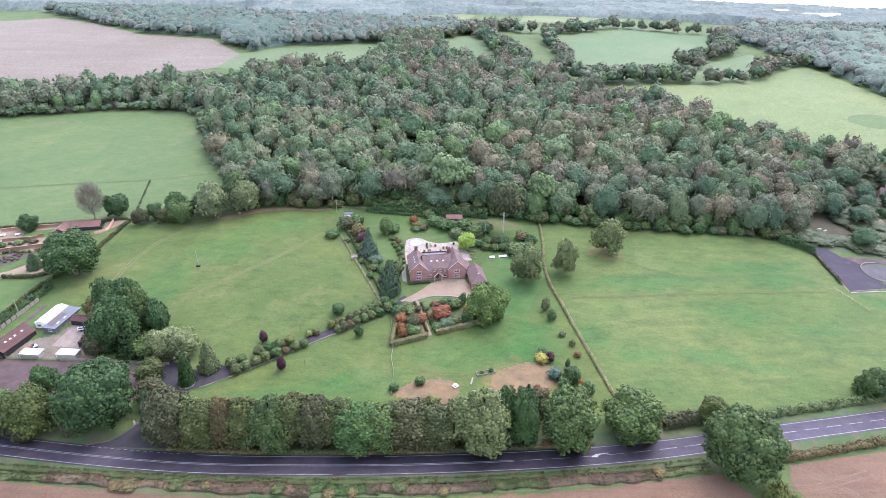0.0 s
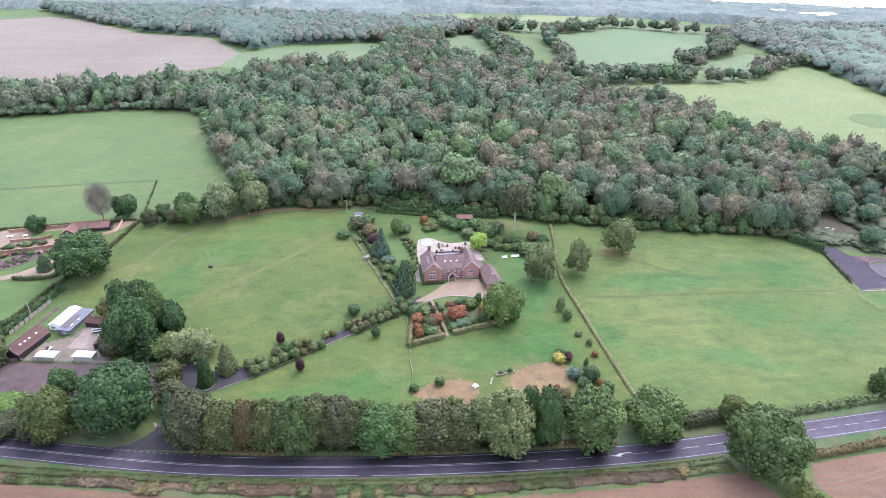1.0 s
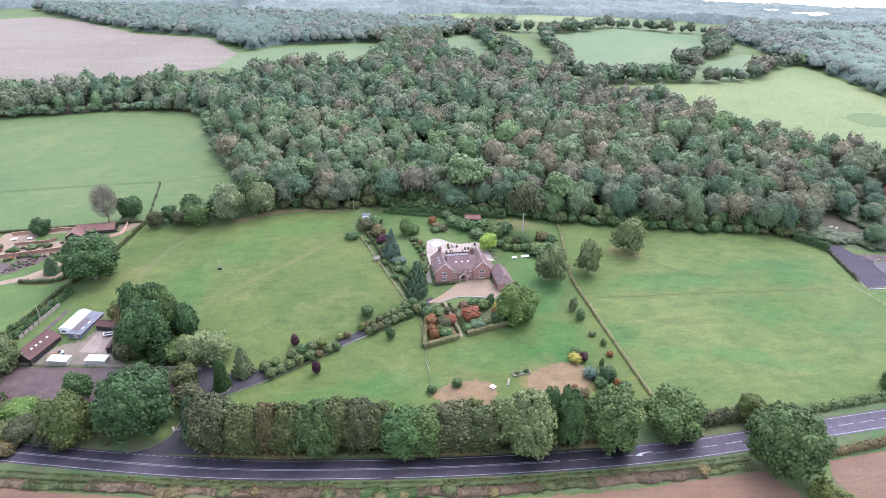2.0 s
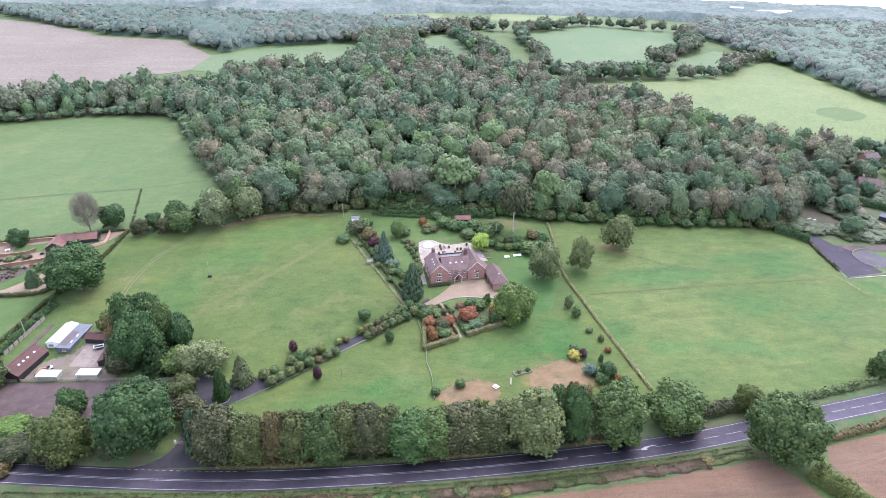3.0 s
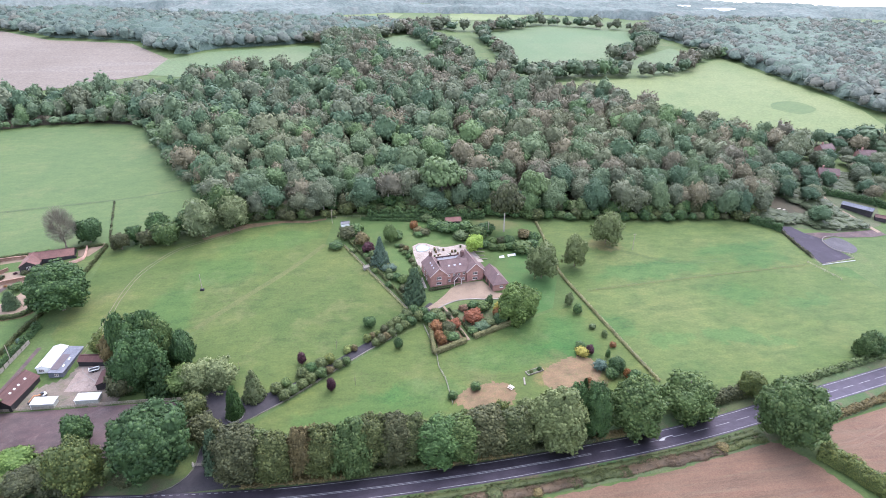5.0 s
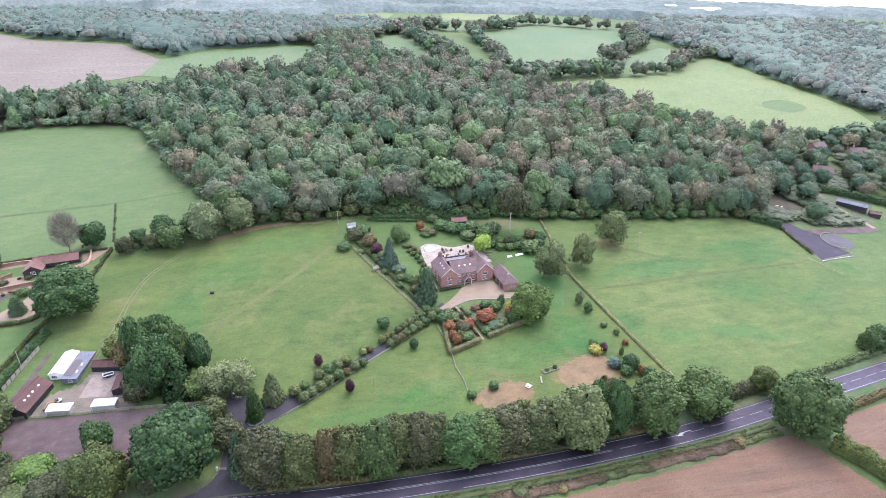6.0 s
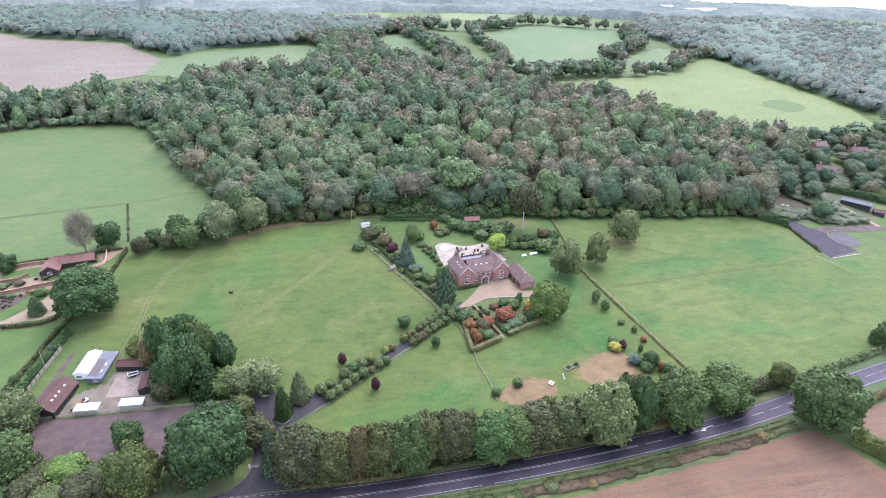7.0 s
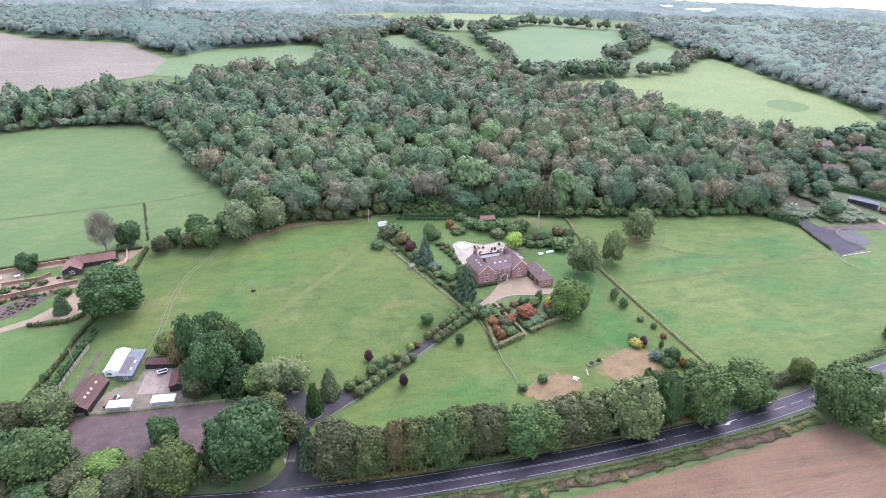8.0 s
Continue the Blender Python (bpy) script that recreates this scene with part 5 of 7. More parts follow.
# ---- fences, hedges, walls ----
TIMBER = surface("weathered_timber", (0.2, 0.17, 0.13), (0.3, 0.26, 0.2), (0.16, 0.14, 0.11), big=0.7, fine=8, rough=0.85, bump=0.3, dist=0.01)
PALEWOOD = surface("pale_timber", (0.170, 0.154, 0.121), (0.210, 0.191, 0.154), (0.121, 0.114, 0.081), big=0.6, fine=8, rough=0.85, bump=0.3, dist=0.01)
DARKT = surface("dark_timber", (0.06, 0.05, 0.04), (0.09, 0.075, 0.06), None, big=0.7, fine=8, rough=0.85)
POST = {}


def post_mesh(tall, w, mat):
    key = (tall, w, mat.name)
    if key not in POST:
        POST[key] = bm_mesh("post", box(-w / 2, w / 2, -w / 2, w / 2, -0.4, tall, bev=0.015), mat)
    return POST[key]


def fence(pts, label, tall=1.25, rails=3, gap=2.7, w=0.13, mat=None, railh=0.09):
    mat = mat or TIMBER
    line = curve_pts(pts, gap)
    ob = thing("fence", (*pts[0], Z(*pts[0])), label=label, category="fence")
    o = ob.matrix_basis.translation
    for x, y in line:
        p = part("post", post_mesh(tall, w, mat), None, ob)
        p.location = Vector((x, y, Z(x, y))) - o
    for k in range(rails):
        bm = bmesh.new()
        zz = tall * (0.92 - 0.33 * k)
        for (x0, y0), (x1, y1) in zip(line, line[1:]):
            a, b = Vector((x0, y0, Z(x0, y0) + zz)) - o, Vector((x1, y1, Z(x1, y1) + zz)) - o
            n = Vector((-(b - a).y, (b - a).x, 0)).normalized() * 0.03
            u = Vector((0, 0, railh / 2))
            vs = [bm.verts.new(p + s * n + t * u) for p in (a, b) for s, t in ((-1, -1), (1, -1), (1, 1), (-1, 1))]
            for i in range(4):
                bm.faces.new((vs[i], vs[(i + 1) % 4], vs[4 + (i + 1) % 4], vs[4 + i]))
        part("rail", bm, mat, ob)
    return ob


TUSSOCK_G = surface("green_tussock", (0.043, 0.068, 0.026), (0.057, 0.080, 0.031), (0.068, 0.083, 0.036), big=0.25, fine=3, bump=0.6, dist=0.1)
STRIP = surface("long_grass", (0.064, 0.076, 0.024), (0.080, 0.087, 0.029), (0.048, 0.068, 0.022), big=0.2, fine=2, bump=0.6, dist=0.1)
F_R = [(56.8, 285), (55.6, 265.7), (52.8, 235), (56.4, 208), (60.8, 180.2), (64.6, 154)]
fence(F_R, "long post-and-rail fence in rough grass", mat=PALEWOOD)
tagged(new("rough_grass", hedge_mesh("rough_grass", curve_pts(F_R, 2.0), 1.3, 0.95, LEAF["drygrass"], 8, 0.8, 0.4, 5, 0.2, 0.2)), "strip of long yellowing grass along the fence", "grass", kind="stuff")
fence([(-52, 270), (-25, 211.5)], "pale post-and-rail fence beside the garden hedge", mat=PALEWOOD, railh=0.14, w=0.18)
tagged(new("rough_grass", hedge_mesh("rough_grass", curve_pts([(-52.3, 270), (-25.3, 211.5)], 2.0), 1.0, 0.6, LEAF["drygrass"], 18, 0.7, 0.4, 5, 0.2, 0.2)), "strip of long yellowing grass along the fence", "grass", kind="stuff")
hedge([(-49.4, 274), (-23, 212.5)], 1.2, 1.5, "hedge", "clipped dark green hedge along the garden")
fence([(61, 216), (112, 221.5), (188, 229.2)], "low wire and post fence across the paddock", 1.0, 1, 4.5, 0.09, railh=0.02, mat=DARKT)
tagged(new("unmown_strip", ribbon("unmown_strip", curve_pts([(61, 216), (112, 221.5), (188, 229.2)], 3.0), 0.3, -0.3, 0.12, STRIP)), "strip of longer unmown grass under the fence", "grass strip", kind="structure")
tagged(new("unmown_strip", ribbon("unmown_strip", curve_pts([(-113.9, 210.5), (-99.5, 227.5), (-78.7, 250.4), (-61.6, 273)], 3.0), 1.8, -1.2, 0.12, STRIP)), "strip of longer unmown grass under the fence", "grass strip", kind="structure")
for off in (0.0, 1.8):
    tagged(new("wheel_track", ribbon("wheel_track", curve_pts([(86, 256), (93.3, 249.6 + off), (100.8, 244.2 + off), (111, 238.6 + off), (123.9, 235.4 + off), (142, 236 + off)], 3.0), 0.16, -0.16, 0.12, TUSSOCK_G)), "faint dark wheel track in the grass", "track", kind="structure")
fence([(-19.4, 199), (-16.9, 181.5), (-17, 172.4), (-15.6, 166), (-15.2, 152.5)], "pale wooden fence down the meadow", mat=PALEWOOD, w=0.16)
fence([(-84.5, 155.5), (-77, 160.2), (-69.8, 165.2), (-57.5, 174.8), (-43.6, 185.3), (-31.5, 193.8)], "pale timber rail along the drive", mat=PALEWOOD, tall=1.0, rails=2)
fence([(-62, 302.3), (-42.6, 301), (0, 296), (20, 293.5)], "wire and post fence before the wood", 1.3, 1, 3.0, 0.12, railh=0.04)
fence([(-175, 174), (-151.5, 172.2), (-128.8, 170.8), (-101, 168.6)], "dark boarded fence round the sand school", 1.3, 4, 2.5, 0.12, railh=0.2)
fence([(-175, 174), (-179, 160), (-181, 150)], "dark timber fence beside the sand school", 1.3, 3)
fence([(191.5, 231.5), (195, 223), (198, 215)], "dark post-and-rail fence by the arena", 1.3, 2, 3.4, 0.18)
fence([(199.5, 229.2), (223, 234.6), (219.4, 242)], "post-and-rail fence round the riding arena", 1.2, 2, 3.0, 0.13)
fence([(197.5, 229.5), (200, 250), (202, 270)], "dark post-and-rail fence beside the arena", 1.2, 2, 3.0, 0.13)
fence([(-188, 341.5), (-250, 335), (-330, 326)], "stock fence across the sheep pasture", 1.0, 1, 6.0, 0.1, railh=0.03, mat=DARKT)
tagged(new("unmown_strip", ribbon("unmown_strip", curve_pts([(-150, 352), (-188, 342.5), (-250, 336), (-330, 327), (-420, 318)], 3.0), 0.9, -0.9, 0.13, TUSSOCK_G)), "strip of longer unmown grass under the fence", "grass strip", kind="structure")
hedge([(-187, 341), (-181, 318), (-175, 296)], 1.0, 0.4, "olive", "low straggling hedge across the pasture", size=0.6)
for pts in ([(-17.6, 180.4), (-3.4, 186.6)], [(0.2, 188.2), (18, 195.8)], [(-17.6, 180.6), (-16.6, 199)]):
    hedge(pts, 1.5, 2.0, "khaki", "clipped khaki-green hedge round the formal garden", size=0.42, leaves=9, leaf=0.16, ragged=0.04, dense=1.3)
hedge([(-6.8, 209.8), (-0.2, 189.5)], 0.8, 0.8, "hedge", "low box hedge beside the garden path", size=0.4)
hedge([(-9.8, 210), (-3.4, 189)], 0.8, 0.8, "hedge", "low box hedge beside the garden path", size=0.4)
hedge([(-42, 297.5), (-11, 293), (4, 291)], 1.4, 1.6, "dark", "dark hedge at the back of the garden")
hedge([(-38, 301.5), (0, 296.5), (28, 293)], 4.2, 3.8, "laurel", "tall green hedge before the wood", size=1.15, leaf=0.34, leaves=12, ragged=0.35)
hedge([(-192, 180), (-188.5, 197.2), (-186.5, 206.7), (-185.3, 217.8), (-182.4, 229), (-176.5, 252), (-173.4, 287)], 1.4, 1.7, "hedge", "dark green field hedge along the lane", size=0.5, leaf=0.2)
hedge([(-184.4, 188), (-182.8, 198), (-180.8, 210), (-178.6, 222)], 1.8, 2.3, "dark", "dark straggling hedge beyond the boarded fence", size=0.6, leaf=0.2, ragged=0.5)
hedge([(-176, 288.5), (-209, 284.5), (-238, 281), (-330, 272)], 1.2, 1.3, "hedge", "low hedge behind the stable wall", size=0.6)
hedge([(77, 140.6), (86, 142.8), (97, 144.5)], 4.5, 3.4, "olive", "olive-brown bramble hedge by the road", size=1.0, leaf=0.3)
hedge([(104, 143.8), (127, 149.4), (150, 154.6), (190, 163.5), (260, 180)], 2.6, 2.0, "grey", "straggling grey-brown hedge along the road", size=0.8, leaf=0.28, ragged=0.35)
hedge([(99.4, 114.6), (103, 109.6), (106, 103.4), (114, 84), (124, 60)], 6.0, 3.2, "turning", "yellow-green hedge between the ploughed fields", size=0.62, leaf=0.2, leaves=9, ragged=0.3)
hedge([(92, 125), (111, 127.6), (148, 136.2), (200, 147.5)], 2.6, 1.6, "brown", "low brown hedge between road and plough", size=0.7, ragged=0.3)
bank = curve_pts([(-200, 127.5), (-160, 121.5), (-120, 117.2), (-80, 114.2), (-40, 112.7), (0, 113.6), (30, 115.8), (60, 119.2), (86, 123.2)], 4.0)
# Brown leafy strip stands for dark soil and shade under the row.
line = along(at_x(-84), at_x(52), 4.0)
line = line + sides(line) * 5.7
for a in range(0, len(line) - 6, 7):
    hedge([tuple(p) for p in line[a : a + 9]], 2.8, 1.0, ("brown", "hedge", "brown", "olive")[a // 7 % 4], "low brown growth standing for dark soil and shade beneath the roadside trees", name="undergrowth", size=0.6, ragged=0.4, seed=a, leaf=0.24)
bk = random.Random(9)
i = 0
while i < len(bank) - 4:
    n = bk.randrange(6, 12)
    seg = [(x + bk.uniform(-0.6, 0.6), y + bk.uniform(-0.8, 0.8)) for x, y in bank[i : i + n]]
    hedge(seg, bk.uniform(2.4, 4.0), bk.uniform(0.45, 0.7), bk.choice(["hedge", "lush", "dead", "oak", "dead"]), "low straggling bramble growth between road and plough", name="bramble", size=0.38, ragged=0.5, dense=0.55, leaf=0.17, seed=i + 3)
    i += n - 2
for k in range(12):
    x, y = bank[bk.randrange(4, len(bank) - 1)]
    T("s", x + bk.uniform(-2, 2), y + bk.uniform(-1.6, 0.6), bk.uniform(1.0, 1.7), bk.uniform(1.6, 3.2), bk.choice(["brown", "olive", "brown", "hedge"]), "scruffy bush on the bank between road and plough", "bank bushes", "shrub")
tagged(new("rough_grass", hedge_mesh("rough_grass", bank + (0.3, 2.8), 2.4, 0.42, LEAF["hedge"], 44, 0.5, 0.45, 6, 0.22, 0.5)), "rough green growth on the road bank", "grass", kind="stuff")
hedge([(188, 277), (197, 270.5), (201, 265)], 4.0, 4.2, "dark", "tall dark clipped hedge by the arena", size=0.9, leaf=0.28)
hedge([(201, 264), (199.5, 250), (198.5, 236)], 1.4, 1.2, "olive", "low scrubby hedge along the arena", size=0.6, ragged=0.3)
# ---- laid surfaces ----
TERRACE = surface("bleached_terrace_stone", (0.205, 0.170, 0.143), (0.270, 0.231, 0.200), (0.150, 0.112, 0.092), big=0.3, fine=2.5, bump=0.2, dist=0.02)
GRAVEL = surface("pink_gravel", (0.153, 0.112, 0.078), (0.185, 0.139, 0.098), (0.136, 0.104, 0.074), big=0.15, fine=6, bump=0.3, dist=0.02)
PAVING = surface("pale_stone_paving", (0.163, 0.148, 0.129), (0.203, 0.187, 0.167), (0.132, 0.109, 0.090), big=0.25, fine=2.5, bump=0.2, dist=0.02)
SAND = surface("brown_sand", (0.060, 0.041, 0.040), (0.075, 0.054, 0.051), (0.090, 0.067, 0.065), mottle=0.22, big=0.08, fine=4, bump=0.5, dist=0.04)
ARENA = surface("dark_arena_rubber", (0.027, 0.023, 0.030), (0.036, 0.030, 0.040), (0.047, 0.039, 0.051), big=0.08, fine=4, bump=0.4, dist=0.04)
YARD = surface("dusty_yard", (0.105, 0.086, 0.066), (0.140, 0.116, 0.092), (0.074, 0.082, 0.044), mottle=0.2, big=0.12, fine=3, bump=0.5, dist=0.05)
RING = surface("grey_ring_sand", (0.050, 0.046, 0.050), (0.066, 0.061, 0.066), (0.080, 0.073, 0.075), big=0.1, fine=4, bump=0.4, dist=0.04)
EARTH = surface("bare_earth", (0.106, 0.072, 0.039), (0.144, 0.098, 0.054), (0.090, 0.087, 0.033), mottle=0.2, big=0.25, fine=3, bump=0.6, dist=0.06)
CONC = surface("old_concrete", (0.166, 0.128, 0.107), (0.221, 0.176, 0.149), (0.133, 0.107, 0.091), big=0.2, fine=3, bump=0.2, dist=0.02)
TRACK = surface("worn_track", (0.105, 0.096, 0.060), (0.135, 0.117, 0.082), (0.070, 0.086, 0.036), big=0.3, fine=2.5, bump=0.4, dist=0.05)


def ground_piece(name, outline, lift, mat, label, smooth=0, step=8.0, rag=0.0):
    return tagged(drape(name, outline, lift, mat, step, smooth, rag), label, name.replace("_", " "), kind="structure")


ground_piece("lawn", [(-49, 273), (-23.5, 212.5), (-14, 214.5), (-17, 226), (-16, 244), (-17.5, 266), (24, 266), (24.5, 246), (16, 232), (27, 212), (16, 205), (19, 197), (40, 205), (53, 235), (55.4, 265), (56, 284), (22, 293), (0, 295.5), (-42, 300), (-60, 300)], 0.09, LAWN, "mown garden lawn round the house")
ground_piece("meadow", [(-82, 155), (-70, 164), (-57, 174), (-43, 184.5), (-31, 193), (-19, 200), (-16.5, 181), (17.5, 194.8), (40, 203), (55, 206), (60, 180), (64, 154), (60, 143), (20, 138), (-40, 137), (-80, 140), (-90, 145), (-90, 150)], 0.07, GRASS_L, "green meadow below the house")
ground_piece("forecourt", [(-16.2, 211.6), (-11, 216), (-6.9, 220.4), (-3.4, 225), (0, 227.6), (4, 229.2), (13, 229.8), (15.4, 224), (16.6, 219.6), (25.5, 217.6), (26.8, 215.4), (22, 214.6), (12, 215), (5, 216), (-2, 215.6), (-8, 213), (-12, 210.4), (-14.4, 209.4)], 0.13, GRAVEL, "pinkish gravel forecourt before the house")
ground_piece("flower_bed", [(-15.8, 206), (-9.8, 208.6), (-4, 189.4), (-15.6, 184)], 0.12, EARTH, "planted bed of bare earth and shrubs")
ground_piece("flower_bed", [(-6, 209), (2, 208.6), (16, 205.6), (18, 197.2), (0.8, 190.6)], 0.12, VERGE, "planted bed thick with shrubs")
ground_piece("garden_path", [(-10.0, 212.8), (-8.6, 212.8), (-1.5, 187.6), (-2.7, 187.2)], 0.16, GRAVEL, "straight garden path to the gate gap")
ground_piece("terrace", [(-17, 258), (-16.8, 265.4), (-13.4, 268.2), (-9, 267.6), (-5, 264.4), (0, 262.6), (5, 263.6), (9.5, 265), (13, 261.4), (15.4, 254), (17.4, 246.4), (11, 245.6), (-15.4, 242), (-16.5, 250)], 0.16, TERRACE, "pale stone terrace behind the house")
ground_piece("sand_school", [(-176, 173.5), (-151.5, 171.6), (-128.8, 170.2), (-104, 168), (-103, 158), (-106, 150), (-124, 145), (-140, 142.5), (-160, 144), (-181, 152)], 0.1, SAND, "purplish brown sand riding school")
ground_piece("farmyard", [(-170, 174), (-151, 172.6), (-134, 171.4), (-135, 184), (-141, 196), (-152, 196), (-156, 188), (-164, 184)], 0.1, YARD, "dusty bare farmyard", 1.2, 8, 1.5)
tagged(new("dirt_path", ribbon("dirt_path", curve_pts([(-173.2, 208.5), (-174.4, 198), (-176, 187), (-177.2, 178)], 2.0), 0.9, -0.9, 0.13, SAND)), "narrow bare earth path behind the barn", "path", kind="structure")
ground_piece("concrete_slab", [(-153.4, 180.6), (-140.4, 178.8), (-143.6, 193), (-152.4, 193.6)], 0.16, CONC, "cracked pinkish concrete yard")
ground_piece("riding_arena", [(203.9, 271), (211.5, 270.4), (214.6, 262.3), (221, 255), (218.6, 248), (220.6, 242.6), (222.6, 235), (200, 229.6), (198.4, 246.3), (200.3, 262)], 0.12, ARENA, "dark grey rubber riding arena")
ground_piece("riding_arena", [(219.6, 253.8), (218.2, 247.2), (220.4, 242.7), (226.5, 239.8), (233.3, 243.1), (235.2, 250), (231, 257)], 0.16, RING, "round paler lunging ring", 2.0)
tagged(new("kerb", ribbon("kerb", curve_pts([(226.5, 239.6), (220.2, 242.6), (218, 247.2), (219.4, 253.8), (224, 257.4), (230, 258)], 1.5), 0.2, -0.2, 0.5, PAVING, 0.5)), "pale board edging of the lunging ring", "edging", kind="structure")
ground_piece("bare_patch", [(20.3, 159.3), (23.4, 165.5), (28, 169), (33.6, 171), (40, 171.6), (45, 168), (44, 160), (39, 156), (25.3, 153.5)], 0.11, EARTH, "patch of bare brown earth", 0.8, 8, 2.4)
ground_piece("bare_patch", [(-15, 154), (-10, 159), (-4.9, 161), (3, 162), (9, 158), (6, 150), (-8, 149)], 0.11, EARTH, "patch of bare brown earth", 0.8, 8, 2.4)
ground_piece("woodside_track", [(-106, 301), (-85, 302.6), (-70, 300.4), (-62, 302.6), (-62, 300.6), (-72, 298), (-86, 300), (-104, 296), (-125, 286), (-127, 288)], 0.12, EARTH, "bare earth track along the wood")
SANDT = curve_pts([(-155, 200), (-153.4, 212), (-152.6, 222.9), (-152.3, 239.1), (-149.3, 256.8), (-142.3, 270.6), (-133.9, 280.1), (-117.6, 289), (-105, 298)], 3.0)
for off in (0.85, -0.85):
    tagged(new("wheel_track", ribbon("wheel_track", SANDT + (off * 0.3 * np.sin(np.arange(len(SANDT)) * 1.3))[:, None] * (0.4, 0.1), off + 0.15, off - 0.15, 0.12, TRACK)), "worn pale wheel track in the grass", "track", kind="structure")
KERB = plain("kerb_stone", (0.14, 0.13, 0.115), rough=0.8)
ground_piece("grass_patch", [(362, 492), (375, 476), (392, 478), (409, 491), (405, 512), (388, 514), (370, 506)], 0.42, GRASS_S, "dark green patch in the pale pasture", 6.0, 20)
ground_piece("island", [(-93.4, 158.5), (-92.5, 161.3), (-89.6, 161.6), (-87.4, 159.4), (-88, 156.4), (-91, 155.4)], 0.2, LAWN, "kerbed grass island in the drive", 1.5)
tagged(new("kerb", ribbon("kerb", curve_pts([(-93.4, 158.5), (-92.5, 161.3), (-89.6, 161.6), (-87.4, 159.4), (-88, 156.4), (-91, 155.4), (-93.4, 158.5)], 1.0), 0.2, -0.2, 0.3, KERB, 0.3)), "pale kerb round the drive island", "kerb", kind="structure")
for pts in ([(-111, 129.6), (-104, 131.4), (-99.4, 136.8), (-98.8, 145)], [(-93, 142), (-91.6, 135.2), (-88, 131), (-82, 128.4)], [(-84, 156.6), (-77, 161.2), (-70, 166.2), (-58, 175.7), (-44, 186.2), (-32, 194.7)]):
    tagged(new("kerb", ribbon("kerb", curve_pts(pts, 2.0), 0.12, -0.12, 0.24, KERB, 0.3)), "pale stone kerb along the drive", "kerb", kind="structure")
tagged(new("kerb", ribbon("kerb", curve_pts([(-13.6, 209.2), (-12, 210.2), (-8, 212.8), (-2, 215.4), (5, 215.8), (12, 214.8), (22, 214.4), (27, 215.2)], 1.5), 0.3, -0.3, 0.2, PAVING, 0.2)), "pale stone edging of the forecourt", "kerb", kind="structure")

hedge([(-13.4, 224.6), (-8, 225.6), (-3.4, 226.4)], 1.3, 0.9, "olive", "low flowering shrubs along the house front", size=0.45)
ground_piece("garden_path", [(-14.2, 226.6), (-16.2, 227), (-18.2, 243), (-16, 243.4)], 0.15, PAVING, "pale stone path beside the house")

# ---- buildings ----
BRICK = surface("red_brick", (0.221, 0.113, 0.094), (0.284, 0.158, 0.124), (0.177, 0.113, 0.106), big=0.4, fine=12, rough=0.85, bump=0.3, dist=0.01)
DARKBRICK = surface("sooty_brick", (0.1, 0.062, 0.056), (0.14, 0.085, 0.074), None, big=0.5, fine=9, bump=0.3, dist=0.01)
ROOF = surface("plum_clay_tiles", (0.086, 0.055, 0.052), (0.118, 0.077, 0.071), (0.070, 0.049, 0.046), big=0.3, fine=7, rough=0.7, bump=0.5, dist=0.03)
ROOFR = surface("red_clay_tiles", (0.127, 0.063, 0.052), (0.161, 0.084, 0.066), (0.098, 0.058, 0.049), big=0.3, fine=7, rough=0.75, bump=0.5, dist=0.03)
RUSTY = surface("rusty_sheet_roof", (0.052, 0.024, 0.021), (0.070, 0.033, 0.028), (0.088, 0.048, 0.040), big=0.2, fine=5, rough=0.7, bump=0.3, dist=0.02, streak=(3, 0.3, 1))
BLACKW = surface("black_boarding", (0.02, 0.018, 0.018), (0.035, 0.03, 0.03), None, big=0.5, fine=9, rough=0.7)
WPAINT = plain("white_paint", (0.78, 0.77, 0.74), rough=0.45, var=0.06)
CREAM = plain("cream_joinery", (0.504, 0.444, 0.396), rough=0.5, var=0.1)
WROOF = plain("white_sheet_roof", (0.34, 0.34, 0.325), rough=0.4, var=0.05)
GREYS = surface("grey_sheet_metal", (0.096, 0.101, 0.115), (0.130, 0.134, 0.154), (0.158, 0.158, 0.168), big=0.4, fine=5, rough=0.85, bump=0.1, metal=0.2)
SAGE = plain("sage_boarding", (0.28, 0.29, 0.25), rough=0.8)
LEAD = plain("lead_flat_roof", (0.1, 0.1, 0.11), rough=0.6)
# Near-black: shade inside doorways put into colour; also the dark trough.
DARKIN = plain("doorway_shade_trough_black", (0.012, 0.011, 0.011), rough=0.8)
DOORB = plain("dark_stained_door", (0.05, 0.035, 0.028), rough=0.6)
SKYLIGHT = plain("skylight_glass", (0.3, 0.3, 0.32), rough=0.15, var=0.05)
gm, _, _, gp = node_mat("window_glass")
gp.inputs["Base Color"].default_value, gp.inputs["Roughness"].default_value, gp.inputs["Specular IOR Level"].default_value = (0.02, 0.024, 0.028, 1), 0.06, 0.8
GLASS = gm

def gable_block(x0, x1, y0, y1, eave, ridge, along="y", base=-1.5):
    """Walls of a block with gables at both ends, the ridge along y or x."""
    if along == "y":
        m = (x0 + x1) / 2
        return poly_prism([(x0, 0, base), (x1, 0, base), (x1, 0, eave), (m, 0, ridge), (x0, 0, eave)], (0, y0, 0), (0, y1, 0))
    m = (y0 + y1) / 2
    return poly_prism([(0, y0, base), (0, y1, base), (0, y1, eave), (0, m, ridge), (0, y0, eave)], (x0, 0, 0), (x1, 0, 0))


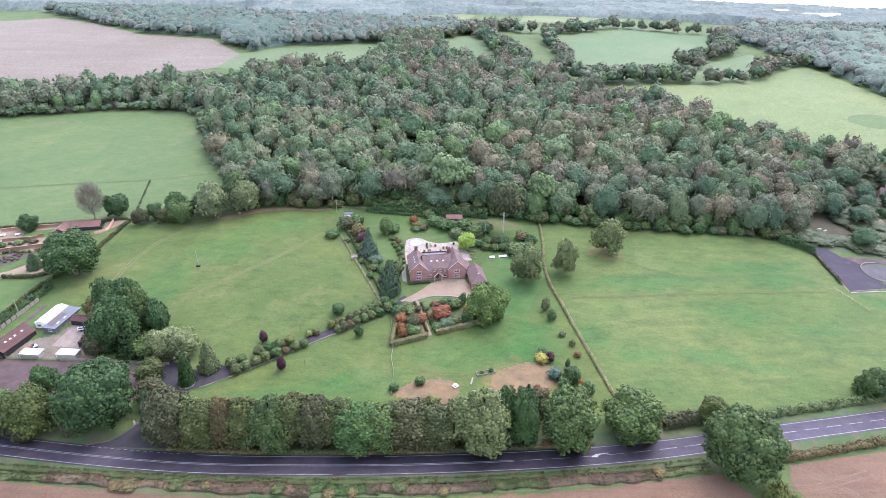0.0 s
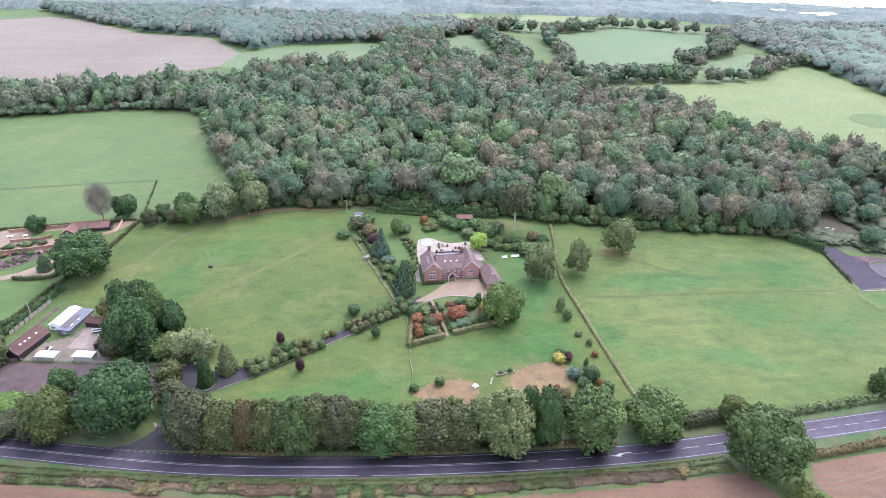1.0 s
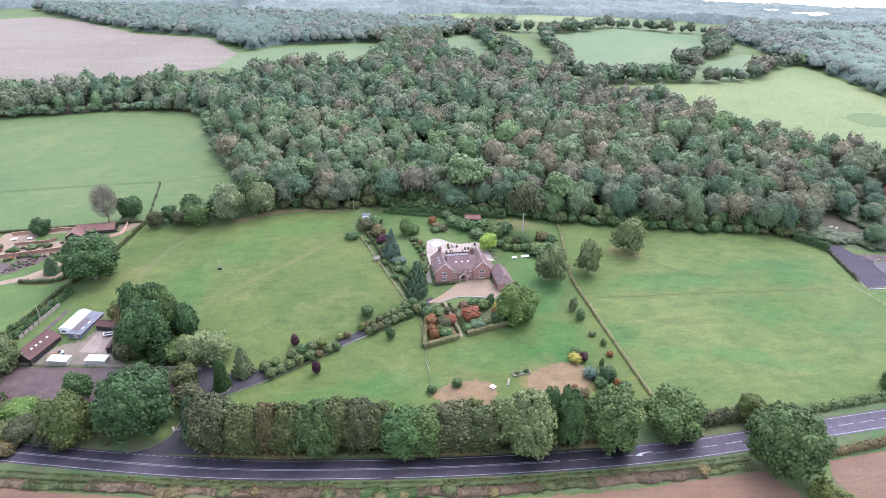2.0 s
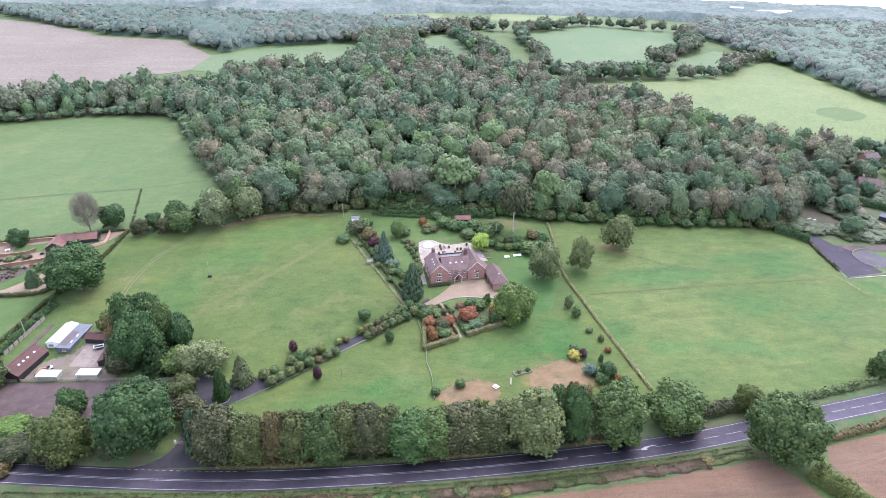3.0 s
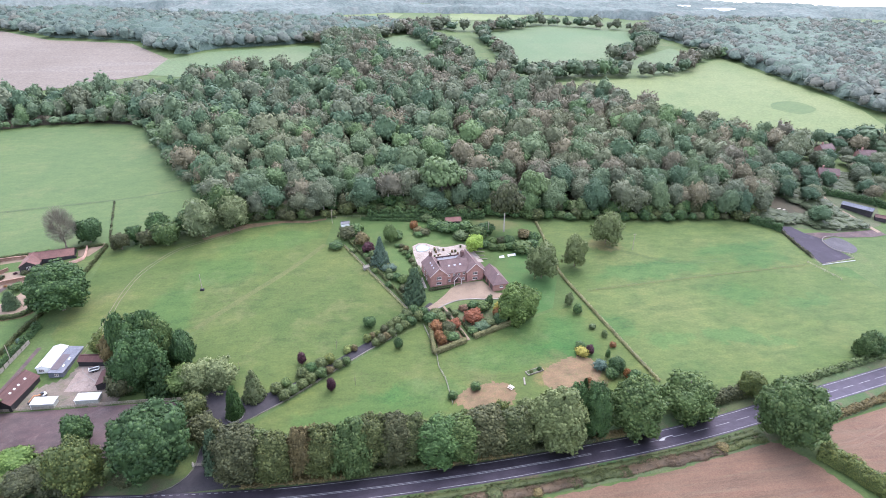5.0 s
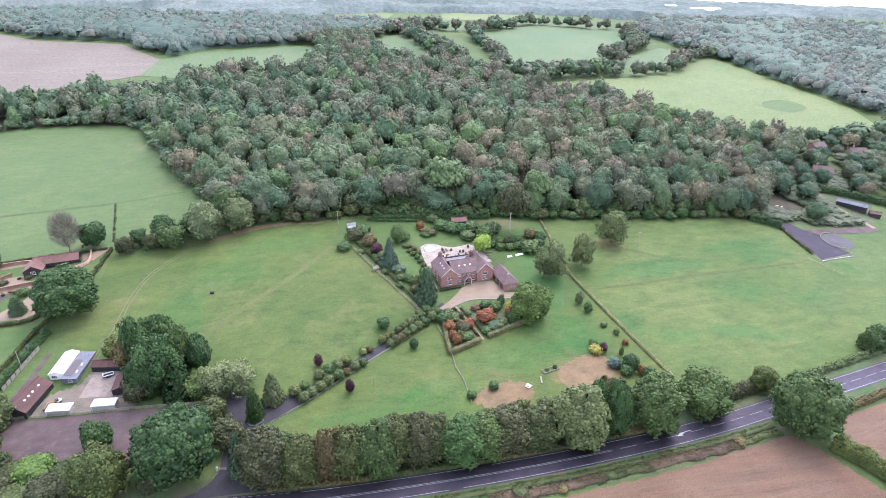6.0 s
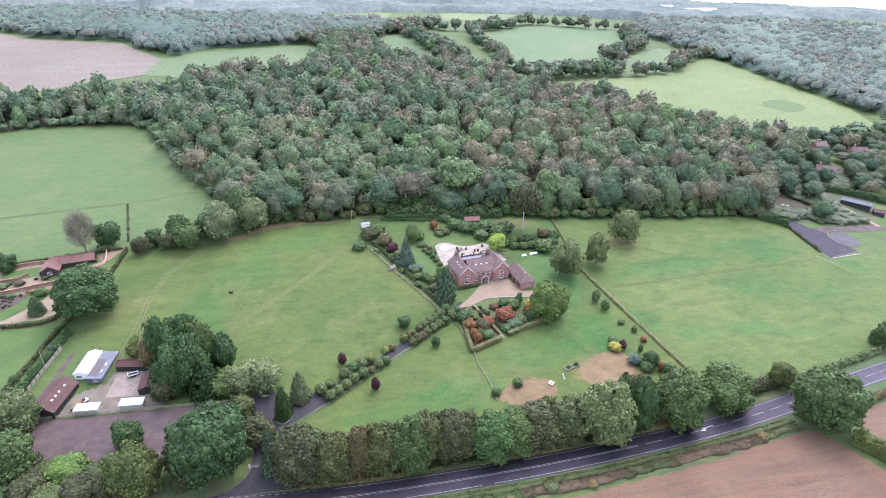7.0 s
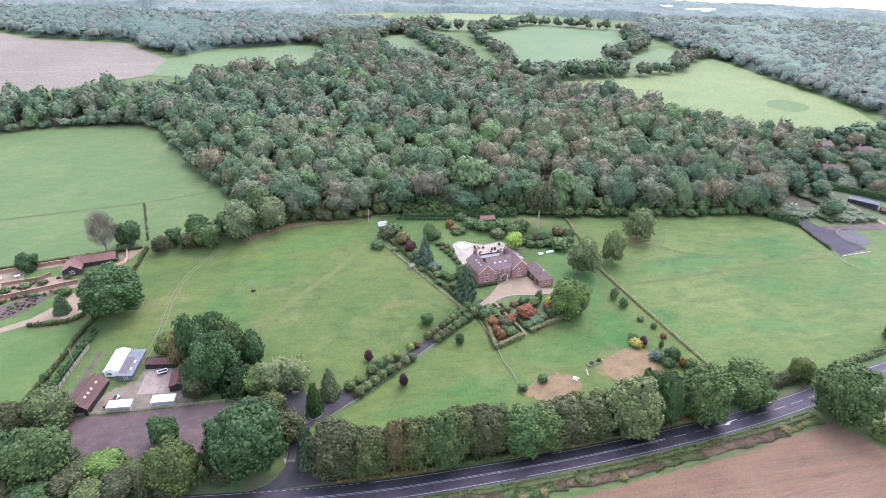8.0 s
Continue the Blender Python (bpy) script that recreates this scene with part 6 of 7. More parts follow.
def gable_roof(parent, mat, x0, x1, y0, y1, eave, ridge, along="y", over=0.45, thick=0.2, label=""):
    """Two roof slopes with overhang, each a slab of its own."""
    if along == "y":
        m, s = (x0 + x1) / 2, (ridge - eave) / ((x1 - x0) / 2)
        for e, sg in ((x0, -1), (x1, 1)):
            ex = e + sg * over
            part("roof_slope", slab([(ex, y0 - over, eave - s * over + 0.22), (ex, y1 + over, eave - s * over + 0.22), (m, y1 + over, ridge + 0.22), (m, y0 - over, ridge + 0.22)], thick), mat, parent, label)
        part("ridge", box(m - 0.14, m + 0.14, y0 - over, y1 + over, ridge + 0.14, ridge + 0.34, bev=0.05), mat, parent)
    else:
        m, s = (y0 + y1) / 2, (ridge - eave) / ((y1 - y0) / 2)
        for e, sg in ((y0, -1), (y1, 1)):
            ey = e + sg * over
            part("roof_slope", slab([(x0 - over, ey, eave - s * over + 0.22), (x1 + over, ey, eave - s * over + 0.22), (x1 + over, m, ridge + 0.22), (x0 - over, m, ridge + 0.22)], thick), mat, parent, label)
        part("ridge", box(x0 - over, x1 + over, m - 0.14, m + 0.14, ridge + 0.14, ridge + 0.34, bev=0.05), mat, parent)


def window(parent, at, w, h, lights=3, face="front", sill=True):
    """A white casement window: frame with mullions, a pane to each light, a sill."""
    ob = new("window")
    ob.parent = parent
    ob.matrix_basis = pose(*at, 0, 0, {"front": 0, "left": -90, "right": 90, "back": 180}[face])
    bm = bmesh.new()
    f = 0.09
    for a in ((-w / 2, w / 2, 0, f), (-w / 2, w / 2, h - f, h), (-w / 2, -w / 2 + f, f, h - f), (w / 2 - f, w / 2, f, h - f)):
        add_box(bm, a[0], a[1], -0.09, 0.06, a[2], a[3])
    for k in range(1, lights):
        x = -w / 2 + w * k / lights
        add_box(bm, x - 0.035, x + 0.035, -0.08, 0.05, f, h - f)
    add_box(bm, -w / 2 + f, w / 2 - f, -0.07, 0.04, h * 0.62 - 0.04, h * 0.62 + 0.04)
    part("window_frame", bm, CREAM, ob)
    for k in range(lights):
        x0, x1 = -w / 2 + w * k / lights, -w / 2 + w * (k + 1) / lights
        part("pane", box(x0 + 0.05, x1 - 0.05, -0.03, 0.02, f, h - f), GLASS, ob)
    if sill:
        part("window_sill", box(-w / 2 - 0.1, w / 2 + 0.1, -0.2, 0.02, -0.09, 0.0), CREAM, ob)
    return ob


def on_slope(parent, name, u, half, y, x_eave, x_ridge, z_eave, z_ridge, axis, mat, label=""):
    """A skylight of size half*2 lying on a slope: u along the eave, y the share of the way up."""
    a = x_eave + (x_ridge - x_eave) * y
    z = z_eave + (z_ridge - z_eave) * y + 0.28
    ang = math.degrees(math.atan2(z_ridge - z_eave, x_ridge - x_eave))
    bm = bmesh.new()
    add_box(bm, -half * 0.75, half * 0.75, -half, half, -0.04, 0.06, bev=0.02)
    o = part(name, bm, mat, parent, label)
    o.matrix_basis = pose(a, u, z, 0, -ang, 0) if axis == "x" else pose(u, a, z, ang, 0, 0) @ pose(0, 0, 0, 0, 0, 90)
    return o


HX, HY, HA = -12.5, 227.2, 8.7
house = thing("house", (HX, HY, 9.9), HA, "large red-brick country house with plum-tiled gabled roofs", "house")
for x0 in (0.0, 18.1):
    part("wall", gable_block(x0, x0 + 8.2, 0, 15, 5.4, 9.1), BRICK, house)
    gable_roof(house, ROOF, x0, x0 + 8.2, 0, 15, 5.4, 9.1)
    for y in (-0.5, 15.35):
        for sg in (-1, 1):
            m = x0 + 4.1
            part("bargeboard", poly_prism([(m, y, 9.34), (m + sg * 4.62, y, 5.14), (m + sg * 4.62, y, 4.92), (m, y, 9.1)], (0, 0, 0), (0, 0.12, 0)), CREAM, house, "cream bargeboard")
    window(house, (x0 + 4.1, -0.02, 3.3), 2.3, 1.5, 3)
    window(house, (x0 + 4.1, -0.02, 0.7), 2.4, 1.3, 3)
    part("gable_lintel", box(x0 + 2.6, x0 + 5.6, -0.06, 0.02, 2.6, 2.9), BRICK, house)
part("wall", box(8.2, 18.1, 1.2, 13.5, -1.5, 5.2), BRICK, house)
gable_roof(house, ROOF, 6.4, 19.9, 1.2, 13.4, 5.2, 9.2, "x", 0.3)
part("wall", box(6, 20.5, 13.5, 17.5, -1.5, 5.0), BRICK, house)
part("flat_roof", box(5.8, 20.7, 13.6, 17.8, 5.0, 5.35, bev=0.05), LEAD, house, "dark flat roof at the rear")
part("parapet", box(5.8, 20.7, 17.5, 17.85, 5.35, 5.9, bev=0.04), ROOF, house)
for x in (9.4, 11.9, 14.4, 16.9):
    window(house, (x, 1.18, 3.6), 1.15, 1.1, 2)
for x in (9.6, 16.6):
    window(house, (x, 1.18, 0.7), 1.3, 1.3, 2)
for x in (10.4, 13.2, 16.0):
    on_slope(house, "skylight", x, 0.5, 0.52, 1.2, 7.3, 5.2, 9.2, "y", SKYLIGHT, "white-framed skylight")
for y in (3.6, 6.2, 8.8):
    on_slope(house, "skylight", y, 0.48, 0.6, 0.0, 4.1, 5.4, 9.1, "x", SKYLIGHT, "white-framed skylight")
on_slope(house, "skylight", 10.5, 0.7, 0.55, 26.3, 22.2, 5.4, 9.1, "x", SKYLIGHT, "white-framed skylight")
for k, (x, y, z) in enumerate(((4.1, 14.2, 10.7), (20.0, 13.0, 9.9))):
    bm = box(x - 0.75, x + 0.75, y - 0.55, y + 0.55, 6.0, z)
    add_box(bm, x - 0.88, x + 0.88, y - 0.68, y + 0.68, z - 0.35, z - 0.1)
    for d in (-0.4, 0.4):
        bmesh.ops.create_cone(bm, cap_ends=True, segments=10, radius1=0.18, radius2=0.15, depth=0.6, matrix=Matrix.Translation((x + d, y, z + 0.3)))
    part("chimney", bm, DARKBRICK, house)
for x in (3, 5.2):
    window(house, (-0.02, x * 2, 3.4), 1.3, 1.4, 2, "left")
    window(house, (-0.02, x * 2, 0.7), 1.4, 1.5, 2, "left")
# porch
for x in (11.4, 14.8):
    part("porch_post", box(x - 0.12, x + 0.12, -1.4, -1.16, -0.4, 2.5), CREAM, house)
gable_roof(house, ROOF, 11.2, 15.0, -1.5, 1.2, 2.5, 4.3, "y", 0.25, 0.14)
for sg in (-1, 1):
    part("bargeboard", poly_prism([(13.1, -1.8, 4.52), (13.1 + sg * 2.2, -1.8, 2.44), (13.1 + sg * 2.2, -1.8, 2.2), (13.1, -1.8, 4.24)], (0, 0, 0), (0, 0.1, 0)), CREAM, house, "cream bargeboard")
part("front_door", box(12.4, 13.8, 1.1, 1.18, 0, 2.2), DOORB, house, "dark front door")
part("plinth", box(-0.06, 26.36, -0.07, 0.0, -1.5, 0.45), BRICK, house)
# garage wing
garage = thing("garage", (HX, HY, 9.9), HA, "low brick garage wing with a hipped tiled roof", "garage")
part("wall", box(27.2, 34.6, -11.0, 3.4, -1.8, 2.7), BRICK, garage)
e, r = 2.6, 6.0
xa, xb, ya, yb, xm = 26.8, 35.0, -11.4, 3.8, 30.9
for pts in ([(xa, ya, e), (xa, yb, e), (xm, yb, r), (xm, -6.6, r)], [(xb, ya, e), (xb, yb, e), (xm, yb, r), (xm, -6.6, r)], [(xa, ya, e), (xb, ya, e), (xm, -6.6, r)], [(xm - 4.1, yb, e), (xb, yb, e), (xm, yb - 0.1, r)]):
    part("roof_slope", slab([(x, y, z + 0.2) for x, y, z in pts], 0.18), ROOF, garage)
part("gablet", poly_prism([(xm - 0.8, 0, r - 0.55), (xm + 0.8, 0, r - 0.55), (xm, 0, r + 0.45)], (0, -7.3, 0), (0, -7.15, 0)), CREAM, garage, "white gablet")
part("link_wall", box(26.3, 29.2, 3.4, 11.0, -1.5, 2.9), BRICK, garage)
part("link_roof", slab([(26.1, 3.6, 4.4), (29.6, 3.6, 2.9), (29.6, 11.4, 2.9), (26.1, 11.4, 4.4)], 0.2), ROOF, garage)
for y in (-8.6, -4.6, -0.6):
    part("garage_door", box(27.12, 27.2, y - 1.4, y + 1.4, -0.6, 2.1), DOORB, garage, "dark garage door")
    part("brick_pier", box(27.0, 27.22, y + 1.4, y + 2.6, -1.5, 2.6), BRICK, garage)
window(garage, (31.2, -11.02, 0.9), 1.7, 1.1, 2)

for x in (8.4, 11.4, 14.6, 17.6):
    part("dormer", box(x - 0.2, x + 0.2, 17.0, 17.4, 5.3, 6.2, bev=0.05), ROOF, house, "small dark rooftop vent box")
# terrace things
POOLW = plain("pale_pool_water", (0.22, 0.38, 0.41), rough=0.3, var=0.05, spec=0.15)
pool = thing("swimming_pool", label="small pale blue swimming pool in the terrace", category="pool")
ring = [(-14.8, 260.2), (-15.0, 264.2), (-13.0, 266.2), (-10.4, 265.8), (-7.8, 263.0), (-9.8, 260.2), (-12.4, 259.4)]
water = drape("pool_water", ring, 0.22, POOLW, 4.0, 1.0)
water.parent = pool
part("pool_rim", ribbon("pool_rim", curve_pts(ring + ring[:1], 1.0), 0.2, -0.2, 0.26, TERRACE, 0.2), None, pool)
for x0, y0, w in ((17.2, 256, 5.4), (16.6, 252.5, 5.0), (17.6, 249, 4.6), (17.4, 259.6, 5.2)):
    o = new("terrace_step", bm_mesh("terrace_step", box(-w / 2, w / 2, -0.14, 0.14, 0, 0.3, bev=0.03), PALEWOOD))
    o.matrix_basis = pose(x0, y0, Z(x0, y0) + 0.2, 0, 0, -14)
    tagged(o, "pale timber step of the terrace stair", "step", "terrace steps")
tr = random.Random(12)
STONE = plain("garden_stone", (0.3, 0.27, 0.225), rough=0.85)
for i in range(26):
    x, y = tr.uniform(-7, 14), tr.uniform(248, 262)
    bm = box(-0.5, 0.5, -0.5, 0.5, 0, 0.5, bev=0.12)
    bmesh.ops.create_icosphere(bm, subdivisions=2, radius=0.62, matrix=Matrix.Translation((0, 0, 0.85)))
    o = new("planter", bm_mesh("planter", bm, (EARTH, STONE, LEAF["hedge"])[i % 3]))
    o.matrix_basis = pose(x, y, Z(x, y) + 0.17, 0, 0, i * 31)
    tagged(o, "low planted tub on the terrace", "planter", "terrace tubs")
for x, y, w in ((27.6, 249.2, 2.6), (33.2, 250.4, 4.4)):
    o = thing("garden_bench", (x, y, Z(x, y)), 12, "white garden bench on the lawn", "bench", "garden benches")
    part("seat", box(-w / 2, w / 2, -0.5, 0.4, 0.4, 0.52, bev=0.02), WPAINT, o)
    part("backrest", box(-w / 2, w / 2, 0.38, 0.48, 0.5, 1.1, bev=0.02), WPAINT, o)
    for sx in (-1, 1):
        for sy in (-0.4, 0.35):
            part("leg", box(sx * w / 2 * 0.9 - 0.06, sx * w / 2 * 0.9 + 0.06, sy - 0.05, sy + 0.05, -0.1, 0.42), WPAINT, o)


def shed(name, at, rz, w, d, eave, ridge, wall, roof, label, along="x", doors=(), category="shed"):
    """A plain farm building: walls, two roof slopes, near-black plates for the shade in doorways."""
    o = thing(name, (*at, Z(*at)), rz, label, category)
    part("wall", gable_block(0, w, 0, d, eave, ridge, along), wall, o)
    gable_roof(o, roof, 0, w, 0, d, eave, ridge, along, 0.3, 0.12)
    for side, p0, p1, h in doors:
        if side == "front":
            part("doorway_shade", box(p0, p1, -0.05, 0.05, -0.3, h), DARKIN, o)
        elif side == "right":
            part("doorway_shade", box(w - 0.05, w + 0.05, p0, p1, -0.3, h), DARKIN, o)
        else:
            part("doorway_shade", box(-0.05, 0.05, p0, p1, -0.3, h), DARKIN, o)
    return o


barn = shed("barn", (-175.4, 174.6), -9, 8.6, 15.5, 3.2, 6.0, BLACKW, RUSTY, "dark boarded barn with a rusty red sheet roof", "y", [("right", 1.5, 4.5, 2.5), ("right", 6, 11.5, 2.5)], "barn")
for y in (4.2, 6.4, 8.6, 12.0):
    on_slope(barn, "roof_light", y, 0.42, 0.55, 8.6, 4.3, 3.2, 6.0, "x", WROOF, "pale roof light")
wshed = shed("long_shed", (-167.2, 192.6), -3, 5.0, 13.6, 2.5, 3.3, WPAINT, WROOF, "long white shed with a white roof", "y")
window(wshed, (1.75, -0.02, 0.9), 1.8, 1.0, 3)
BROWNFELT = plain("brown_roof_felt", (0.075, 0.058, 0.06), rough=0.85)
gshed = thing("stable_block", (-161.9, 189.4, Z(-161.9, 189.4)), -4, "grey metal clad building with a two-tone roof", "shed")
part("wall", box(0.1, 5.2, 0, 16.0, -1, 2.3), GREYS, gshed)
part("roof", slab([(0.0, -0.3, 2.75), (5.5, -0.3, 2.35), (5.5, 16.3, 2.35), (0.0, 16.3, 2.75)], 0.18), GREYS, gshed, "grey sheet roof")
part("roof_patch", slab([(0.3, 1.6, 2.8), (3.0, 1.6, 2.62), (3.0, 11, 2.62), (0.3, 11, 2.8)], 0.1), BROWNFELT, gshed, "brown felt roof patch")
for k in (3.0, 6.2):
    o = part("roof_light", box(-0.3, 0.3, -0.8, 0.8, 0, 0.1), WROOF, gshed, "white roof light")
    o.matrix_basis = pose(3.9, k * 1.3, 2.56, 0, 4, 8)
window(gshed, (3.0, -0.02, 0.9), 1.4, 1.0, 2)
shed("stable", (-153.2, 194.2), -8, 11.5, 4.4, 2.4, 3.6, BLACKW, RUSTY, "brown timber stable with dark open fronts", "x", [("front", 0.8, 4.6, 1.9), ("front", 5.4, 10.6, 1.9)], "stable")
shed("stable", (-141.6, 179.4), 4, 5.4, 8.2, 2.4, 3.4, BLACKW, RUSTY, "dark timber stable beside the concrete yard", "y", [("left", 1, 3.2, 2.0), ("left", 4.4, 7, 2.0)], "stable")
for x, y, rz in ((-160.9, 173.3, -4), (-146.3, 172.8, -3)):
    o = thing("field_shelter", (x, y, Z(x, y)), rz, "sage boarded field shelter with a white roof", "shelter", "field shelters")
    part("wall", box(0, 7.6, 0, 3.2, -0.4, 2.2), SAGE, o)
    part("roof", slab([(-0.2, -0.3, 2.4), (7.8, -0.3, 2.4), (7.8, 3.5, 2.65), (-0.2, 3.5, 2.65)], 0.14), WROOF, o, "white sheet roof")
    part("corner_post", box(-0.06, 0.06, -0.06, 0.06, -0.4, 2.3), WPAINT, o)
for pts in ([(-151.6, 193.2), (-149.6, 189.4), (-146, 186.4), (-142.4, 182.4)], [(-153, 181.6), (-150.6, 184.6), (-146.6, 187.2)], [(-147, 187), (-144.2, 190.4), (-143.8, 192.6)]):
    tagged(new("concrete_crack", ribbon("concrete_crack", curve_pts(pts, 0.8) + np.random.default_rng(4).normal(size=curve_pts(pts, 0.8).shape) * 0.12, 0.13, -0.13, 0.175, PAVING)), "pale patched crack in the concrete yard", "crack", kind="structure")
# little orange digger
ORANGE = plain("orange_machine_paint", (0.34, 0.16, 0.07), rough=0.4)
BLACKR = plain("black_rubber", (0.025, 0.025, 0.025), rough=0.8)
dig = thing("excavator", (-159.6, 179.6, Z(-159.6, 179.6) + 0.1), 147, "small orange excavator with its arm stretched out", "excavator")
for sx in (-0.75, 0.75):
    part("track", box(sx - 0.22, sx + 0.22, -1.2, 1.2, 0.0, 0.6, bev=0.2), BLACKR, dig)
part("body", box(-0.85, 0.85, -1.3, 0.7, 0.65, 1.5, bev=0.15), WPAINT, dig, "white engine body")
part("cab", box(-0.8, 0.2, -0.2, 0.9, 1.5, 2.6, bev=0.12), GLASS, dig)
for a, b, r in (((0.35, 0.7, 1.2), (0.35, 3.6, 2.8), 0.3), ((0.35, 3.5, 2.8), (0.35, 6.2, 1.2), 0.26)):
    bm = bmesh.new()
    tube(bm, [a, b], [r, r * 0.8], 6)
    part("boom", bm, ORANGE, dig, "orange arm")
part("bucket", box(-0.1, 0.8, 5.9, 6.7, 0.1, 1.2, bev=0.15), BLACKR, dig)
dig.matrix_basis = dig.matrix_basis @ Matrix.Diagonal((0.8, 0.8, 0.8, 1))
cart = thing("trailer", (-146.4, 190.6, Z(-146.4, 190.6) + 0.1), 20, "flat trailer with white boards and a dark bed on the concrete", "trailer")
part("bed", box(-1.7, 1.7, -0.95, 0.95, 0.6, 0.8, bev=0.03), BLACKR, cart, "dark flat bed")
part("headboard", box(-1.75, -1.6, -0.95, 0.95, 0.8, 1.5, bev=0.02), WPAINT, cart)
part("tailboard", box(1.6, 1.75, -0.95, 0.95, 0.8, 1.2, bev=0.02), WPAINT, cart)
for sy in (-0.95, 0.9):
    part("side_board", box(-1.7, 1.7, sy, sy + 0.05, 0.8, 1.2), WPAINT, cart)
for sx in (-0.4, 0.5):
    for sy in (-1.0, 1.0):
        bm = bmesh.new()
        bmesh.ops.create_cone(bm, cap_ends=True, segments=14, radius1=0.35, radius2=0.35, depth=0.2, matrix=Matrix.Translation((sx, sy, 0.35)) @ Matrix.Rotation(radians(90), 4, "X"))
        part("wheel", bm, BLACKR, cart)
# pale boarded screen fence left of the barn
scr = thing("board_fence", (-181.8, 189.2, Z(-181.8, 189.2)), label="pale tall boarded fence beside the hedge", category="fence")
sl = curve_pts([(-181.8, 189.2), (-180.3, 200), (-178.3, 212.2)], 2.4)
bmesh_board = bm_mesh("board", box(-0.05, 0.05, -1.15, 1.15, -0.3, 2.0, bev=0.02), PALEWOOD)
for (x0, y0), (x1, y1) in zip(sl, sl[1:]):
    p = part("panel", bmesh_board, None, scr)
    p.matrix_basis = pose((x0 + x1) / 2 + 181.8, (y0 + y1) / 2 - 189.2, Z(x0, y0) - Z(-181.8, 189.2), 0, 0, math.degrees(math.atan2(y1 - y0, x1 - x0)) - 90)

# ---- neighbouring walled garden ----
stl = shed("stable_range", (-206.5, 268.0), 9, 8.0, 10.5, 3.0, 5.4, BLACKW, ROOFR, "black boarded stable with a red tiled roof", "y", [("left", 2, 4, 2)], "stable")
window(stl, (4.0, -0.02, 1.2), 2.0, 1.6, 3)
shed("stable_range", (-204.5, 274.0), 12, 19.0, 7.0, 2.8, 5.0, BLACKW, ROOFR, "long red-tiled stable range beside the pasture", "x", [("front", 6, 20, 2.0)], "stable")
GWALL = surface("old_garden_brick", (0.259, 0.158, 0.115), (0.324, 0.205, 0.154), (0.360, 0.264, 0.211), big=0.4, fine=8, bump=0.3, dist=0.02)


def wall_run(pts, tall, label, mat=None, width=0.4):
    line = curve_pts(pts, 2.5)
    ob = new("garden_wall", ribbon("garden_wall", line, width / 2, -width / 2, tall, mat or GWALL, tall + 0.5))
    return tagged(ob, label, "wall")


ground_piece("gravel_yard", [(-245, 280), (-210, 281), (-206, 266), (-196.5, 262), (-196.5, 258), (-209, 255.5), (-245, 250)], 0.1, GRAVEL, "sandy gravel yard and paths of a walled garden")
ground_piece("gravel_drive", [(-250, 243), (-228, 235.6), (-219.2, 232.6), (-209.3, 236.8), (-202.2, 244), (-199, 248.2), (-196.6, 256.5), (-190, 256.5), (-187.5, 244), (-189.4, 237.3), (-194.3, 233.9), (-200.6, 234.6), (-208.5, 232.4), (-217.8, 229.2), (-250, 237)], 0.12, GRAVEL, "sandy gravel drive sweeping to the garden")
ground_piece("flower_bed", [(-209, 229.8), (-197.3, 229.4), (-189.6, 230.4), (-186, 233.4), (-187.6, 236.4), (-191, 233.2), (-197.3, 231.6), (-208, 231.8)], 0.11, EARTH, "bare reddish soil below the hedge")
ground_piece("lawn", [(-226, 276), (-209, 279), (-206.5, 270), (-224, 268)], 0.14, LAWN, "small lawn inside the walled garden")
ground_piece("lawn", [(-250, 246), (-228, 240), (-221.1, 237.6), (-214.9, 240), (-207.6, 246.5), (-204.4, 254), (-202.6, 252), (-203.7, 247.5), (-209.6, 237.9), (-219.4, 234.2), (-250, 244)], 0.14, LAWN, "curved lawn beside the gravel drive")
ground_piece("flower_bed", [(-250, 252), (-223.4, 249), (-218.4, 255.1), (-206.5, 255.6), (-209.4, 248.6), (-216, 241.4), (-221.4, 238.6), (-250, 248)], 0.13, SAND, "dug flower bed with dark plants")
ground_piece("lawn", [(-178, 232), (-182, 205), (-190, 182), (-200, 166), (-280, 170), (-280, 232), (-232, 232), (-214, 237), (-200, 243), (-188, 250)], 0.07, LAWN, "green lawn beside the neighbouring garden")
ground_piece("gravel_yard", [(-187, 285), (-181, 287.6), (-176.2, 291.5), (-175.2, 288), (-179.6, 278.3), (-184.6, 279)], 0.11, GRAVEL, "sandy gravel beside the stable")
wall_run([(-240, 277), (-209, 281), (-207, 271)], 1.8, "old brick wall at the back of the garden")
wall_run([(-232, 266), (-216, 268), (-213, 271)], 1.8, "old brick garden wall")
wall_run([(-232, 254), (-215, 257.6), (-198, 261.6)], 2.0, "long pinkish brick garden wall")
wall_run([(-246, 252.5), (-232, 254)], 2.4, "white rendered garden wall", WPAINT)
wall_run([(-183, 287), (-181, 276), (-186, 272)], 1.6, "brick wall beside the stable yard")
hedge([(-208, 231), (-197.3, 230.6), (-190.4, 231.8), (-186.9, 235)], 1.5, 1.6, "hedge", "clipped hedge round the gravel", size=0.6)
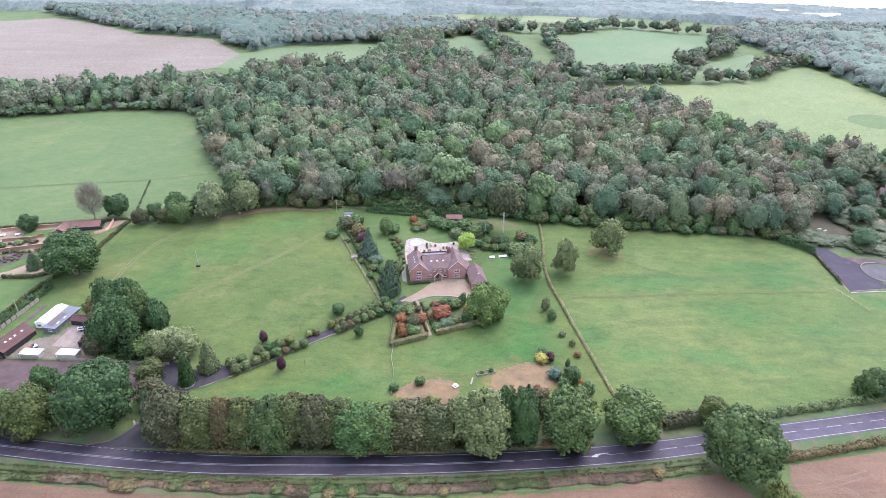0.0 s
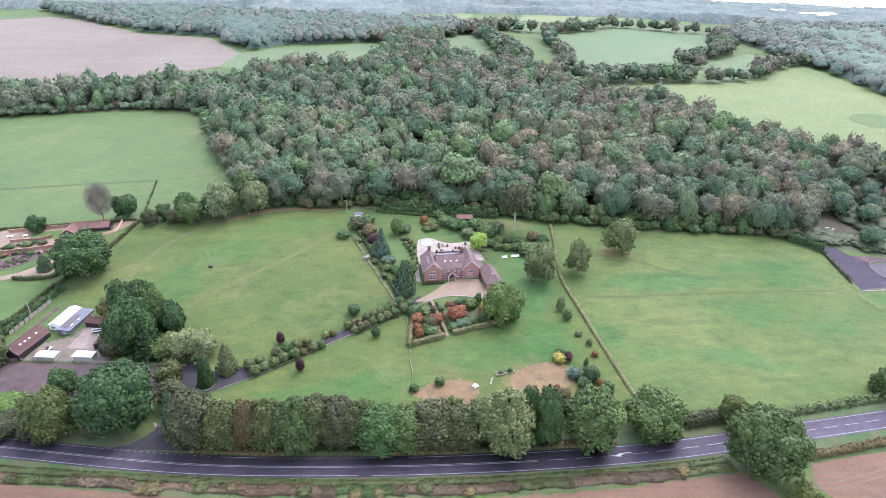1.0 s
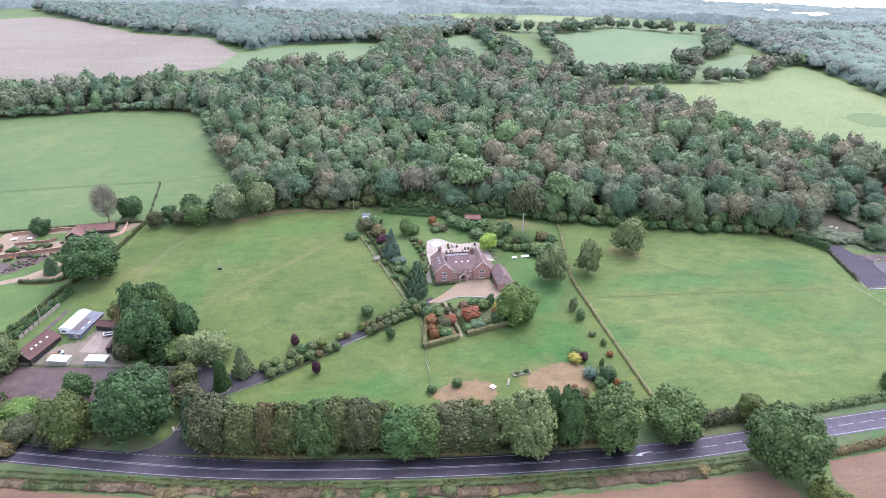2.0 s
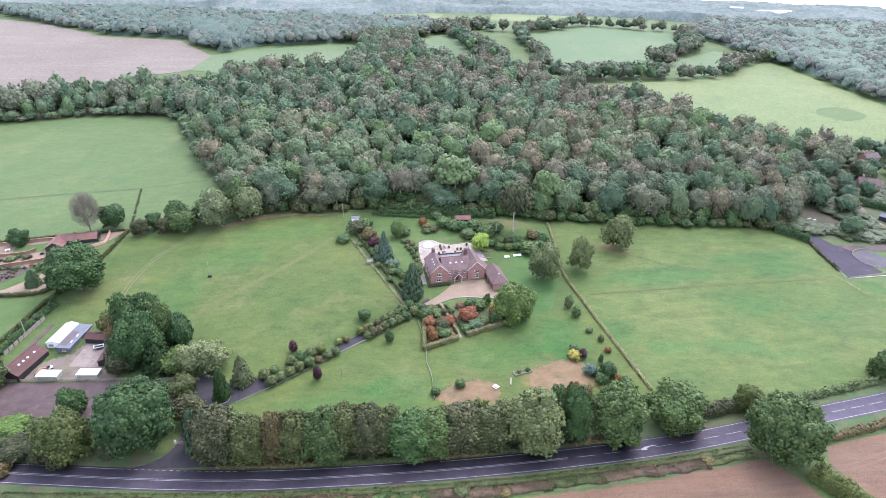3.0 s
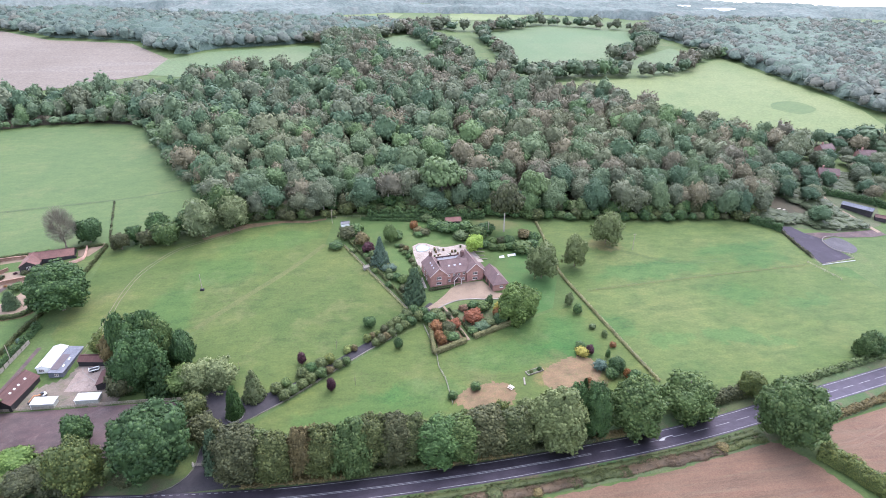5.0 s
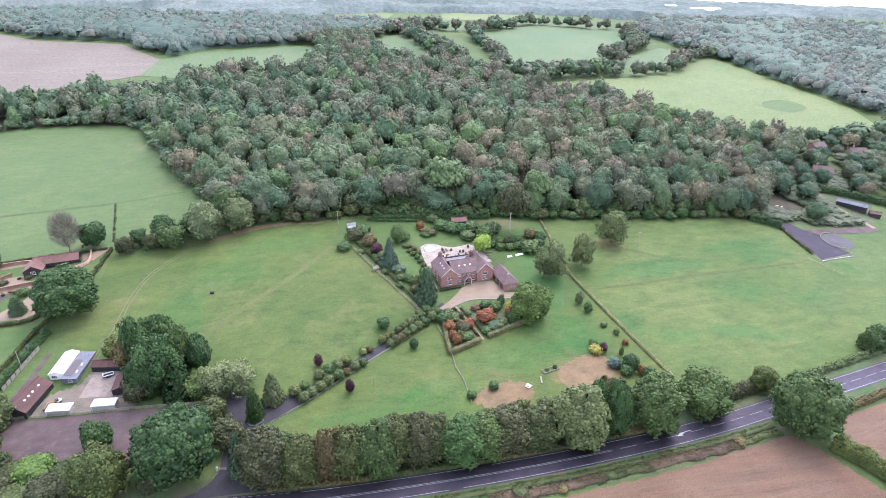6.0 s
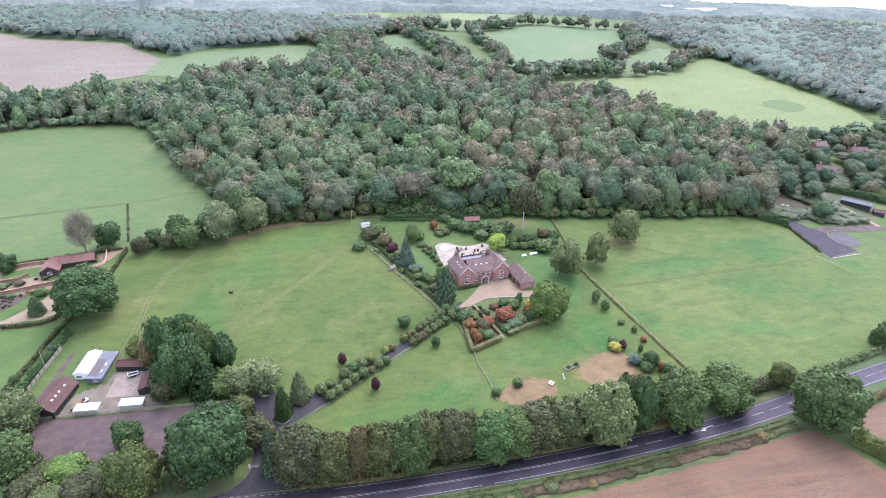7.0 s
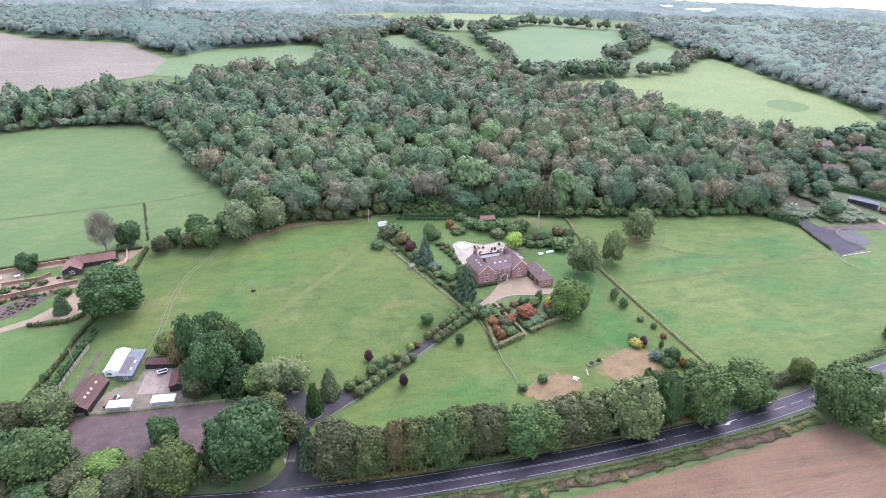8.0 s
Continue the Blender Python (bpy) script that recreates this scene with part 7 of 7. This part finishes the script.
for x, y, h, r, leaf in ((-200.6, 253.4, 3.8, 3.2, "oak"), (-221, 263, 2.4, 3, "grey"), (-214, 264, 2.2, 2.4, "olive"), (-228, 260, 3, 2.6, "dark"), (-232, 250, 1.6, 1.6, "purple"), (-226, 253, 1.6, 1.6, "rust"), (-221, 255, 1.6, 1.5, "olive"), (-237, 247, 1.6, 1.6, "purple"), (-239, 264, 2.2, 2.2, "hedge"), (-204, 267, 2, 1.8, "olive"), (-183, 240, 2.6, 2, "dark"), (-180, 222, 3, 2, "dark"), (-182, 213, 2.6, 1.8, "cedar"), (-189, 196, 3, 1.8, "dark")):
    T("s", x, y, h, r, leaf, "shrub in the neighbouring garden", "neighbour's shrubs", "shrub")
gr = random.Random(15)
for i in range(26):
    x = gr.uniform(-240, -204)
    y = 252 + (x + 240) * 0.2 + gr.choice([gr.uniform(-4, -1.5), gr.uniform(3, 10)])
    T("s", x, y, gr.uniform(0.8, 1.8), gr.uniform(0.8, 1.6), gr.choice(["dark", "hedge", "olive", "grey", "rust", "purple"]), "small shrub in a bed of the walled garden", "neighbour's shrubs", "shrub")
bed_rng = random.Random(21)
for k in range(24):
    x, y = -221.5 + (k % 6) * 1.9 + bed_rng.uniform(-0.4, 0.4), 240.4 + (k % 6) * 1.4 + (k // 6) * 2.4 + bed_rng.uniform(-0.4, 0.4)
    T("s", x, y, bed_rng.uniform(0.5, 1.2), bed_rng.uniform(0.5, 1.0), bed_rng.choice(["purple", "grey", "turnred", "dark", "olive"]), "small plant in a row of the dug bed", "bed plants", "plant")
for x, y, w in ((-236, 272, 3), (-240, 258, 2.4), (-228, 272.5, 2.2)):
    o = thing("garden_table", (x, y, Z(x, y) + 0.1), 14, "white garden table on the paving", "table", "garden tables")
    part("tabletop", box(-w / 2, w / 2, -0.8, 0.8, 0.7, 0.78, bev=0.02), WPAINT, o)
    for sx in (-1, 1):
        for sy in (-0.6, 0.6):
            part("leg", box(sx * w * 0.4 - 0.06, sx * w * 0.4 + 0.06, sy - 0.06, sy + 0.06, -0.1, 0.7), WPAINT, o)

# ---- right-hand neighbours ----
SCRUB = surface("scrubby_ground", (0.040, 0.056, 0.023), (0.067, 0.074, 0.038), (0.081, 0.078, 0.046), big=0.06, fine=1.5, bump=0.6, dist=0.2)
ground_piece("scrub_ground", [(190, 280), (203, 272), (217, 268), (240, 262), (275, 270), (300, 300), (320, 345), (300, 372), (275, 350), (245, 323), (215, 298)], 0.08, SCRUB, "scrubby rough ground beside the wood", 0, 12)
ground_piece("yard_track", [(214.6, 262.5), (225, 263), (234.6, 262), (268, 265.5), (268, 259), (258, 257), (238, 256.6), (231, 258.4), (221.2, 255.4)], 0.12, SAND, "bare earth track to the farm buildings")
tagged(new("yard_track", ribbon("yard_track", curve_pts([(268, 314), (265, 303), (263.4, 291), (265.4, 268), (266, 262)], 3.0), 1.6, -1.6, 0.13, GRAVEL)), "pinkish gravel lane beside the barn", "track", kind="structure")
shed("barn", (266.6, 294), -55, 17, 5.5, 2.4, 3.7, BLACKW, GREYS, "long low barn with a grey sheet roof", "x", [("front", 2, 14, 1.9)], "barn")
shed("shed", (276.5, 277), -40, 6, 5, 2.2, 3.2, BLACKW, RUSTY, "small dark shed with a rusty roof", "x", [])
ground_piece("bare_patch", [(214, 299), (219, 308), (231, 310), (241, 298), (241, 289), (229, 283), (220, 286)], 0.12, FLOORW, "bare brown ground among scrub", 1.5, 8, 2.0)
tagged(new("arena_edging", ribbon("arena_edging", curve_pts([(198.6, 229), (210, 230.8), (222, 232.4)], 3.0), 0.16, -0.16, 0.35, WROOF, 0.4)), "white board edging of the riding arena", "edging", kind="structure")
for at, rz in (((284, 336), -25), ((322, 378), 10), ((345, 366), -12)):
    h = shed("cottage", at, rz, 13, 8, 4.8, 8.0, BRICK, ROOF, "brick house with a plum-tiled roof among trees", "x", [], "house")
    for x in (2.5, 6.5, 10.5):
        window(h, (x, -0.02, 3.0), 1.4, 1.2, 2)
        window(h, (x, -0.02, 0.7), 1.4, 1.3, 2)
    part("chimney", box(2, 3, 3.5, 4.5, 6, 10), BRICK, h)
scrub = scatter([(197, 283), (206, 275), (222, 270), (242, 266), (262, 268), (261, 290), (264, 312), (300, 312), (318, 345), (300, 365), (275, 345), (245, 318), (215, 296)], 4.6, 23)
scrub = scrub[~inside([(214, 299), (219, 308), (231, 310), (241, 298), (241, 289), (229, 283), (220, 286)], scrub[:, 0], scrub[:, 1])]
stuff_trees("scrub", scrub, "low tangled scrub on rough ground", 90, 4.4, 2.0, 120, 0.5, 2, 0.3, (9, 5), 12, coarse=True, pick=lambda x, y, u: "bramble")
for x, y, h, r, leaf in ((233, 275, 12, 6.6, "dark"), (203, 289, 16, 7, "grey"), (212, 302, 17, 7.5, "brown"), (221, 312, 17, 7.5, "grey"), (236, 309, 15, 6.5, "dark"), (246, 300, 12, 6, "dark"), (240, 314, 14, 7, "oak"), (252, 304, 12, 6.5, "olive"), (228, 314, 14, 7, "grey"), (262, 318, 12, 6, "dark"), (268, 330, 14, 7, "dark"), (300, 350, 13, 7, "oak"), (312, 330, 14, 7, "olive"), (330, 350, 13, 7, "dark"), (300, 312, 12, 6, "dark"), (345, 340, 14, 8, "olive"), (360, 385, 14, 8, "brown"), (310, 395, 15, 8, "dark"), (335, 400, 14, 7, "oak"), (375, 365, 13, 8, "dark"), (318, 302, 10, 6, "oak"), (340, 312, 12, 7, "olive"), (290, 385, 15, 8, "dark")):
    T("m", x, y, h, r, leaf, "broadleaved tree near the houses", "trees near the houses")
NB = [(212, 300), (246, 324), (276, 352), (302, 376), (308, 398), (400, 402), (430, 330), (345, 285), (318, 292), (270, 326), (240, 306)]
nr = random.Random(31)
for x, y in scatter(NB, 14.5, 17):
    x, y = float(x), float(y)
    if min(math.hypot(x - a, y - b) for a, b in ((288, 342), (328, 382), (350, 368), (290, 334))) < 11:
        continue
    T("m", x, y, nr.uniform(8, 14), nr.uniform(5, 7.5), nr.choice(["oak", "dark", "olive", "grey", "brown"]), "broadleaved tree near the houses", "trees near the houses")
hedge([(262, 318), (285, 305), (310, 285), (330, 262)], 4, 4, "dark", "tall dark hedge behind the barn", size=1.0, leaf=0.3)
for x, y in ((220.7, 293), (223, 291.5), (216, 274), (240.4, 265.4)):
    o = new("building_rubble", bm_mesh("building_rubble", box(-1.6, 1.6, -0.7, 0.7, 0, 0.7, bev=0.25), STONE))
    o.matrix_basis = pose(x, y, Z(x, y), 0, 0, x * 9) @ Matrix.Diagonal((0.8, 0.8, 0.7, 1))
    tagged(o, "pale heap of rubble on rough ground", "rubble", "rubble heaps")

# ---- distant glasshouses ----
for x, y, w, d in ((653, 1176, 40, 5), (707, 1127, 80, 5)):
    o = thing("glasshouse", (x, y, Z(x, y)), 12, "far-off long pale glasshouse above the woods", "glasshouse", "distant glasshouses")
    part("wall", box(-w / 2, w / 2, -d / 2, d / 2, -1, 14), WPAINT, o)
    part("roof", slab([(-w / 2, -d / 2, 14.2), (w / 2, -d / 2, 14.2), (w / 2, d / 2, 15), (-w / 2, d / 2, 15)], 0.3), WPAINT, o)

# ---- small things ----
TRAM = surface("pressed_soil", (0.106, 0.068, 0.046), (0.125, 0.083, 0.056), (0.096, 0.063, 0.043), big=0.3, fine=3, bump=0.5, dist=0.05)
for pts in ([(8, 92.4), (30, 95.4), (50.2, 98), (68.3, 100), (87.4, 101.8)], [(20, 90.4), (42, 93.4), (61, 96), (73.6, 97.7), (88, 99.7)], [(105.6, 117.7), (113.6, 118), (122.9, 120.2), (139.9, 125.7)], [(111.8, 125.6), (120.2, 121), (127, 114.8), (131, 104)]):
    for off in (0.0, 1.9):
        tagged(new("tramline", ribbon("tramline", curve_pts([(x, y - off) for x, y in pts], 3.0), 0.28, -0.28, 0.1, TRAM)), "pale pressed wheel line in the ploughed soil", "track", kind="structure")
gate = thing("drive_gate", (-95.9, 138, Z(-95.9, 138)), -6.5, "closed white five-bar gate across the drive", "gate")
for z in (0.25, 0.5, 0.75, 1.0, 1.25):
    part("bar", box(-3.0, 3.0, -0.02, 0.02, z - 0.03, z + 0.03), PALEWOOD, gate)
for x in (-3.0, 0.0, 2.9):
    part("upright", box(x, x + 0.1, -0.06, 0.06, 0.1, 1.4), PALEWOOD, gate)
mk = thing("marker_post", (70.5, 134.6, Z(70.5, 134.6)), 0, "small white marker post on the verge", "post")
part("post", box(-0.12, 0.12, -0.06, 0.06, -0.3, 1.1, bev=0.03), WPAINT, mk)
def pole(x, y, h, label, arm=False):
    o = thing("utility_pole", (x, y, Z(x, y)), 0, label, "pole")
    bm = bmesh.new()
    tube(bm, [(0, 0, -0.5), (0, 0, h)], [0.16, 0.11], 8)
    part("shaft", bm, TIMBER, o)
    if arm:
        part("crossarm", box(-0.9, 0.9, -0.06, 0.06, h - 0.5, h - 0.36), TIMBER, o)
    return o


pole(100.3, 251, 9.5, "grey wooden utility pole by the wood", True)
pp = pole(-117, 239.2, 8.5, "thin wooden pole in the paddock above a dark trough")
part("trough", box(-0.9, 0.9, -0.5, 0.5, -0.1, 0.9, bev=0.1), DARKIN, pp)
pole(-58.6, 296, 8.5, "wooden utility pole at the garden corner", True)
pole(-180.9, 202.2, 7.5, "thin wooden pole beside the boarded fence")
pole(25.5, 272, 9, "thin pole among the garden shrubs")
shed("garden_shed", (4.6, 286.4), 0, 8.6, 4.2, 2.3, 3.8, BLACKW, ROOFR, "small garden shed with a red tiled roof", "x", [("front", 3.4, 4.8, 1.9)])
shed("greenhouse", (-53.4, 290.6), 10, 4.4, 2.8, 1.9, 2.7, WPAINT, GLASS, "small white-framed greenhouse among garden shrubs", "x", [])
shed("hen_house", (-42.6, 245.4), 24, 2.6, 2.0, 1.5, 2.1, PALEWOOD, PALEWOOD, "pale wooden hen house beside the fence", "x", [])
pl = thing("raised_planter", (19, 165.4, Z(19, 165.4)), 17, "timber raised planter with weeds in the meadow", "planter")
for a in ((-3.6, 3.6, -1.1, -0.95), (-3.6, 3.6, 0.95, 1.1), (-3.6, -3.45, -0.95, 0.95), (3.45, 3.6, -0.95, 0.95)):
    part("board", box(*a, -0.1, 0.6), PALEWOOD, pl)
part("soil", box(-3.45, 3.45, -0.95, 0.95, -0.1, 0.45), VERGE, pl)
T("s", 17.6, 165, 1.5, 0.9, "hedge", "small weedy plant in the raised planter", "", "shrub")
T("s", 21, 166, 2.0, 1.0, "dark", "small weedy plant in the raised planter", "", "shrub")
ben = thing("picnic_table", (7.6, 157.8, Z(7.6, 157.8)), -50, "pale wooden picnic table on the grass", "table")
part("tabletop", box(-1.0, 1.0, -0.45, 0.45, 0.7, 0.78, bev=0.02), CREAM, ben)
for sy in (-0.85, 0.85):
    part("bench_seat", box(-1.0, 1.0, sy - 0.16, sy + 0.16, 0.42, 0.5, bev=0.02), CREAM, ben)
for sx in (-0.8, 0.8):
    part("leg", box(sx - 0.06, sx + 0.06, -0.9, 0.9, 0.3, 0.42), CREAM, ben)
    part("leg", box(sx - 0.06, sx + 0.06, -0.1, 0.1, -0.1, 0.7), CREAM, ben)
plank = new("timber_plank", bm_mesh("timber_plank", box(-0.3, 0.3, -2.0, 2.0, 0, 0.25, bev=0.03), PALEWOOD))
plank.matrix_basis = pose(13.6, 160.6, Z(13.6, 160.6) + 0.1, 0, 0, -12)
tagged(plank, "pale timber sleeper lying on bare earth", "timber")
for x, y in ((-92.4, 137.6), (-99.4, 138.4)):
    o = thing("gate_pier", (x, y, Z(x, y)), 0, "pale stone gate pier with a ball cap", "gate pier", "gate piers")
    part("shaft", box(-0.28, 0.28, -0.28, 0.28, -0.3, 1.4, bev=0.05), STONE, o)
    bm = bmesh.new()
    bmesh.ops.create_uvsphere(bm, u_segments=12, v_segments=8, radius=0.26, matrix=Matrix.Translation((0, 0, 1.62)))
    part("ball_cap", bm, STONE, o)
for x, y in ((-88.9, 130.6),):
    o = new("white_stone", bm_mesh("white_stone", box(-0.4, 0.4, -0.3, 0.3, 0, 0.6, bev=0.2), WPAINT))
    o.matrix_basis = pose(x, y, Z(x, y), 0, 0, 25)
    tagged(o, "white painted marker stone beside the drive mouth", "stone")
for x, y in ((-92, 181.5), (-55.8, 189.2), (-49, 167)):
    bm = bmesh.new()
    rb = random.Random(int(x))
    tube(bm, [(0, 0, -0.2), (0.05, 0, 2.2), (0, 0.05, 4.4)], [0.07, 0.05, 0.02], 5)
    for i in range(12):
        a, z = i * 2.4, 1.4 + i * 0.22
        tube(bm, [(0, 0, z), (math.cos(a) * 0.8, math.sin(a) * 0.8, z + 0.9)], [0.03, 0.008], 3)
    o = new("sapling", bm_mesh("sapling", bm, BARK))
    o.matrix_basis = pose(x, y, Z(x, y))
    tagged(o, "thin bare sapling in the grass", "sapling", "saplings")
